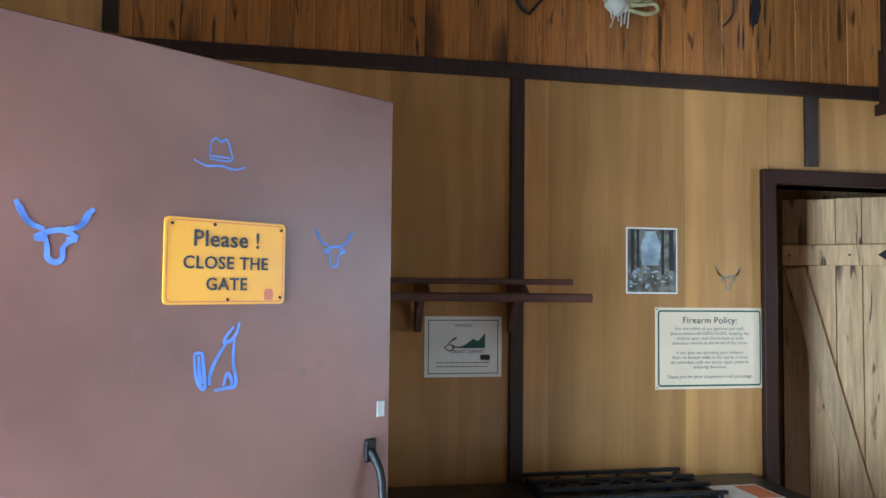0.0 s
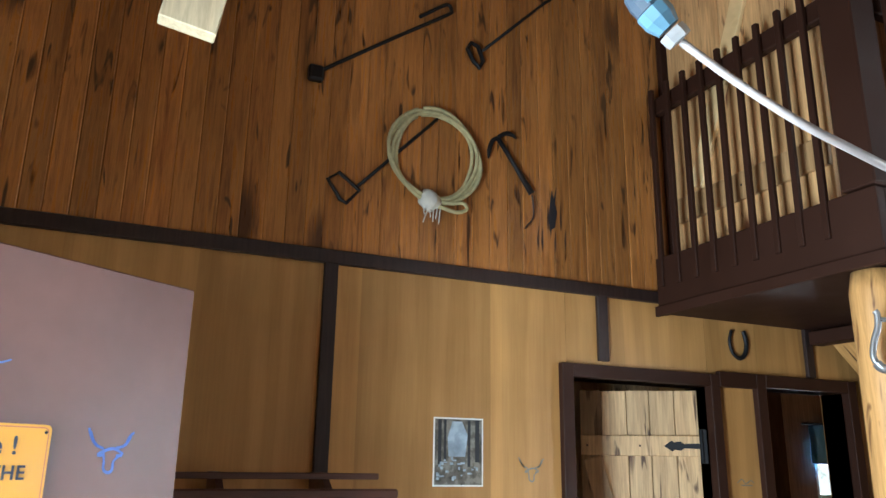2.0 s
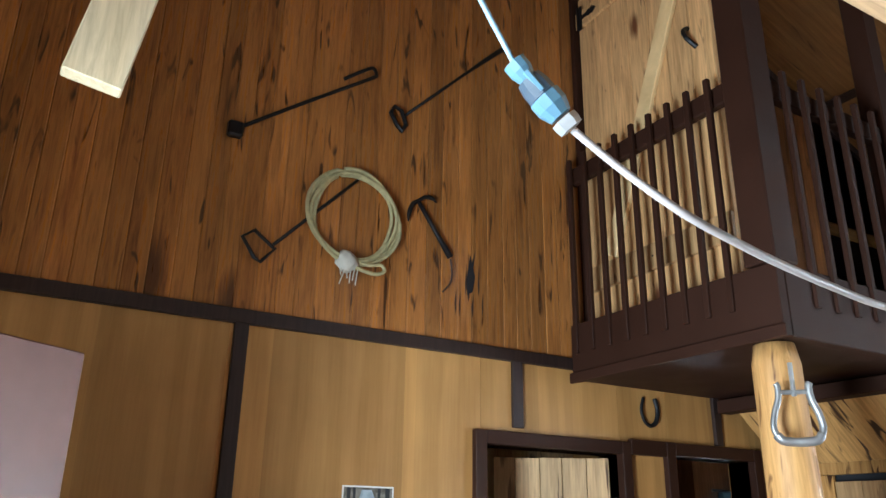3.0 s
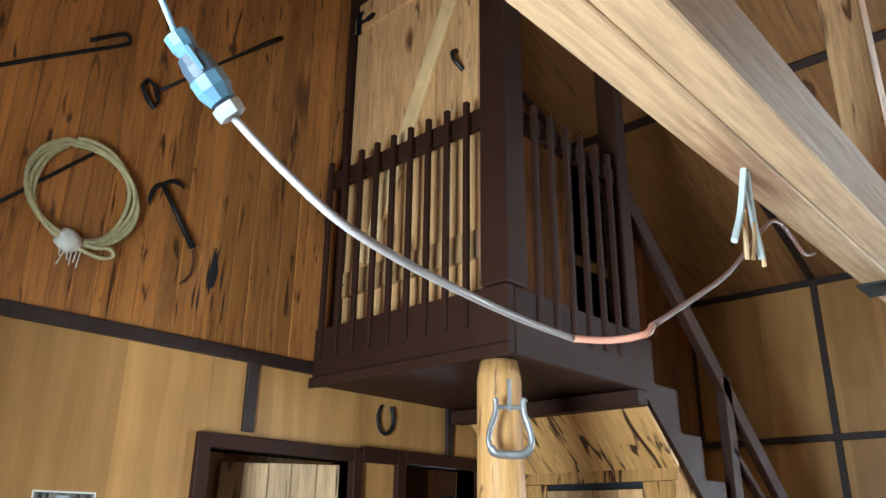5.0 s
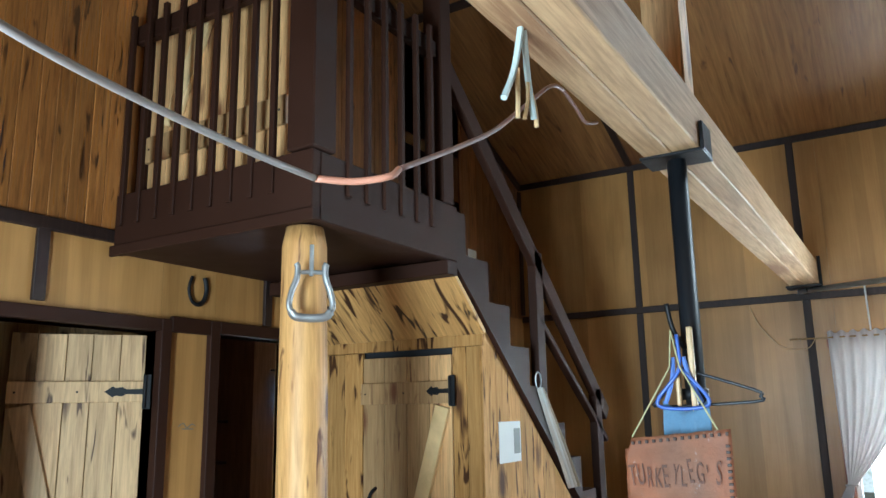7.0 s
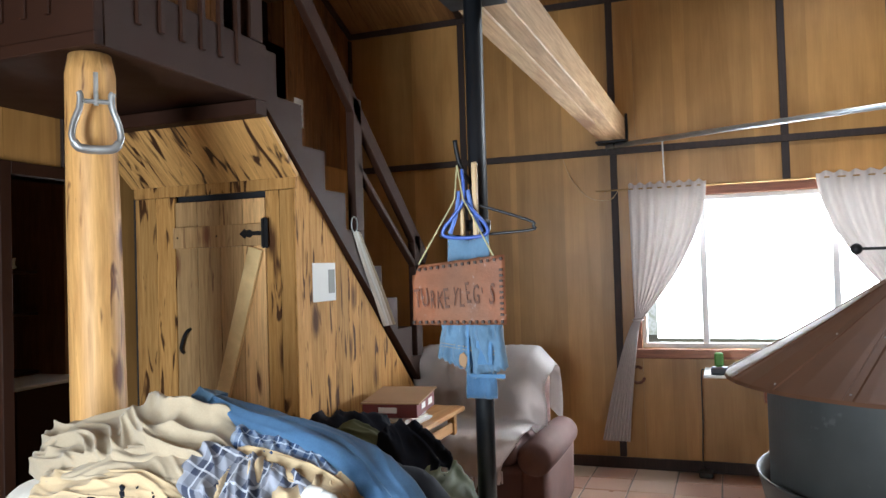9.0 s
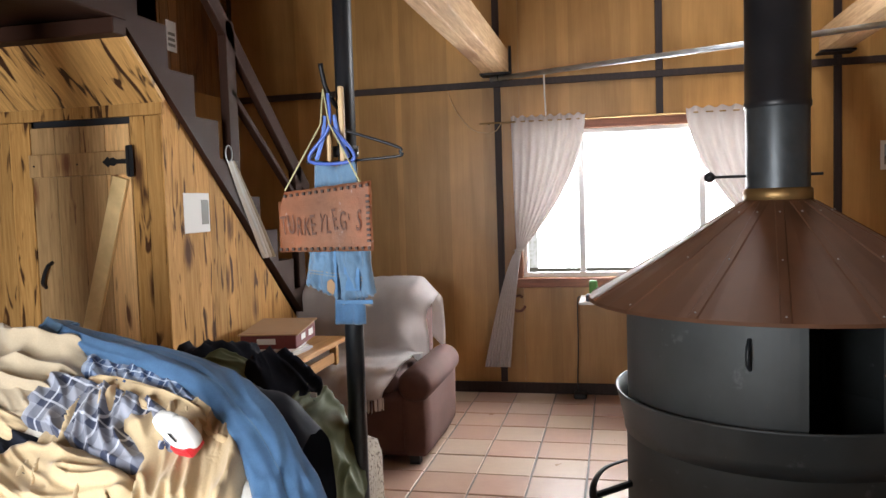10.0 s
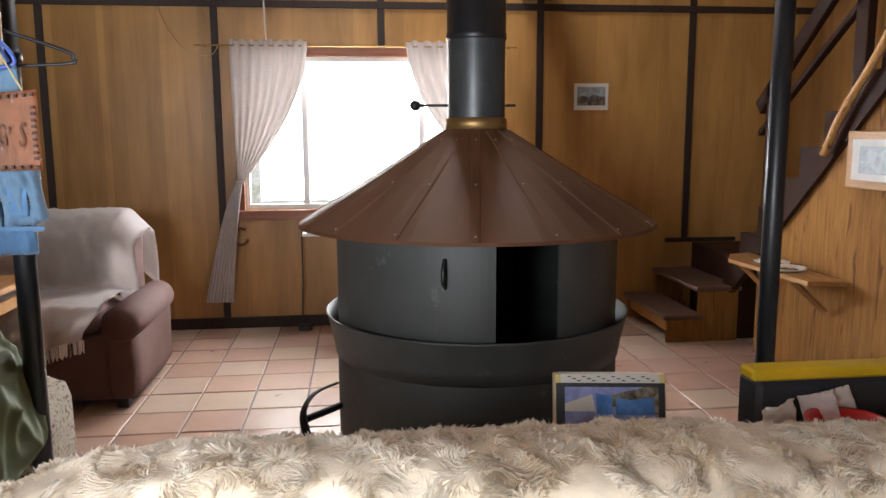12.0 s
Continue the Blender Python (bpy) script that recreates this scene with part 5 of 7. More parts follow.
# closet under the stairs
closet = thing("closet", (4.94, 4.0, 0), "closet front of scorched knotty pine boards under the stairs", "closet", kind="structure")
CX = 4.94
for y0, y1 in ((4.29, 4.41), (4.41, 4.545), (3.575, 3.655), (3.655, 3.735)):
    part("board", boxed(CX, CX + 0.022, y0 + 0.001, y1 - 0.001, 0.0, 1.985, bevel=0.002), BEETLE, closet)
part("header", boxed(CX - 0.004, CX + 0.018, 3.56, 4.55, 1.987, 2.045, bevel=0.003), BEETLE, closet)
# black sheet close behind the boards paints the shade seen in the closet gaps
part("back", boxed(CX + 0.05, CX + 0.06, 3.60, 4.60, 0.0, 2.0), INK_AND_SHADE, closet)
sof = bmesh.new()
a, b = Vector((4.935, 0, 2.043)), Vector((4.655, 0, 2.290))
v = [sof.verts.new((p.x + o.x, y, p.z + o.z)) for y in (3.545, 4.56) for p, o in ((a, Vector((0, 0, 0))), (b, Vector((0, 0, 0))), (b, Vector((0.015, 0, 0.015))), (a, Vector((0.015, 0, 0.015))))]
for q in ((0, 1, 2, 3), (7, 6, 5, 4), (0, 4, 5, 1), (1, 5, 6, 2), (2, 6, 7, 3), (3, 7, 4, 0)):
    sof.faces.new([v[i] for i in q])
part("soffit", sof, BEETLE_Y, closet, "scorched plywood slope under the landing")
cd = thing("closet_door", (0, 0, 0), "knotty pine plank closet door with a black strap hinge and pull", "door")
plank_door(cd, 0.545, 0.02, 1.955, PINE, 4, [(0.0, 0.545, 1.715, 1.825), (0.0, 0.545, 0.25, 0.36)], ((0.50, 1.70), (0.12, 0.40), 0.08), None, 12)
strap_hinge(0.55, 1.775, 0.14, cd, -0.022)
part("handle", tube(smooth_line([(0.085, -0.003, 1.30), (0.075, -0.03, 1.28), (0.055, -0.032, 1.235), (0.045, -0.03, 1.20), (0.04, -0.003, 1.175)], 4), [0.009] * 17, 7), BLACK_IRON, cd, "black iron pull")
cd.matrix_basis = Matrix.Translation((CX, 4.285, 0)) @ Matrix.Rotation(radians(-90), 4, "Z")
note = thing("paper_note", (5.2, 3.568, 1.42), "white paper with a small grey picture pinned on the boards", "paper")
part("sheet", boxed(5.096, 5.335, 3.5660, 3.5685, 1.42, 1.62), PAPER, note)
part("print", boxed(5.255, 5.325, 3.5650, 3.5655, 1.46, 1.585), GREY_INK, note)
card = thing("paper_card", (6.80, YA - 0.006, 2.69), "small white printed card pinned to the boards above the stairs", "card")
part("sheet", boxed(6.735, 6.865, YA - 0.0085, YA - 0.0062, 2.69, 2.91), PAPER, card)
for z in (2.725, 2.765, 2.805):
    part("line_of_print", boxed(6.755, 6.845, YA - 0.0095, YA - 0.0088, z, z + 0.022), GREY_INK, card)
keys = thing("hanging_straps", (5.5, 3.53, 1.4), "bundle of pale straps hanging from a steel ring on the stairs", "straps")
part("ring", tube([(5.50 + 0.035 * math.cos(6.2832 * k / 16), 3.528, 1.83 + 0.045 * math.sin(6.2832 * k / 16)) for k in range(16)], 0.004, 6, True), STEEL, keys)
for k, mt in enumerate((LINEN, PAPER, LINEN, KHAKI)):
    part("strap", tube(smooth_line([(5.50 + 0.006 * k, 3.528 - 0.004 * k, 1.79), (5.60 + 0.02 * k, 3.525 - 0.004 * k, 1.62), (5.74 + 0.03 * k, 3.525 - 0.004 * k, 1.42), (5.86 + 0.035 * k, 3.525 - 0.004 * k, 1.24)], 4), 0.012, 6, squash=0.3), mt, keys)


def stirrup():
    ob = thing("stirrup", (3.65, 3.52, 2.0), "dull aluminium saddle stirrup hung on the log post", "stirrup")
    C = Vector((3.665, 3.555, 2.10))
    u = Vector((0.72, -0.69, 0)).normalized()
    pt = lambda a, z: C + u * a + Vector((-0.02, -0.03, z))
    for sgn in (-1, 1):
        part("arch", tube(smooth_line([pt(sgn * 0.066, -0.082), pt(sgn * 0.074, -0.055), pt(sgn * 0.066, -0.01), pt(sgn * 0.050, 0.035), pt(sgn * 0.047, 0.075), pt(sgn * 0.053, 0.088)], 5), 0.010, 8, squash=1.25), PEWTER, ob, smooth=True)
    tread = smooth_line([pt(-0.068, -0.078), pt(-0.05, -0.097), pt(0.0, -0.102), pt(0.05, -0.097), pt(0.068, -0.078)], 5)
    part("tread", tube(tread, 0.017, 10, squash=0.75), PEWTER, ob, "broad worn tread bar", smooth=True)
    part("crossbar", tube([pt(-0.048, 0.058), pt(0.048, 0.058)], 0.008, 8), STEEL, ob)
    part("hanger", tube([pt(0, 0.045), pt(0, 0.155)], 0.008, 8), STEEL, ob, "steel hanging bolt")
    return ob


stirrup()

# ---- pale board and electric cord overhead ----
ob = thing("pale_board", (1.42, 3.44, 2.5), "pale pine board hanging from the roof", "board")
m = Matrix.Translation((1.437, 3.43, 2.545)) @ Matrix.Rotation(radians(-4), 4, "X") @ Matrix.Rotation(radians(9), 4, "Y")
part("board", boxed(-0.058, 0.058, -0.018, 0.018, 0.0, 1.60, bevel=0.003, m=m), wood("new_pine_board", (0.66, 0.52, 0.30), (0.78, 0.66, 0.44), "z", 0.8, 0.5, 2.0, (0.40, 0.24, 0.11), 0, 0.05), ob)
ob = thing("electric_cord", (2.0, 2.7, 2.2), "pale electric cord with a grey plug connector looping to the beam", "cord")
c0, c1 = Vector((1.785, 2.487, 2.182)), Vector((1.846, 2.47, 2.113))
d = (c1 - c0).normalized()
L = (c1 - c0).length
for nm, s, e, r0, r1, mt in (("plug", 0.0, 0.24, 0.013, 0.010, PLUG_BLUE), ("connector_body", 0.25, 0.50, 0.014, 0.0165, PLUG_DARK), ("connector_body", 0.51, 0.80, 0.018, 0.013, PLUG_BLUE), ("nut", 0.84, 0.98, 0.0145, 0.0135, PEWTER)):
    part(nm, tube([c0 + d * L * s, c0 + d * L * (s + e) / 2, c0 + d * L * e], [r0, max(r0, r1), r1], 10 if nm != "nut" else 6), mt, ob)
part("prong_rib", tube([c0 + d * L * 0.24 + Vector((-0.010, -0.010, 0)), c0 + d * L * 0.52 + Vector((-0.010, -0.010, 0))], 0.004, 6), PLUG_BLUE, ob)
part("lead", tube(smooth_line([(1.05, 2.45, 3.805), (1.30, 2.48, 2.95), (1.57, 2.489, 2.52), (1.70, 2.488, 2.314), c0], 5), 0.003, 8), paint("light_blue_cord", (0.20, 0.31, 0.40), 0.4), ob, "light blue cord", smooth=True)
low = [c1, (1.888, 2.445, 2.067), (1.939, 2.421, 2.025), (2.017, 2.423, 2.01), (2.131, 2.448, 2.011), (2.283, 2.483, 2.018), (2.414, 2.522, 2.032), (2.53, 2.545, 2.041)]
part("cord", tube(smooth_line(low, 6), [0.0042 + 0.0012 * k / (6 * len(low) - 6) for k in range(6 * len(low) - 5)], 8), CORD, ob, smooth=True)
part("cord", tube(smooth_line([(2.530, 2.545, 2.041), (2.575, 2.505, 2.040), (2.612, 2.462, 2.050), (2.64, 2.462, 2.070)], 4), 0.0060, 8), CORD_ORANGE, ob, smooth=True)
part("cord", tube(smooth_line([(2.64, 2.462, 2.070), (2.836, 2.47, 2.164), (3.008, 2.47, 2.255), (3.16, 2.47, 2.36), (3.321, 2.47, 2.469), (3.40, 2.47, 2.488)], 5), 0.0052, 8), CORD_BROWN, ob, smooth=True)
part("cord", tube(smooth_line([(3.40, 2.47, 2.488), (3.50, 2.475, 2.475), (3.57, 2.475, 2.455), (3.68, 2.48, 2.490)], 5), 0.0050, 8), CORD_BROWN, ob, smooth=True)
sp = thing("wire_splice", (3.2, 2.42, 2.35), "stripped white cable ends hanging from the beam", "wires")
for a, b, c, r, mt in (((3.07, 2.43, 2.505), (3.06, 2.445, 2.405), (3.015, 2.45, 2.325), 0.0075, SHEATH), ((3.085, 2.43, 2.505), (3.13, 2.445, 2.41), (3.165, 2.45, 2.325), 0.0075, SHEATH),
                       ((3.065, 2.440, 2.41), (3.085, 2.45, 2.36), (3.09, 2.455, 2.305), 0.0055, HANGER_WOOD), ((3.125, 2.443, 2.40), (3.135, 2.45, 2.36), (3.125, 2.455, 2.315), 0.0045, HANGER_WOOD), ((3.145, 2.445, 2.38), (3.175, 2.45, 2.35), (3.19, 2.455, 2.315), 0.0055, HANGER_WOOD)):
    part("wire", tube(smooth_line([a, b, c], 4), r, 7), mt, sp)


# ---- what hangs on the steel pole ----
PX, PY = RIDGE_X, 2.39
hook = thing("coat_hook", (PX, PY, 1.9), "black iron hook clamped on the steel pole", "hook")
part("hook", tube(smooth_line([(PX - 0.034, PY + 0.01, 1.86), (PX - 0.07, PY + 0.025, 1.90), (PX - 0.085, PY + 0.035, 1.94), (PX - 0.10, PY + 0.04, 2.0)], 4), 0.008, 7), BLACK_IRON, hook, smooth=True)
part("clamp", lathe([(0.038, 1.70), (0.044, 1.70), (0.044, 1.735), (0.038, 1.735)], 24, (PX, PY, 0)), BLACK_IRON, hook, smooth=True)


def yz(points, x):
    return [(x, a, b) for a, b in points]


wh = thing("wire_hanger", (4.09, 2.3, 1.68), "black tubular coat hanger on the pole hook", "hanger")
part("frame", tube(smooth_line(yz([(2.42, 1.80), (2.20, 1.725), (2.185, 1.705), (2.20, 1.69), (2.48, 1.68), (2.50, 1.695), (2.48, 1.71), (2.415, 1.80)], 4.13), 4), 0.005, 6, False), BLACK_PIPE, wh, smooth=True)
part("hook", tube(smooth_line(yz([(2.415, 1.80), (2.415, 1.86), (2.43, 1.89), (2.40, 1.895)], 4.115), 4), 0.0035, 6), BLACK_PIPE, wh)
bh = thing("blue_hanger", (4.075, 2.4, 1.7), "blue plastic coat hanger holding a denim bib", "hanger")
part("frame", tube(smooth_line(yz([(2.405, 1.90), (2.402, 1.80), (2.44, 1.745), (2.475, 1.705), (2.47, 1.68), (2.40, 1.672), (2.33, 1.68), (2.325, 1.705), (2.355, 1.745), (2.40, 1.795)], 4.075), 4), 0.006, 7), HANGER_BLUE, bh, smooth=True)
hw = thing("wooden_hanger", (4.10, 2.36, 1.7), "pale wooden trouser hanger on the pole hook", "hanger")
part("bar", boxed(4.095, 4.115, 2.362, 2.380, 1.66, 1.925, bevel=0.004), HANGER_WOOD, hw)
part("bar", boxed(4.095, 4.115, 2.410, 2.424, 1.68, 1.80, bevel=0.004), HANGER_WOOD, hw)


def hung_cloth(name, outline_fn, y0, y1, z0, z1, x, mat, parent, thick=0.012, seed=0, nu=20, nv=20, fold=0.012):
    """A hanging cloth panel in the y-z plane, with folds and a thickness."""
    bm = bmesh.new()
    grids = []
    for side in (0, 1):
        g = []
        for j in range(nv + 1):
            row = []
            for i in range(nu + 1):
                u, v = i / nu, j / nv
                y, z = outline_fn(u, v) if outline_fn else (y0 + (y1 - y0) * u, z1 + (z0 - z1) * v)
                edge = min(u, 1 - u, v, 1 - v)
                dx = fold * (noise.noise(Vector((u * 5 + seed, v * 1.6, seed * 3.1))) + 0.5 * noise.noise(Vector((u * 11, v * 6, seed))))
                row.append(bm.verts.new((x + dx + (side - 0.5) * thick * min(1, 0.2 + edge * 12), y, z)))
            g.append(row)
        grids.append(g)
    for s, g in enumerate(grids):
        for j in range(nv):
            for i in range(nu):
                bm.faces.new((g[j][i], g[j][i + 1], g[j + 1][i + 1], g[j + 1][i]))
    a, b = grids
    rim = [(0, i) for i in range(nu)] + [(j, nu) for j in range(nv)] + [(nv, nu - i) for i in range(nu)] + [(nv - j, 0) for j in range(nv)]
    for k in range(len(rim)):
        p, q = rim[k], rim[(k + 1) % len(rim)]
        bm.faces.new((a[p[0]][p[1]], a[q[0]][q[1]], b[q[0]][q[1]], b[p[0]][p[1]]))
    bmesh.ops.recalc_face_normals(bm, faces=bm.faces[:])
    return part(name, bm, mat, parent, smooth=True)


dn = thing("denim_overalls", (4.10, 2.39, 1.15), "faded blue denim child's overalls hanging behind a leather sign", "overalls")
hung_cloth("bib", lambda u, v: (2.468 + 0.012 * v - (0.140 + 0.02 * v) * u, 1.700 - 0.035 * math.sin(3.14159 * u) - 0.33 * v), 0, 0, 0, 0, 4.100, DENIM, dn, seed=1)
hung_cloth("leg", lambda u, v: (2.505 - 0.115 * u + 0.012 * v, 1.40 - (0.125 + 0.055 * u) * v - 0.006 * math.sin(40 * u) * v), 0, 0, 0, 0, 4.108, DENIM, dn, thick=0.045, seed=2, fold=0.024)
hung_cloth("leg", lambda u, v: (2.405 - 0.115 * u - 0.014 * v, 1.40 - (0.190 - 0.03 * u) * v - 0.006 * math.sin(37 * u) * v), 0, 0, 0, 0, 4.100, DENIM, dn, thick=0.05, seed=12, fold=0.024)
hung_cloth("leg_lining", None, 2.428, 2.325, 1.135, 1.30, 4.132, JEANS, dn, thick=0.03, seed=3)
part("pocket", boxed(4.070, 4.076, 2.318, 2.372, 1.255, 1.335, bevel=0.002), JEANS, dn, "darker patch pocket")
part("cuff", boxed(4.069, 4.075, 2.276, 2.398, 1.212, 1.226, bevel=0.002), JEANS, dn, "frayed cuff")
part("fly", boxed(4.074, 4.079, 2.398, 2.406, 1.25, 1.40, bevel=0.001), JEANS, dn)
for y in (2.455, 2.345):
    part("strap", tube(smooth_line([(4.085, y, 1.69), (4.083, (y + 2.405) / 2, 1.76), (4.090, 2.41 + (y - 2.405) * 0.3, 1.83)], 5), 0.0075, 6), CHALK, dn, "pale blue strap")
bm = bmesh.new()
for y0, y1, za, zb in ((2.495, 2.29, 1.325, 1.295), (2.495, 2.29, 1.315, 1.285), (2.36, 2.285, 1.225, 1.205)):
    for k in range(24):
        t = k / 24
        y, z = y0 + (y1 - y0) * t, za + (zb - za) * t
        box(bm, 4.078, 4.081, y - 0.003, y + 0.002, z - 0.0012, z + 0.0012)
part("stitching", bm, KHAKI, dn, "pale tan stitching")
part("patch", prism([(2.415, 1.24), (2.435, 1.255), (2.437, 1.285), (2.42, 1.295), (2.405, 1.275)], 0.002, Matrix.Translation((4.079, 0, 0)) @ Matrix(((0, 1, 0, 0), (1, 0, 0, 0), (0, 0, 1, 0), (0, 0, 0, 1)))), CARD, dn, "tan worn patch")

ls = thing("leather_sign", (4.06, 2.42, 1.38), "orange-brown leather sign laced round its edge, hanging on a cord", "sign")
mYZ = Matrix(((0, 1, 0, 0), (1, 0, 0, 0), (0, 0, 1, 0), (0, 0, 0, 1)))
bm = bmesh.new()
nu, nv = 26, 16
grid = []
for j in range(nv + 1):
    row = []
    for i in range(nu + 1):
        u, v = i / nu, j / nv
        top = 1.583 + 0.030 * u - (0.030 if u < 0.05 else 0)
        y = 2.587 - 0.323 * u + 0.003 * noise.noise(Vector((v * 6, u * 2, 1)))
        z = top + (1.387 - top) * v + 0.003 * noise.noise(Vector((u * 9, v, 5)))
        row.append(bm.verts.new((4.060 - 0.010 * math.sin(3.14 * u) + 0.004 * noise.noise(Vector((u * 5, v * 4, 2))), y, z)))
    grid.append(row)
for j in range(nv):
    for i in range(nu):
        bm.faces.new((grid[j][i], grid[j][i + 1], grid[j + 1][i + 1], grid[j + 1][i]))
bmesh.ops.solidify(bm, geom=bm.faces[:], thickness=0.005)
part("hide", bm, LEATHER, ls, smooth=True)
for k in range(15):
    y = 2.578 - 0.305 * k / 14
    for z, on in ((1.398, True), (1.570 + 0.030 * k / 14, k > 0)):
        if on:
            part("lace", boxed(4.040, 4.0475, y - 0.005, y + 0.004, z - 0.006, z + 0.004, bevel=0.001), LACE, ls)
for k in range(9):
    z = 1.42 + 0.018 * k
    part("lace", boxed(4.044, 4.0515, 2.268, 2.280, z - 0.004, z + 0.004, bevel=0.001), LACE, ls)
rl = random.Random(21)
BURNT = paint("burnt_leather", (0.12, 0.050, 0.030), 0.7, 0.3, 20)
for k, letter in enumerate("TURKEYLEG'S"):
    tilt = Matrix.Rotation(radians(rl.uniform(-9, 9)), 4, "Y")
    at = Matrix.Translation((4.0440, 2.560 - 0.0252 * k, 1.442 + rl.uniform(-0.006, 0.008) + 0.0015 * k)) @ Matrix.Rotation(radians(-90), 4, "Z")
    part("lettering", text_mesh(letter, 0.062, at @ tilt @ Matrix.Diagonal((0.56 + rl.uniform(-0.06, 0.06), 1.0, 1.45 + rl.uniform(-0.2, 0.2), 1.0)), 0.001), BURNT, ls, "dark burned letter")
for y0 in (2.56, 2.30):
    part("string", tube([(4.055, y0, 1.59 if y0 > 2.4 else 1.61), (4.065, 2.43 if y0 > 2.4 else 2.40, 1.80), (4.085, 2.425, 1.915)], 0.003, 5), ROPE, ls)


# ---- window dressing and east wall ----
def curtain(name, sgn, ytop0, ytop1, ytie, ybot0, ybot1, ztie, label):
    """A pleated curtain drawn aside to a tie; ytop0 is the outer edge."""
    ob = thing(name, (7.60, ytop0, 2.1), label, "curtain", "window curtains")
    bm = bmesh.new()
    nu, nv = 60, 60
    rows = []
    for j in range(nv + 1):
        v = j / nv
        z = 2.165 - (2.165 - 0.225) * v
        row = []
        for i in range(nu + 1):
            u = i / nu
            if z > ztie:
                t = (2.165 - z) / (2.165 - ztie)
                s = t ** 1.8
                ya = ytop0 + (ytie + 0.022 * sgn - ytop0) * (t ** 1.3)
                yb = ytop1 + (ytie - 0.022 * sgn - ytop1) * s
            else:
                t = (ztie - z) / (ztie - 0.225)
                e = t ** 0.7
                ya = ytie + 0.022 * sgn + (ybot0 - ytie - 0.022 * sgn) * e
                yb = ytie - 0.022 * sgn + (ybot1 - ytie + 0.022 * sgn) * e
            y = ya + (yb - ya) * u
            amp = 0.018 * (0.6 + 0.4 * abs(yb - ya) / 0.55)
            x = 7.60 + amp * math.sin(u * 6.2832 * 8 + 0.8 * noise.noise(Vector((u * 3, v * 3, 1)))) + 0.012 * noise.noise(Vector((u * 6, v * 5, 4)))
            row.append(bm.verts.new((x, y, z + (0.012 * math.sin(u * 50) if j == 0 else 0))))
        rows.append(row)
    for j in range(nv):
        for i in range(nu):
            bm.faces.new((rows[j][i], rows[j][i + 1], rows[j + 1][i + 1], rows[j + 1][i]))
    part("drape", bm, CURTAIN, ob, smooth=True)
    part("tie", tube([(7.60 + 0.035 * math.cos(6.2832 * k / 14), ytie + 0.035 * math.sin(6.2832 * k / 14), ztie) for k in range(14)], 0.006, 6, True), CURTAIN, ob)
    return ob


curtain("curtain", 1, 2.275, 1.715, 2.235, 2.53, 2.325, 1.14, "pale sheer curtain tied aside, hanging below the sill")
curtain("curtain", -1, 0.25, 0.99, 0.36, 0.12, 0.33, 1.14, "pale sheer curtain tied aside by the stove pipe")
rod = thing("curtain_rod", (7.62, 1.3, 2.13), "thin brass curtain rod over the window", "curtain rod")
part("rod", tube([(7.605, 2.52, 2.128), (7.605, 0.15, 2.128)], 0.006, 8), BRASS, rod)
for y in (2.46, 0.20):
    part("bracket", tube([(7.605, y, 2.128), (7.70, y, 2.128)], 0.005, 6), BRASS, rod)
wire = thing("loose_wire", (7.68, 2.8, 2.1), "thin loose wire looping down from the wall rail", "wire")
part("wire", tube(smooth_line([(7.68, 2.78, 2.40), (7.675, 2.72, 2.25), (7.67, 2.60, 2.10), (7.66, 2.48, 2.06), (7.64, 2.40, 2.07), (7.615, 2.35, 2.135)], 5), 0.003, 5), HANGER_WOOD, wire)
gp = thing("steel_pipe", (7.1, 1.2, 2.47), "long galvanized pipe slung under the roof beams", "pipe")
part("pipe", tube([(7.655, 2.43, 2.470), (6.50, -0.30, 2.470)], 0.019, 12), STEEL, gp, smooth=True)
for q in ((7.63, 2.37), (6.61, -0.04)):
    part("strap", tube([(q[0], q[1], 2.448), (q[0] - 0.025, q[1], 2.47), (q[0] - 0.02, q[1], 2.503), (q[0] + 0.02, q[1], 2.503), (q[0] + 0.025, q[1], 2.47)], 0.004, 5, True), BLACK_IRON, gp)
st = thing("hanging_string", (7.46, 2.0, 2.2), "white string hanging from the steel pipe", "string")
part("string", tube([(7.475, 2.005, 2.475), (7.50, 2.005, 2.30), (7.565, 2.005, 2.16)], 0.006, 5), PAPER, st)

pic = plate = thing("wall_picture", (XB, -0.46, 1.66), "small landscape print on white paper pinned to the plywood", "picture")
part("sheet", boxed(XB - 0.0205, XB - 0.0185, -0.597, -0.323, 1.663, 1.868), PAPER, pic)
part("print", boxed(XB - 0.0215, XB - 0.0208, -0.572, -0.348, 1.698, 1.840), SKY_PRINT, pic)
bm = prism([(-0.572, 1.70), (-0.348, 1.70), (-0.348, 1.755), (-0.39, 1.775), (-0.43, 1.76), (-0.48, 1.785), (-0.53, 1.765), (-0.572, 1.77)], 0.0006, Matrix.Translation((XB - 0.0222, 0, 0)) @ mYZ)
part("print", bm, TREE_PRINT, pic, "dark hills in the picture")
part("backing", boxed(XB - 0.0184, XB - 0.0012, -0.58, -0.34, 1.68, 1.85), CARD, pic)
ws = thing("wall_horseshoe", (XB, 2.26, 0.66), "rusty horseshoe on the plywood beneath the window", "horseshoe")
part("shoe", tube([(XB - 0.014, 2.262 + 0.055 * math.cos(radians(200 + 26 * k)), 0.715 + 0.062 * math.sin(radians(200 + 26 * k))) for k in range(12)], 0.011, 7), paint("rusty_iron", (0.14, 0.05, 0.025), 0.7, 0.3, 20), ws, smooth=True)
sh = thing("wall_shelf", (7.5, 1.4, 0.76), "narrow white-topped shelf under the window", "shelf")
part("top", boxed(7.26, 7.679, 0.75, 1.775, 0.762, 0.782, bevel=0.004), ENAMEL, sh)
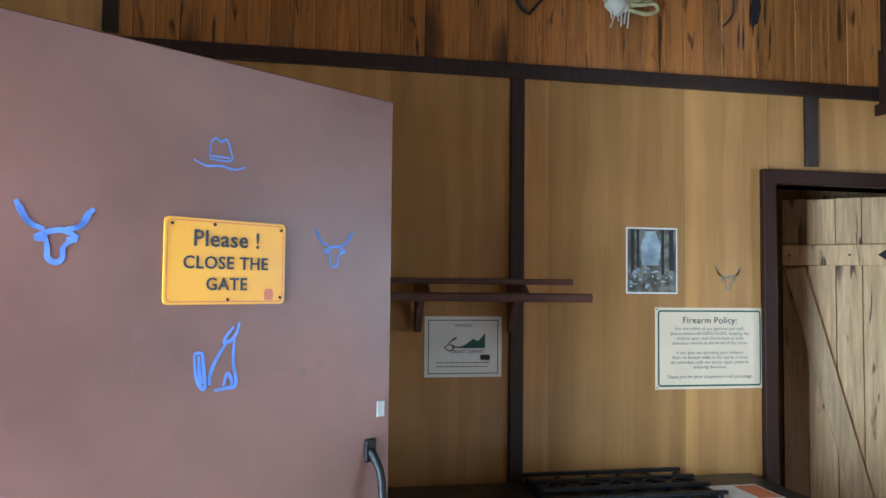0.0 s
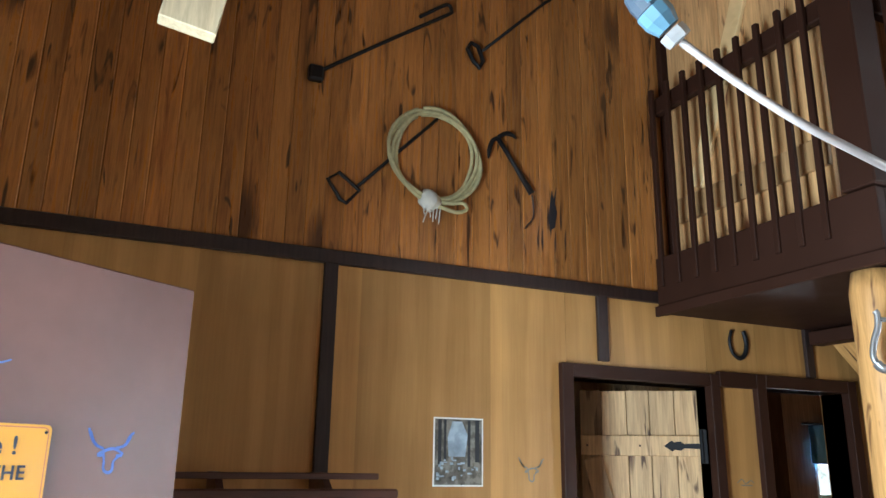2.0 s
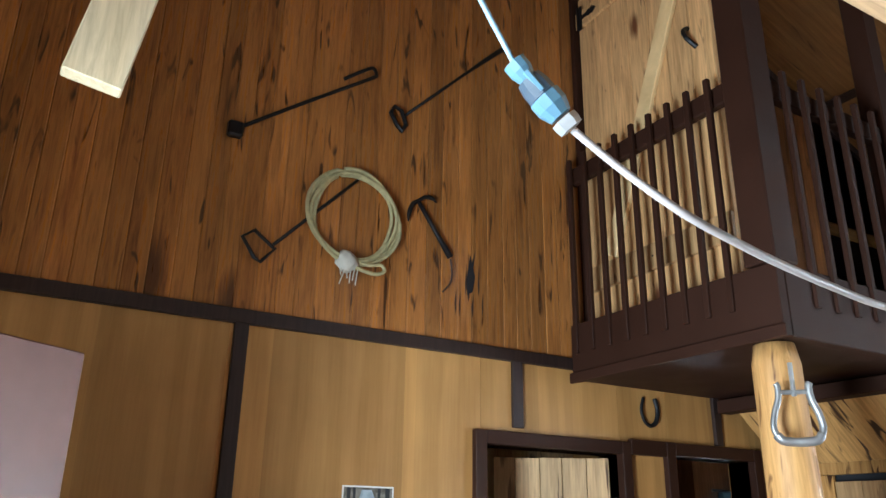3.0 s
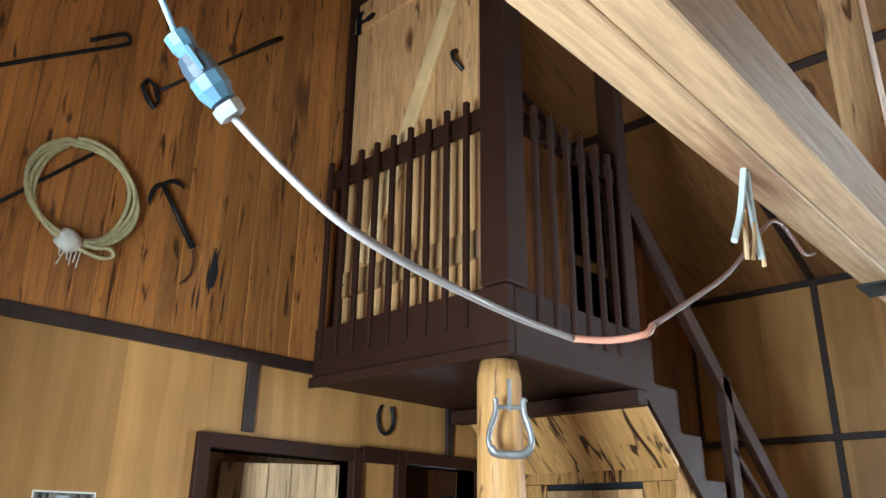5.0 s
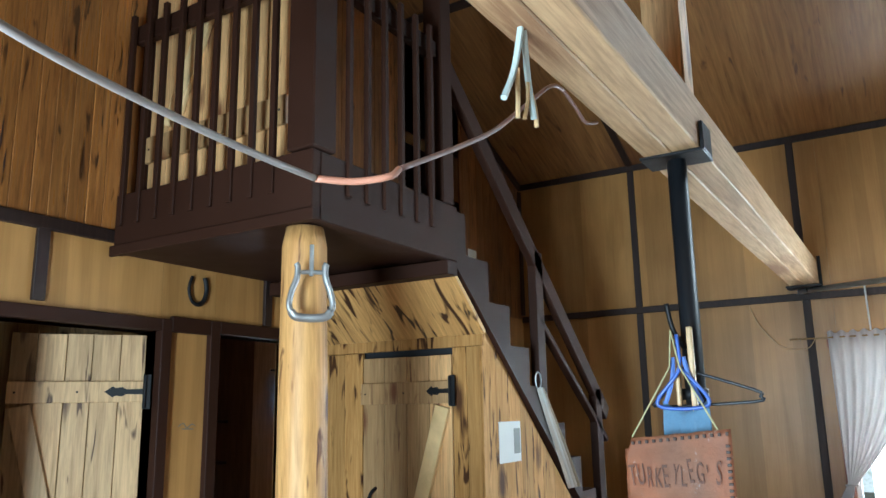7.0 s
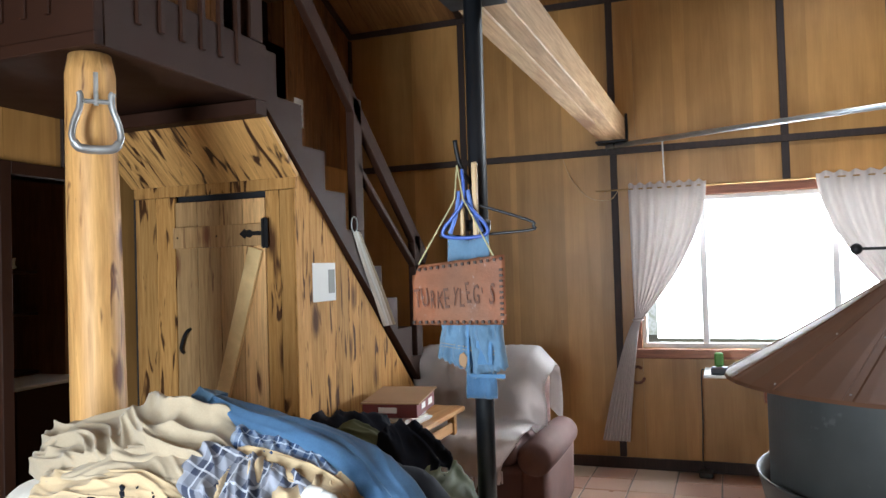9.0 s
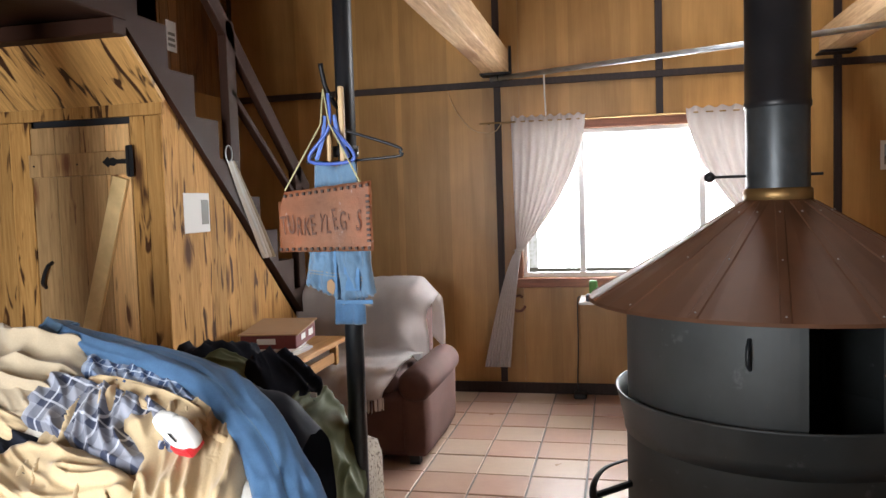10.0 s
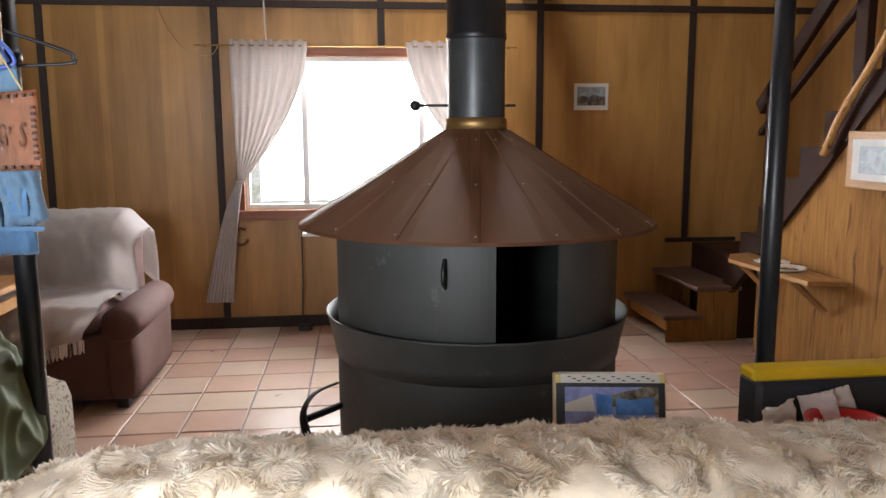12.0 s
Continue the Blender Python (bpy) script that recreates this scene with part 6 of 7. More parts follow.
for y in (1.35, 0.95):
    part("bracket", boxed(7.50, 7.679, y, y + 0.03, 0.56, 0.761, bevel=0.003), REDWOOD, sh)
dr = thing("cordless_drill", (7.32, 1.68, 0.783), "green and black cordless drill standing on its battery", "drill")
part("battery", boxed(7.28, 7.36, 1.60, 1.725, 0.783, 0.835, bevel=0.01), GREY_PLASTIC, dr)
part("grip", boxed(7.30, 7.34, 1.64, 1.70, 0.836, 0.935, bevel=0.012), DRILL_GREEN, dr)
part("motor", lathe([(0.0, 0.0), (0.030, 0.0), (0.034, 0.02), (0.034, 0.12), (0.028, 0.13), (0.0, 0.13)], 16), DRILL_GREEN, dr).matrix_basis = Matrix.Translation((0, 0, 0.18)) @ Matrix.Rotation(radians(90), 4, "X") @ Matrix.Translation((0, 0, -0.05))
part("chuck", lathe([(0.0, 0.0), (0.022, 0.0), (0.020, 0.05), (0.006, 0.055), (0.005, 0.09), (0.0, 0.09)], 12), BLACK_IRON, dr).matrix_basis = Matrix.Translation((0, 0, 0.18)) @ Matrix.Rotation(radians(90), 4, "X") @ Matrix.Translation((0, 0, 0.081))
cb = thing("charger_cord", (7.6, 1.8, 0), "thin black cord running from the shelf to a floor charger", "cord")
part("cord", tube(smooth_line([(7.62, 1.776, 0.77), (7.62, 1.80, 0.74), (7.60, 1.80, 0.40), (7.61, 1.81, 0.12), (7.58, 1.79, 0.05)], 5), 0.005, 6), BLACK_PIPE, cb)
part("charger", boxed(7.53, 7.63, 1.74, 1.84, 0.0, 0.045, bevel=0.01), BLACK_PIPE, cb)


# ---- armchair and side table ----
def soft_box(x0, x1, y0, y1, z0, z1, r=0.05, wob=0.008, seed=0, cuts=6):
    """An upholstered block: rounded, slightly uneven."""
    bm = bmesh.new()
    box(bm, x0, x1, y0, y1, z0, z1)
    bmesh.ops.subdivide_edges(bm, edges=bm.edges[:], cuts=cuts, use_grid_fill=True)
    c = Vector(((x0 + x1) / 2, (y0 + y1) / 2, (z0 + z1) / 2))
    h = Vector(((x1 - x0) / 2, (y1 - y0) / 2, (z1 - z0) / 2))
    for v in bm.verts:
        p = v.co - c
        q = Vector([max(-h[k] + r, min(h[k] - r, p[k])) if h[k] > r else 0 for k in range(3)])
        d = p - q
        if d.length > 1e-6:
            p = q + d.normalized() * min(r, d.length * 1.0 if d.length < r else r)
        v.co = c + p + Vector([wob * noise.noise(p * 6 + Vector((seed, k * 7, 0))) for k in range(3)])
    return bm


def armchair():
    ob = thing("armchair", (6.35, 3.0, 0), "mauve-brown upholstered armchair with rolled arms", "armchair")
    part("base", soft_box(5.96, 6.85, 2.50, 3.52, 0.04, 0.42, 0.03), MAUVE, ob, smooth=True)
    part("seat_cushion", soft_box(5.95, 6.55, 2.66, 3.36, 0.40, 0.55, 0.06), MAUVE, ob, smooth=True)
    part("backrest", soft_box(6.48, 6.86, 2.62, 3.40, 0.40, 0.985, 0.10), MAUVE, ob, smooth=True)
    for y in (2.545, 3.475):
        arm = part("arm", soft_box(5.93, 6.80, y - 0.075, y + 0.075, 0.05, 0.46, 0.03, seed=y), MAUVE, ob, smooth=True)
        bm = bmesh.new()
        prof = [(5.885, 0.02), (5.90, 0.075), (5.93, 0.098), (6.2, 0.10), (6.72, 0.095), (6.78, 0.06), (6.79, 0.01)]
        rings = []
        for x, rr in prof:
            rings.append([bm.verts.new((x, y - 0.012 + rr * 1.05 * math.cos(6.2832 * k / 20), 0.478 + rr * math.sin(6.2832 * k / 20))) for k in range(20)])
        for a, b in zip(rings, rings[1:]):
            for k in range(20):
                bm.faces.new((a[k], a[(k + 1) % 20], b[(k + 1) % 20], b[k]))
        bm.faces.new(rings[0])
        bm.faces.new(rings[-1])
        bmesh.ops.recalc_face_normals(bm, faces=bm.faces[:])
        part("roll", bm, MAUVE, arm, smooth=True)
    for x, y in ((6.0, 2.56), (6.0, 3.45), (6.75, 2.56), (6.75, 3.45)):
        part("foot", boxed(x - 0.03, x + 0.03, y - 0.03, y + 0.03, 0.0, 0.055), BLACK_PIPE, ob)
    th = thing("throw_blanket", (6.3, 3.0, 0.5), "cream cotton throw with a fringe draped over the armchair", "blanket")
    bm = bmesh.new()
    nu, nv = 44, 60
    path = [(6.90, 0.62), (6.90, 0.90), (6.83, 1.005), (6.68, 1.025), (6.52, 1.0), (6.44, 0.93), (6.435, 0.78), (6.43, 0.62), (6.38, 0.585), (6.20, 0.585), (6.0, 0.58), (5.905, 0.555), (5.875, 0.46), (5.865, 0.38)]
    sm = smooth_line([(a, 0, b) for a, b in path], 5)
    n = len(sm)
    rows = []
    for j in range(n):
        p = sm[j]
        t = j / (n - 1)
        row = []
        for i in range(nu + 1):
            u = i / nu
            y0 = 2.575 + 0.03 * noise.noise(Vector((t * 9, 0, 2))) + (0.05 if t > 0.66 else 0) + 0.09 * max(0, (t - 0.84) / 0.16)
            y1 = 3.47
            y = y0 + (y1 - y0) * u
            z = p.z
            x = p.x
            if t > 0.80:
                z = p.z - (0.20 * u - 0.03) * (t - 0.80) / 0.20
            if u < 0.12 and t < 0.62:
                z -= (0.12 - u) * 1.1
                x += (0.12 - u) * 0.3
            k = 0.018 * noise.noise(Vector((u * 7, t * 13, 1))) + 0.008 * noise.noise(Vector((u * 22, t * 30, 3)))
            row.append(bm.verts.new((x - abs(k) * 1.0 - 0.004, y, z + abs(k) * 0.8 + 0.006)))
        rows.append(row)
    for j in range(n - 1):
        for i in range(nu):
            bm.faces.new((rows[j][i], rows[j][i + 1], rows[j + 1][i + 1], rows[j + 1][i]))
    ends = [v.co.copy() for v in rows[-1]]
    bmesh.ops.solidify(bm, geom=bm.faces[:], thickness=0.004)
    part("cover", bm, THROW, th, smooth=True)
    part("cover", soft_box(5.89, 6.62, 3.36, 3.62, 0.28, 0.66, 0.10, 0.025, 7, 9), THROW, th, "throw hanging over the far arm", smooth=True)
    fr = bmesh.new()
    r = random.Random(6)
    for c in ends:
        for q in range(3):
            y = c.y + r.uniform(-0.01, 0.01)
            box(fr, c.x - 0.008, c.x - 0.004, y - 0.003, y + 0.003, c.z - r.uniform(0.05, 0.075), c.z + 0.004)
    part("fringe", fr, THROW, th, "cream tassel fringe")
    for o in (ob, th):
        o.location.y += 0.12


armchair()


def side_table():
    ob = thing("side_table", (5.75, 3.33, 0), "amber wooden side table beside the armchair", "table")
    part("top", boxed(5.25, 6.05, 3.10, 3.535, 0.715, 0.745, bevel=0.006), SHELF_WOOD, ob)
    for x in (5.32, 5.98):
        for y in (3.16, 3.48):
            part("leg", boxed(x - 0.022, x + 0.022, y - 0.022, y + 0.022, 0.0, 0.714, bevel=0.003), SHELF_WOOD, ob)
    part("brace", boxed(5.34, 5.96, 3.15, 3.17, 0.60, 0.66, bevel=0.003), SHELF_WOOD, ob)
    bx = thing("game_box", (5.55, 3.3, 0.79), "dark red cardboard box with an open brown lid", "box")
    m = pose(5.58, 3.32, 0.792, 0, 0, 8)
    part("tray", boxed(-0.20, 0.20, -0.15, 0.15, 0.0, 0.085, bevel=0.003, m=m), BOX_RED, bx)
    part("lid", boxed(-0.23, 0.20, -0.17, 0.15, 0.089, 0.095, m=m @ Matrix.Rotation(radians(-3), 4, "Y")), CARD, bx, "open brown cardboard flap")
    part("print", boxed(-0.10, -0.02, -0.1520, -0.1505, 0.03, 0.06, m=m), PAPER, bx)
    part("print", boxed(0.05, 0.14, -0.1520, -0.1505, 0.025, 0.06, m=m), PAPER, bx)
    part("print", boxed(-0.2020, -0.2005, -0.04, 0.06, 0.025, 0.055, m=m), PAPER, bx)
    r = random.Random(3)
    z = 0.746
    for k in range(4):
        h = 0.011
        mg = thing("magazine", (5.6, 3.3, z), "worn magazine in a stack on the side table", "magazine", "stack of magazines")
        part("page_block", boxed(-0.14, 0.14, -0.105, 0.105, 0, h, m=pose(5.50 + r.uniform(-0.02, 0.02), 3.27 + r.uniform(-0.02, 0.02), z, 0, 0, r.uniform(-14, 14))), PAPER if k % 2 else LINEN, mg)
        z += h + 0.0005


side_table()

ot = thing("ottoman", (4.6, 2.65, 0), "speckled cream and brown upholstered ottoman", "ottoman")
part("cushion", soft_box(4.23, 4.64, 2.42, 3.05, 0.08, 0.62, 0.09, 0.02, 4), SPECK, ot, smooth=True)
for x, y in ((4.31, 2.52), (4.56, 2.52), (4.31, 2.97), (4.56, 2.97)):
    part("foot", boxed(x - 0.03, x + 0.03, y - 0.03, y + 0.03, 0, 0.10), BLACK_PIPE, ot)


# ---- sofa, clothes and fleece ----
def sofa():
    ob = thing("sofa", (3.5, 1.4, 0), "pale linen sofa heaped with clothes and a fleece", "sofa")
    part("base", soft_box(3.10, 4.02, -0.55, 3.25, 0.06, 0.30, 0.03), LINEN, ob, smooth=True)
    for y0, y1 in ((-0.35, 0.80), (0.81, 1.95), (1.96, 3.05)):
        part("seat_cushion", soft_box(3.30, 4.04, y0, y1, 0.29, 0.44, 0.05, 0.01, y0), LINEN, ob, smooth=True)
    part("backrest", soft_box(3.04, 3.32, -0.50, 3.20, 0.10, 0.80, 0.08, 0.012, 2), LINEN, ob, smooth=True)
    for y in (-0.47, 3.17):
        part("arm", soft_box(3.08, 4.0, y - 0.10, y + 0.10, 0.08, 0.60, 0.07, 0.01, y), LINEN, ob, smooth=True)
    return ob


sofa()


def heap_form(profile, heights):
    """A heap's rounded form: a cross profile whose height follows y. Gives the point and outward normal at (y, s)."""
    prof = smooth_line([(x, 0, z) for x, z in profile], 8)

    def point(y, s):
        i = min(max(s, 0.0), 1.0) * (len(prof) - 1)
        k = min(int(i), len(prof) - 2)
        p = prof[k].lerp(prof[k + 1], i - k)
        f = heights[-1][1]
        if y <= heights[0][0]:
            f = heights[0][1]
        else:
            for (ya, fa), (yb, fb) in zip(heights, heights[1:]):
                if ya <= y <= yb:
                    t = (y - ya) / (yb - ya)
                    f = fa + (fb - fa) * t
        return Vector((p.x, y, 0.30 + (p.z - 0.30) * (f - 0.30) / 0.70))

    def normal(y, s):
        n = (point(y + 0.03, s) - point(y - 0.03, s)).cross(point(y, s + 0.03) - point(y, s - 0.03)).normalized()
        return n if n.z > 0 else -n
    return point, normal


def folds(a, b, seed, turn, amp):
    """Height of the folds of a cloth at a, b metres: long creased ridges that wander and run together."""
    c, s = math.cos(turn), math.sin(turn)
    bend = 0.10 * noise.noise(Vector((a * 3.2, b * 3.2, seed * 1.7)))
    u, v = a * c + b * s, -a * s + b * c + bend
    n1 = noise.noise(Vector((u * 3.6, v * 15.0, seed)))
    n2 = noise.noise(Vector((u * 6.0 + 5, v * 30.0, seed + 4)))
    n0 = noise.noise(Vector((a * 4.0, b * 4.0, seed + 9)))
    n3 = noise.noise(Vector((u * 18, v * 34, seed + 2)))
    r1 = max(0.0, 1 - 2.3 * abs(n1)) ** 1.5
    r2 = max(0.0, 1 - 2.2 * abs(n2)) ** 1.5
    return amp * (0.75 * r1 + 0.50 * r2 * (0.6 + r1) + 0.40 * n0 + 0.06 * n3)


ALONG = 1.3


def cloth_sheet(form, centre, half, angle, layer, seed, turn=0.3, amp=0.03, wob=0.14, nu=70, nv=50, power=4.0):
    """A sheet of cloth lying on a heap, with an uneven hem that turns down on what is under it."""
    point, normal = form
    bm = bmesh.new()
    uv = bm.loops.layers.uv.new("weave")
    ca, sa = math.cos(radians(angle)), math.sin(radians(angle))
    rows, flat = [], {}
    for j in range(nv + 1):
        row = []
        for i in range(nu + 1):
            p, q = 2 * i / nu - 1, 2 * j / nv - 1
            e = max(abs(p), abs(q))
            rr = (abs(p) ** power + abs(q) ** power) ** (1 / power)
            k = e / rr if rr > 1e-6 else 1
            th = math.atan2(q, p)
            k *= 1 + wob * e * (noise.noise(Vector((math.cos(th) * 1.6, math.sin(th) * 1.6, seed * 2.3))) + 0.4 * noise.noise(Vector((math.cos(th) * 5, math.sin(th) * 5, seed))))
            a, b = half[0] * p * k, half[1] * q * k
            y, s = centre[0] + a * ca - b * sa, centre[1] + (a * sa + b * ca) / ALONG
            lift = layer + folds(a, b, seed, turn, amp)
            if e > 0.74:
                d = (e - 0.74) / 0.26
                lift += 0.008 * math.sin(3.14159 * d) - (lift + 0.012) * d * d
            w = bm.verts.new(point(y, s) + normal(y, s) * lift)
            flat[w] = (a, b)
            row.append(w)
        rows.append(row)
    for j in range(nv):
        for i in range(nu):
            f = bm.faces.new((rows[j][i], rows[j][i + 1], rows[j + 1][i + 1], rows[j + 1][i]))
            for lp in f.loops:
                lp[uv].uv = flat[lp.vert]
    bm.normal_update()
    mid = rows[nv // 2][nu // 2]
    if mid.normal.dot(normal(*centre)) < 0:
        bmesh.ops.reverse_faces(bm, faces=bm.faces[:])
    return bm


def garment(form, name, label, category, mat, *args, **more):
    ob = thing(name, (0, 0, 0), label, category, "heap of clothes")
    part("cloth", cloth_sheet(form, *args, **more), mat, ob, smooth=True)
    return ob


def cloth_band(form, line, w0, w1, layer, seed, t0=0.0, t1=1.0, q0=-1.0, q1=1.0, amp=0.009, nl=70, nw=26, rim=0.10):
    """A trouser leg laid along a line on the heap; t and q bound a strip of it, such as a seam or a hem."""
    point, normal = form
    pts = smooth_line([(y, s * ALONG, 0) for y, s in line], 10)
    bm = bmesh.new()
    rows = []
    for j in range(nl + 1):
        t = t0 + (t1 - t0) * j / nl
        k = min(int(t * (len(pts) - 1)), len(pts) - 2)
        c = pts[k].lerp(pts[k + 1], t * (len(pts) - 1) - k)
        d = (pts[min(k + 2, len(pts) - 1)] - pts[max(k - 1, 0)]).normalized()
        row = []
        for i in range(nw + 1):
            q = q0 + (q1 - q0) * i / nw
            w = (w0 + (w1 - w0) * t) / 2
            y, s = c.x - d.y * w * q, (c.y + d.x * w * q) / ALONG
            crease = 0.008 * max(0.0, 1 - abs(q - 0.25 - 0.3 * math.sin(3 * t)) * 3)
            e = max(abs(q), abs(2 * t - 1) ** 8)
            lift = layer + crease + folds(t * 1.1, q * w, seed, 0.12, amp) + 0.010 * (1 - q * q)
            if e > 1 - rim:
                lift -= 0.03 * ((e - 1 + rim) / rim) ** 2
            row.append(bm.verts.new(point(y, s) + normal(y, s) * lift))
        rows.append(row)
    for j in range(nl):
        for i in range(nw):
            bm.faces.new((rows[j][i], rows[j][i + 1], rows[j + 1][i + 1], rows[j + 1][i]))
    bmesh.ops.solidify(bm, geom=bm.faces[:], thickness=0.003)
    bmesh.ops.recalc_face_normals(bm, faces=bm.faces[:])
    return bm


SOFA_HEAP = heap_form([(2.89, 0.30), (2.90, 0.52), (2.97, 0.70), (3.09, 0.85), (3.22, 0.98), (3.35, 1.09), (3.48, 1.17), (3.60, 1.10), (3.66, 0.70)],
                      [(1.9, 0.45), (2.0, 0.62), (2.1, 0.73), (2.2, 0.81), (2.35, 0.895), (2.55, 0.95), (2.8, 0.99), (3.0, 1.025), (3.2, 1.01), (3.4, 0.97)])
G = garment
G(SOFA_HEAP, "sofa_throw", "pale grey cotton throw under the heap of clothes", "throw", LINEN, (2.85, 0.30), (0.66, 0.38), 0, 0.0, 30, 1.2, 0.008, 0.04, 60, 50, 10)
G(SOFA_HEAP, "dark_jacket", "black fleece jacket at the back of the heap", "jacket", NAVY, (2.86, 0.80), (0.60, 0.25), 0, -0.004, 31, 1.2, 0.008, 0.04, 60, 50, 10)
G(SOFA_HEAP, "dark_jacket", "black knit jacket under the trousers", "jacket", NAVY, (3.08, 0.46), (0.32, 0.10), 0, 0.014, 6, 0.5, 0.022)
G(SOFA_HEAP, "crumpled_trousers", "rumpled tan canvas trousers hanging over the sofa back", "trousers", TAN, (2.60, 0.44), (0.26, 0.30), 5, 0.014, 3, 1.15, 0.036, 0.08, 120, 130)
G(SOFA_HEAP, "crumpled_trousers", "grey-brown trousers folded under the khaki ones", "trousers", KHAKI, (3.12, 0.575), (0.27, 0.055), 0, 0.020, 21, 0.1, 0.016)
G(SOFA_HEAP, "crumpled_trousers", "crumpled tan canvas trousers on the sofa back", "trousers", TAN, (3.13, 0.53), (0.27, 0.042), 3, 0.028, 2, 0.05, 0.018)
G(SOFA_HEAP, "flannel_shirt", "blue and white plaid shirt crumpled on the heap", "shirt", PLAID_BLUE, (2.67, 0.695), (0.19, 0.060), 3, 0.012, 5, 0.4, 0.018)
G(SOFA_HEAP, "crumpled_trousers", "crumpled khaki trousers on top of the heap", "trousers", KHAKI, (3.17, 0.665), (0.34, 0.125), 0, 0.014, 1, 0.35, 0.036, 0.12, 160, 110)
G(SOFA_HEAP, "crumpled_trousers", "tan canvas trouser leg across the heap", "trousers", TAN, (2.63, 0.635), (0.18, 0.040), 6, 0.026, 14, 0.05, 0.014)
G(SOFA_HEAP, "crumpled_trousers", "bunched tan canvas trousers beside the jeans", "trousers", TAN, (2.455, 0.645), (0.085, 0.060), 20, 0.022, 13, 0.9, 0.014, 0.05, 60, 50, 3.0)
G(SOFA_HEAP, "flannel_shirt", "dark blue plaid flannel shirt crumpled on the heap", "shirt", PLAID, (2.71, 0.575), (0.21, 0.095), 10, 0.030, 4, 0.7, 0.028, 0.2, 100, 70)
G(SOFA_HEAP, "crumpled_trousers", "tan canvas trousers folded in front of the plaid shirt", "trousers", TAN, (2.73, 0.435), (0.20, 0.10), 4, 0.030, 8, 0.15, 0.042, 0.16, 90, 60)
LEG = [(3.01, 0.755), (2.84, 0.740), (2.66, 0.732), (2.50, 0.712), (2.38, 0.665), (2.29, 0.610), (2.22, 0.55), (2.19, 0.51)]
jn = thing("blue_jeans", (0, 0, 0), "faded blue jeans laid across the heap of clothes", "jeans", "heap of clothes")
part("leg", cloth_band(SOFA_HEAP, LEG, 0.060, 0.20, 0.034, 7), JEANS, jn, smooth=True)
part("hem", cloth_band(SOFA_HEAP, LEG, 0.060, 0.204, 0.037, 7, 0.965, 0.985, nl=4, rim=0.02), DENIM, jn, "paler worn hem", smooth=True)
part("seam", cloth_band(SOFA_HEAP, LEG, 0.060, 0.20, 0.036, 7, 0.04, 0.965, 0.18, 0.215, nw=2, rim=0.02), DENIM, jn, "paler stitched side seam", smooth=True)
part("waistband", cloth_band(SOFA_HEAP, LEG, 0.080, 0.20, 0.038, 7, 0.015, 0.06, nl=6, rim=0.02), DENIM, jn, "paler waistband", smooth=True)
OTTOMAN_HEAP = heap_form([(3.74, 0.30), (3.75, 0.56), (3.84, 0.80), (3.98, 0.95), (4.13, 1.0), (4.29, 0.95), (4.40, 0.75), (4.44, 0.50), (4.45, 0.32)],
                         [(2.40, 0.50), (2.46, 0.76), (2.53, 0.85), (2.60, 0.92), (2.82, 1.04), (3.0, 1.02), (3.2, 0.95)])
G(OTTOMAN_HEAP, "dark_jacket", "black and navy jacket heaped beside the ottoman", "jacket", NAVY, (2.83, 0.5), (0.37, 0.60), 0, 0.0, 8, 0.8, 0.035, 0.02, 60, 80, 10)
G(OTTOMAN_HEAP, "olive_jacket", "olive green cotton jacket beside the steel pole", "jacket", OLIVE, (2.495, 0.36), (0.105, 0.30), 0, 0.044, 9, 1.3, 0.030, 0.06, 60, 90, 6.0)
G(OTTOMAN_HEAP, "olive_jacket", "olive green cloth on the heap", "jacket", OLIVE, (2.76, 0.40), (0.10, 0.07), -12, 0.030, 19, 0.3, 0.02)
cap = G(OTTOMAN_HEAP, "knit_cap", "black knit cap on the heap of jackets", "cap", NAVY, (2.64, 0.47), (0.10, 0.13), 10, 0.045, 10, 0.6, 0.030)
c = OTTOMAN_HEAP[0](2.545, 0.45) + OTTOMAN_HEAP[1](2.545, 0.45) * 0.075
part("tag", boxed(c.x - 0.003, c.x + 0.003, c.y - 0.012, c.y + 0.012, c.z - 0.008, c.z + 0.008, bevel=0.002), PAPER, cap, "small white tag")
c = SOFA_HEAP[0](2.50, 0.56) + SOFA_HEAP[1](2.50, 0.56) * 0.088
ms = pose(c.x, c.y, c.z, 0, -38, -22)
sock = thing("white_sock", c, "folded white sock with a red paper band", "sock", "heap of clothes")
part("cuff", soft_box(-0.022, 0.022, -0.042, 0.020, -0.05, 0.065, 0.018, 0.006, 3, 4), PAPER, sock, smooth=True)
part("foot", soft_box(-0.020, 0.018, -0.075, -0.030, -0.028, 0.060, 0.016, 0.005, 5, 4), PAPER, sock, smooth=True)
part("band", soft_box(-0.026, 0.024, -0.040, 0.024, -0.060, -0.026, 0.008, 0.002, 4, 3), RED, sock, "red paper band")
part("mark", boxed(-0.0245, -0.0225, -0.036, -0.030, 0.005, 0.035, bevel=0.0005), INK_AND_SHADE, sock, "small black leaping mark")
for o in sock.children:
    o.data.transform(Matrix.Translation(-c) @ ms @ Matrix.Translation(c))


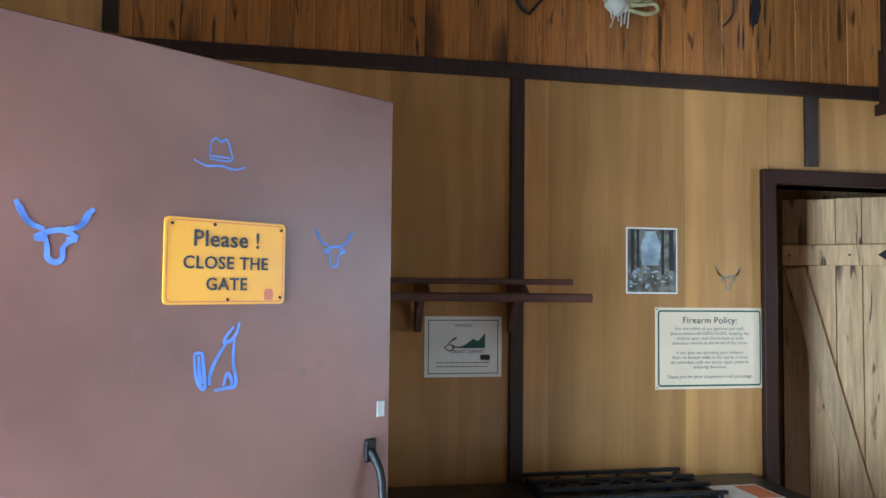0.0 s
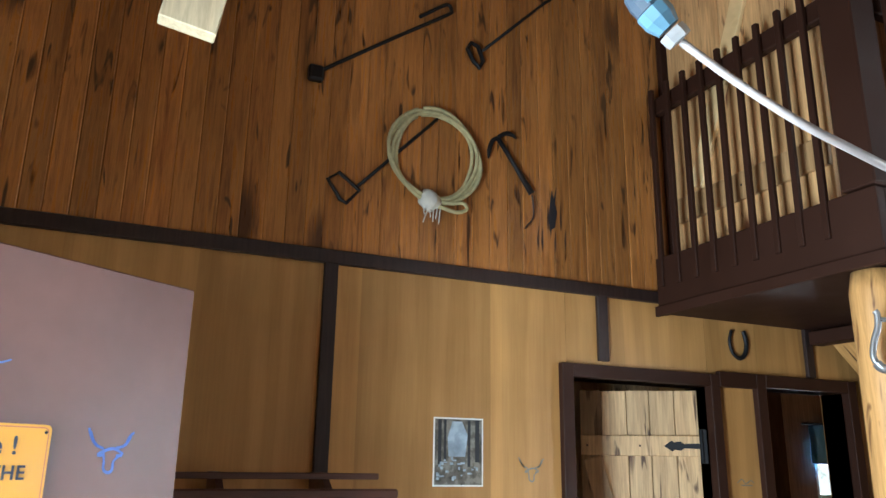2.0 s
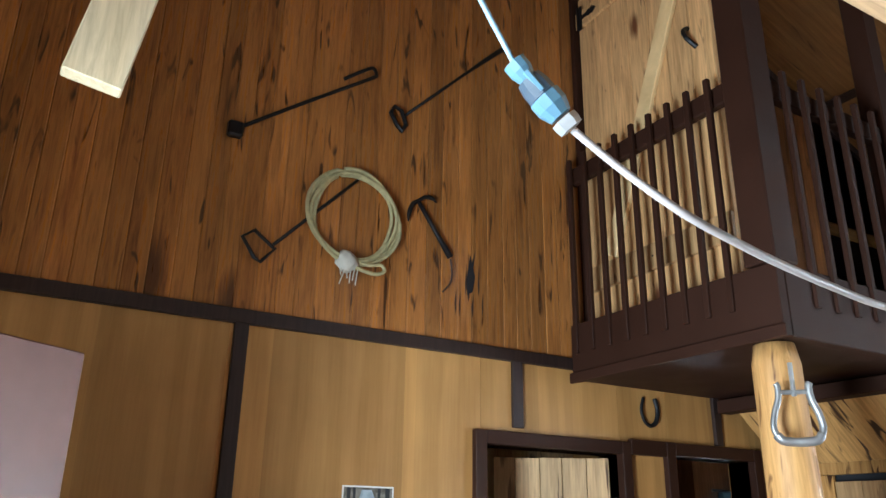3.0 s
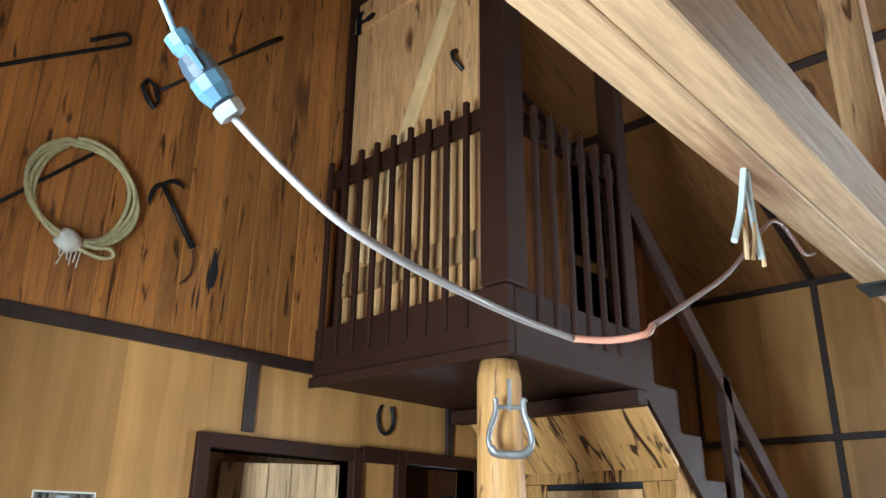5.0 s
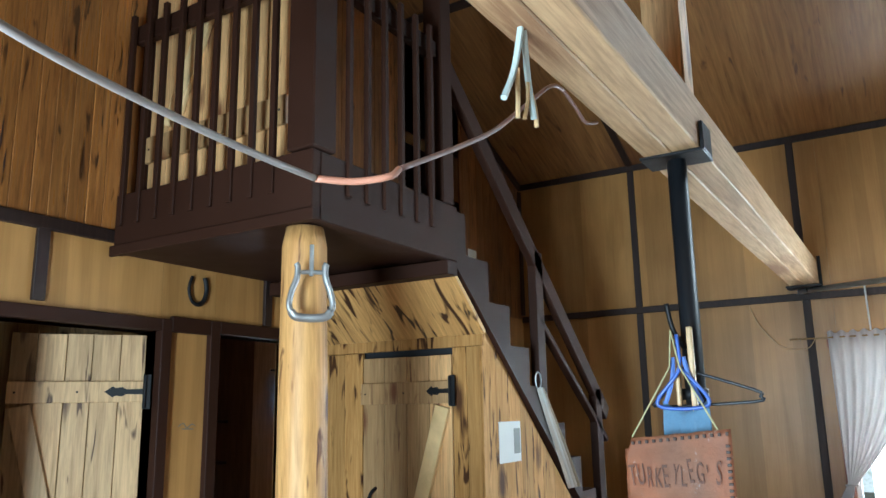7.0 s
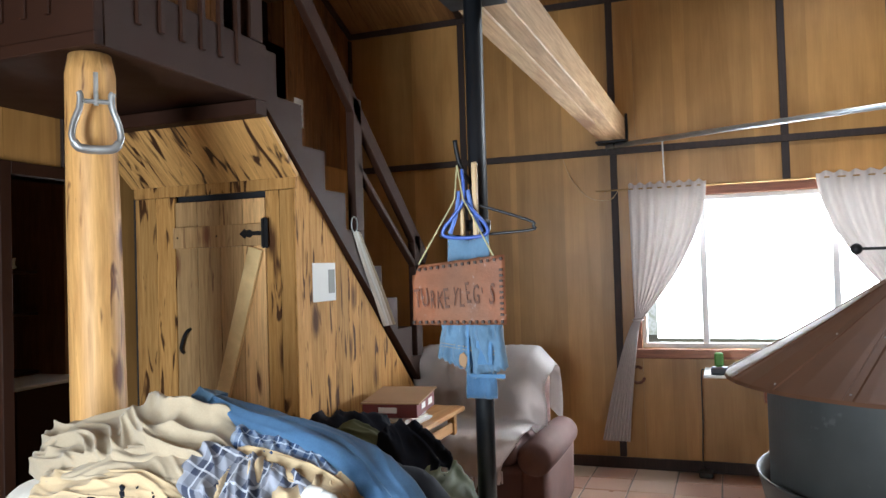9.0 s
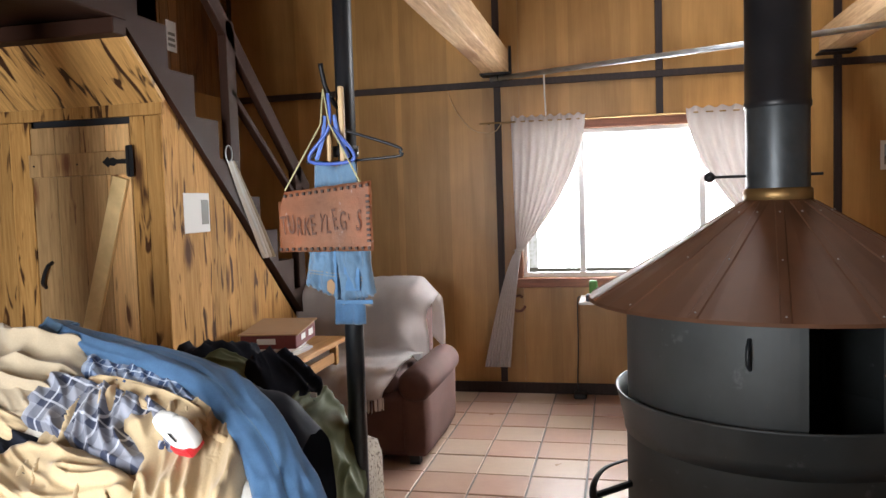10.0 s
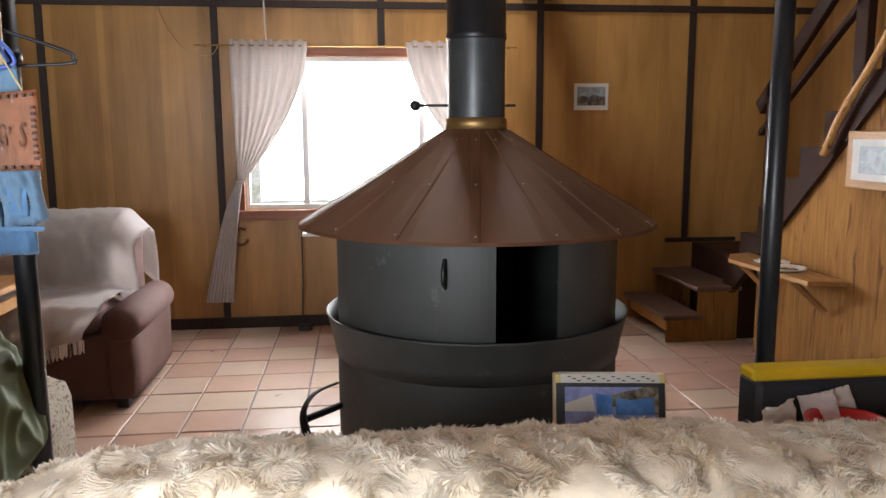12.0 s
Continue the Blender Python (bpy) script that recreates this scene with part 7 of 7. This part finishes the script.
# ---- fleece over the sofa back ----
def fleece():
    ob = thing("fleece", (3.2, 0.9, 0.6), "cream and brown sheepskin fleece over the sofa back", "fleece")
    HIDE = paint("cream_fleece_hide", (0.80, 0.71, 0.58), 0.9, 0.25, 9, relief=0.5)
    y0, y1 = -0.60, 2.14
    prof = smooth_line([(2.98, 0, 0.30), (2.985, 0, 0.60), (3.0, 0, 0.76), (3.07, 0, 0.84), (3.18, 0, 0.857), (3.29, 0, 0.835), (3.36, 0, 0.74), (3.37, 0, 0.55)], 6)
    n, ny = len(prof), 90
    bm = bmesh.new()
    rows = []
    P = []
    for i in range(ny + 1):
        y = y0 + (y1 - y0) * i / ny
        row = []
        for j, p in enumerate(prof):
            t = j / (n - 1)
            w = 0.020 * noise.noise(Vector((y * 3, t * 4, 0.5))) + 0.010 * noise.noise(Vector((y * 9, t * 12, 2)))
            drop = 0.10 * max(0, (y - 1.75) / 0.4) ** 2 - 0.044 * min(1, max(0, (y - 0.1) / 0.8)) + 0.018
            q = Vector((p.x - w, y, p.z + w - drop))
            row.append(bm.verts.new(q))
            P.append((q, t))
        rows.append(row)
    for i in range(ny):
        for j in range(n - 1):
            bm.faces.new((rows[i][j], rows[i][j + 1], rows[i + 1][j + 1], rows[i + 1][j]))
    bmesh.ops.recalc_face_normals(bm, faces=bm.faces[:])
    bm.normal_update()
    nor = {}
    grid_co = [[v.co.copy() for v in row] for row in rows]
    grid_no = [[v.normal.copy() for v in row] for row in rows]
    part("hide", bm, HIDE, ob, smooth=True)
    # locks of wool, in two tones
    m, nt, p = nodes_of("wool_locks")
    geo = nt.nodes.new("ShaderNodeNewGeometry")
    v = coords(nt, (1, 1, 1), False)
    patch = noise_tex(nt, v, 4.5, 4, 0.6)
    mixv = math_node(nt, "ADD", math_node(nt, "MULTIPLY", patch, 1.0), math_node(nt, "MULTIPLY", math_node(nt, "SUBTRACT", geo.outputs["Random Per Island"], 0.5), 0.14))
    tuft = noise_tex(nt, v, 15, 3, 0.6)
    mixv = math_node(nt, "ADD", mixv, math_node(nt, "MULTIPLY", math_node(nt, "SUBTRACT", tuft, 0.5), 0.45))
    col = ramp(nt, mixv, [(0.22, (0.52, 0.39, 0.26)), (0.35, (0.80, 0.70, 0.56)), (0.46, (0.82, 0.75, 0.65)), (0.60, (0.91, 0.87, 0.80))])
    link(nt, col, p.inputs["Base Color"])
    p.inputs["Roughness"].default_value = 0.9
    tr = nt.nodes.new("ShaderNodeBsdfTranslucent")
    link(nt, col, tr.inputs["Color"])
    ms = nt.nodes.new("ShaderNodeMixShader")
    ms.inputs[0].default_value = 0.5
    link(nt, p.outputs[0], ms.inputs[1])
    link(nt, tr.outputs[0], ms.inputs[2])
    link(nt, ms.outputs[0], nt.nodes["Material Output"].inputs["Surface"])
    rs = np.random.RandomState(3)
    verts, faces = [], []
    count = 200000
    for k in range(count):
        fi, fj = rs.rand() * ny, rs.rand() * (n - 1)
        i, j = min(int(fi), ny - 1), min(int(fj), n - 2)
        a, b = fi - i, fj - j
        c = grid_co[i][j] * (1 - a) * (1 - b) + grid_co[i + 1][j] * a * (1 - b) + grid_co[i][j + 1] * (1 - a) * b + grid_co[i + 1][j + 1] * a * b
        y, t = c.y, fj / (n - 1)
        # a parting where one skin laps over the next
        if y < 0.95 and 0.20 < t < 0.34 and noise.noise(Vector((y * 4, t * 9, 3))) > -0.25:
            if rs.rand() < 0.8:
                continue
        nn = grid_no[i][j]
        if nn.x * (c.x - 3.18) + nn.z * (c.z - 0.5) < 0:
            nn = -nn
        lay = Vector((noise.noise(Vector((c.x * 17, y * 17, c.z * 17))) * 1.3, noise.noise(Vector((c.x * 17 + 7, y * 17, c.z * 17))) * 1.3, noise.noise(Vector((c.x * 17, y * 17 + 9, c.z * 17))) * 1.0 - 0.1))
        d = (nn * 0.24 + lay * 1.2 + Vector(rs.normal(0, 0.15, 3))).normalized()
        L = 0.013 + 0.013 * rs.rand()
        w = 0.0009 + 0.0010 * rs.rand()
        s = d.cross(Vector(rs.normal(0, 1, 3))).normalized() * w
        bend = Vector((0, 0, -0.25 * L)) + lay * (0.25 * L)
        q0 = len(verts)
        mid = c + d * L * 0.55
        tip = c + d * L + bend
        verts += [tuple(c - s), tuple(c + s), tuple(mid + s * 0.8 + bend * 0.3), tuple(mid - s * 0.8 + bend * 0.3), tuple(tip)]
        faces += [(q0, q0 + 1, q0 + 2, q0 + 3), (q0 + 3, q0 + 2, q0 + 4)]
    me = bpy.data.meshes.new("wool")
    o = ORIGIN[ob.name]
    me.from_pydata([(x - o.x, y - o.y, z - o.z) for x, y, z in verts], [], faces)
    me.materials.append(m)
    wool = new("wool", me)
    wool.parent = ob
    tagged(wool, "long cream and brown wool locks", kind="stuff")
    return ob


fleece()

# ---- things on the sofa seat ----
fb = thing("picture_box", (3.80, 0.68, 0.44), "boxed picture with a blue lake scene leaning on the sofa", "boxed picture")
m = pose(3.80, 0.652, 0.442, 0, 0, 0) @ Matrix.Rotation(radians(-8), 4, "Z") @ Matrix.Rotation(radians(14), 4, "Y")
part("carton", boxed(0.0, 0.05, -0.165, 0.165, 0.0, 0.345, bevel=0.003, m=m), CREAM, fb)
part("label", boxed(0.002, 0.048, -0.12, 0.15, 0.3455, 0.3465, m=m), PAPER, fb, "white label with rows of print")
for k in range(18):
    part("line_of_print", boxed(-0.0104, -0.0099, -0.13 + 0.0145 * k, -0.13 + 0.0145 * k + 0.010, 0.323 + 0.006 * (k % 3), 0.326 + 0.006 * (k % 3), m=m), INK_AND_SHADE, fb)
part("label", boxed(-0.0098, -0.0085, -0.159, 0.159, 0.318, 0.344, m=m), PAPER, fb, "white label strip with rows of print")
part("frame", boxed(-0.008, -0.0005, -0.160, 0.160, 0.01, 0.342, bevel=0.002, m=m), GREY_PLASTIC, fb)
part("print", boxed(-0.0095, -0.0085, -0.140, 0.135, 0.035, 0.306, m=m), LAKE_PRINT, fb, "blue lake and sky print")


def printed_patch(points, lift, mat, label):
    part("print", prism(points, 0.0006, m @ Matrix.Translation((-0.0102 - lift, 0, 0)) @ mYZ), mat, fb, label)


printed_patch([(-0.140, 0.306), (-0.140, 0.225), (0.02, 0.255), (0.03, 0.275), (-0.10, 0.306)], 0.0, ROCK_PRINT, "dark rocky shore print")
printed_patch([(0.135, 0.235), (0.135, 0.258), (0.055, 0.285), (0.045, 0.235)], 0.0007, PAPER, "white snow peak print")
printed_patch([(0.04, 0.225), (0.045, 0.288), (-0.005, 0.280), (-0.005, 0.225)], 0.0007, BLUE_PRINT, "deep blue water print")
printed_patch([(-0.015, 0.225), (-0.015, 0.276), (-0.06, 0.268), (-0.125, 0.276), (-0.13, 0.225)], 0.0007, BLUE_PRINT, "deep blue water print")
for y in (-0.163, 0.143):
    part("label", boxed(-0.0112, -0.0099, y + 0.004, y + 0.020, 0.318, 0.344, m=m), CORNER_YELLOW, fb, "yellow printed carton corner")
# plain box shape standing in for a sawhorse-like folding stand with a yellow top
tb = thing("toolbox", (3.80, 0.02, 0.44), "charcoal plastic box with a yellow top bar, in place of a folding sawhorse, papers in front", "toolbox")
part("body", boxed(3.72, 3.84, -0.34, 0.262, 0.45, 0.788, bevel=0.015), GREY_PLASTIC, tb)
part("lid", boxed(3.71, 3.79, -0.36, 0.285, 0.790, 0.824, bevel=0.008), YELLOW, tb, "yellow plastic top bar")
rb = thing("red_bowl", (3.56, 0.08, 0.66), "red plastic tub standing in a cardboard tray", "tub")
part("tub", lathe([(0.0, 0.662), (0.085, 0.662), (0.105, 0.722), (0.112, 0.727), (0.10, 0.722), (0.08, 0.668), (0.0, 0.667)], 28, (3.56, 0.09, 0)), RED, rb, smooth=True)
for k, (y, rz) in enumerate(((0.24, 25), (0.10, -15), (0.03, 8))):
    pp = thing("crumpled_paper", (3.6, y, 0.66), "crumpled white receipt stuffed behind the tub", "paper", "loose papers")
    bm = bmesh.new()
    bmesh.ops.create_grid(bm, x_segments=14, y_segments=14, size=0.5)
    for v in bm.verts:
        v.co = Vector((0.095 * v.co.x, 0.014 * noise.noise(Vector((v.co.x * 3 + k, v.co.y * 3, k))) + 0.006 * noise.noise(Vector((v.co.x * 9, v.co.y * 9, k))), 0.055 + 0.11 * v.co.y))
    bmesh.ops.solidify(bm, geom=bm.faces[:], thickness=0.0006)
    bmesh.ops.transform(bm, matrix=pose(3.625 + 0.02 * k, y, 0.665, 12 * (k - 1), 18, rz + 70), verts=bm.verts[:])
    part("sheet", bm, PAPER, pp, smooth=True)
ct = thing("cardboard_tray", (3.50, 0.2, 0.44), "brown cardboard tray on the sofa seat", "box")
part("tray", boxed(3.44, 3.70, -0.30, 0.40, 0.445, 0.660, bevel=0.004), CARD, ct)

# ---- far corner: steps, shelf and frame ----
ls2 = thing("corner_steps", (7.2, -1.1, 0), "two amber plywood box steps with worn dark treads", "steps")
part("side", prism([(-0.80, 0.0), (-0.80, 0.165), (-1.03, 0.165), (-1.03, 0.365), (-1.325, 0.365), (-1.325, 0.0)], 0.02, Matrix.Translation((6.86, 0, 0)) @ mYZ), PANEL_PINE, ls2)
part("side", prism([(-0.80, 0.0), (-0.80, 0.165), (-1.03, 0.165), (-1.03, 0.365), (-1.325, 0.365), (-1.325, 0.0)], 0.02, Matrix.Translation((7.65, 0, 0)) @ mYZ), PANEL_PINE, ls2)
DARKTREAD = paint("worn_brown_tread", (0.10, 0.052, 0.036), 0.55, 0.25, 5, relief=0.3)
part("tread", boxed(6.83, 7.675, -1.06, -0.765, 0.168, 0.20, bevel=0.006), DARKTREAD, ls2)
part("tread", boxed(6.83, 7.675, -1.335, -1.0, 0.368, 0.40, bevel=0.006), DARKTREAD, ls2)
part("riser", boxed(6.881, 7.649, -0.835, -0.815, 0.075, 0.165), PANEL_PINE, ls2)
ld = thing("stair_landing", (7.2, -1.8, 0), "dark brown corner landing at the foot of the stairs", "landing", kind="structure")
part("platform", boxed(6.90, 7.69, -2.35, -1.34, 0.0, 0.60, bevel=0.004), BROWN, ld)
part("trim", boxed(XB - 0.03, XB - 0.021, -1.70, -1.10, 0.605, 0.64), TRIM, ld)
wshelf = thing("corner_shelf", (6.3, -1.15, 0.65), "amber wooden wall shelf with a diagonal brace on the stair side", "shelf")
bm = bmesh.new()
pts = [(6.62, -1.256), (5.55, -1.256), (5.60, -1.05), (6.40, -1.0), (6.58, -1.10)]
lo = [bm.verts.new((x, y, 0.655)) for x, y in pts]
hi = [bm.verts.new((x, y, 0.68)) for x, y in pts]
bm.faces.new(lo)
bm.faces.new(hi[::-1])
for i in range(len(pts)):
    bm.faces.new((lo[i], lo[(i + 1) % len(pts)], hi[(i + 1) % len(pts)], hi[i]))
bmesh.ops.recalc_face_normals(bm, faces=bm.faces[:])
part("board", bm, SHELF_WOOD, wshelf)
for x in (5.75, 6.35):
    part("brace", tube([(x, -1.06, 0.65), (x - 0.02, -1.25, 0.47)], 0.020, 4), SHELF_WOOD, wshelf)
for x, y in ((6.14, -1.15), (5.93, -1.13)):
    pl = thing("enamel_plate", (x, y, 0.681), "white rimmed plate lying on the wall shelf", "plate", "plates on the shelf")
    part("dish", lathe([(0.0, 0.684), (0.07, 0.684), (0.095, 0.70), (0.105, 0.702), (0.10, 0.694), (0.072, 0.681), (0.0, 0.681)], 28, (x, y, 0)), ENAMEL, pl, smooth=True)
    part("food", lathe([(0.0, 0.692), (0.05, 0.690), (0.066, 0.686), (0.0, 0.685)], 16, (x, y, 0)), TREE_PRINT, pl, "dark dried leftovers")
fr = thing("framed_picture", (5.4, -1.25, 1.15), "wood-framed picture with a pale mat on the stair side", "picture")
part("frame", boxed(5.10, 5.612, -1.262, -1.232, 1.19, 1.49, bevel=0.006), SHELF_WOOD, fr)
part("mat", boxed(5.16, 5.562, -1.2315, -1.230, 1.235, 1.445), PAPER, fr)
part("print", boxed(5.24, 5.50, -1.2295, -1.2288, 1.27, 1.41), SKY_PRINT, fr)
ps = thing("peeled_pole", (5.6, -1.2, 1.4), "short pale peeled branch lying along the stair edge", "branch")
part("branch", tube(smooth_line([(5.79, -1.215, 1.36), (5.63, -1.21, 1.60), (5.43, -1.215, 1.83), (5.23, -1.21, 2.08)], 5), [0.022] * 16, 10), LOG, ps, smooth=True)

# ---- passage behind the hall doorway ----
for z in (0.97, 1.36, 1.64):
    s = thing("passage_shelf", (5.45, 6.2, z), "dark corner shelf in the passage", "shelf", "passage shelves")
    part("board", boxed(5.18, 5.595, 5.98, 6.34, z - 0.02, z), BROWN, s)
pc = thing("passage_cabinet", (5.4, 6.1, 0), "dark low cabinet with a pale top in the passage", "cabinet")
part("body", boxed(5.05, 5.58, 5.55, 5.95, 0.0, 0.92, bevel=0.004), BROWN, pc)
part("top", boxed(5.03, 5.59, 5.53, 5.96, 0.922, 0.945, bevel=0.004), PLASTER, pc)
orn = thing("butterfly_ornament", (5.42, 6.1, 1.64), "small white butterfly ornament on the passage shelf", "ornament")
for sgn in (-1, 1):
    part("wing", prism([(5.42, 1.665), (5.42 + sgn * 0.03, 1.72), (5.42 + sgn * 0.07, 1.73), (5.42 + sgn * 0.06, 1.69), (5.42 + sgn * 0.075, 1.66), (5.42 + sgn * 0.03, 1.650)], 0.004, Matrix.Translation((0, 6.05, 0))), PAPER, orn)
part("base", boxed(5.40, 5.44, 6.03, 6.07, 1.6405, 1.660), PAPER, orn)
val = thing("blue_valance", (6.05, 5.70, 1.8), "blue cloth valance over the passage window", "valance")
bm = soft_box(5.78, 6.32, 5.66, 5.72, 1.72, 1.98, 0.02, 0.015, 5)
part("cloth", bm, BLUE_SHADE, val, smooth=True)
part("rod", tube([(5.74, 5.72, 1.985), (6.36, 5.72, 1.985)], 0.008, 7), BLACK_IRON, val)
wf = thing("window_2", (6.05, 5.78, 1.2), "small white-framed passage window", "window", kind="structure")
for a in ((5.85, 5.88, 1.2, 1.85), (6.22, 6.25, 1.2, 1.85), (6.035, 6.065, 1.2, 1.85), (5.88, 6.22, 1.2, 1.23), (5.88, 6.22, 1.50, 1.53)):
    part("frame", boxed(a[0], a[1], 5.755, 5.80, a[2], a[3], bevel=0.003), WHITE, wf)

# ---- fireplace fittings ----
fd = thing("damper_rod", (SX, SY, 1.6), "black damper rod with a ball through the stove pipe", "damper")
part("rod", tube([(SX, SY + 0.24, 1.600), (SX, SY - 0.165, 1.600)], 0.006, 7), BLACK_IRON, fd)
bm = bmesh.new()
bmesh.ops.create_uvsphere(bm, u_segments=14, v_segments=8, radius=0.022)
bmesh.ops.translate(bm, verts=bm.verts[:], vec=(SX, SY + 0.255, 1.60))
part("ball", bm, BLACK_IRON, fd, smooth=True)

# ---- floor tiles, nearest to the view first ----
half = 0.1475
base = bmesh.new()
vs = box(base, -half, half, -half, half, -0.010, 0.0)
bmesh.ops.bevel(base, geom=[e for e in base.edges if all(v.co.z > -0.005 for v in e.verts)], offset=0.004, segments=1, affect="EDGES")
tile_mesh = bpy.data.meshes.new("tile")
base.to_mesh(tile_mesh)
base.free()
tile_mesh.materials.append(TILE)
rt = random.Random(12)
rest_v, rest_f = [], []
tmpl_v = [v.co.copy() for v in tile_mesh.vertices]
tmpl_f = [tuple(p.vertices) for p in tile_mesh.polygons]
ix = 0
x = XB - half - 0.008
while x > XC:
    y = YA + 0.081 - half
    while y > YD:
        near = x > 4.35 and -1.5 < y < 3.3
        dz = rt.uniform(-0.002, 0.0015)
        if near:
            t = new("tile", tile_mesh)
            t.location = (x + rt.uniform(-0.002, 0.002), y + rt.uniform(-0.002, 0.002), dz)
            t.rotation_euler = (rt.uniform(-0.004, 0.004), rt.uniform(-0.004, 0.004), rt.uniform(-0.006, 0.006) + (0 if rt.random() < 0.5 else math.pi))
            t.parent = floor
        else:
            k = len(rest_v)
            rest_v += [(c.x + x, c.y + y, c.z + dz) for c in tmpl_v]
            rest_f += [tuple(i + k for i in f) for f in tmpl_f]
        y -= 0.305
    x -= 0.305
me = bpy.data.meshes.new("tiles")
me.from_pydata(rest_v, [], rest_f)
me.materials.append(TILE)
rest = new("tiles", me)
rest.parent = floor
tagged(rest, kind="stuff")
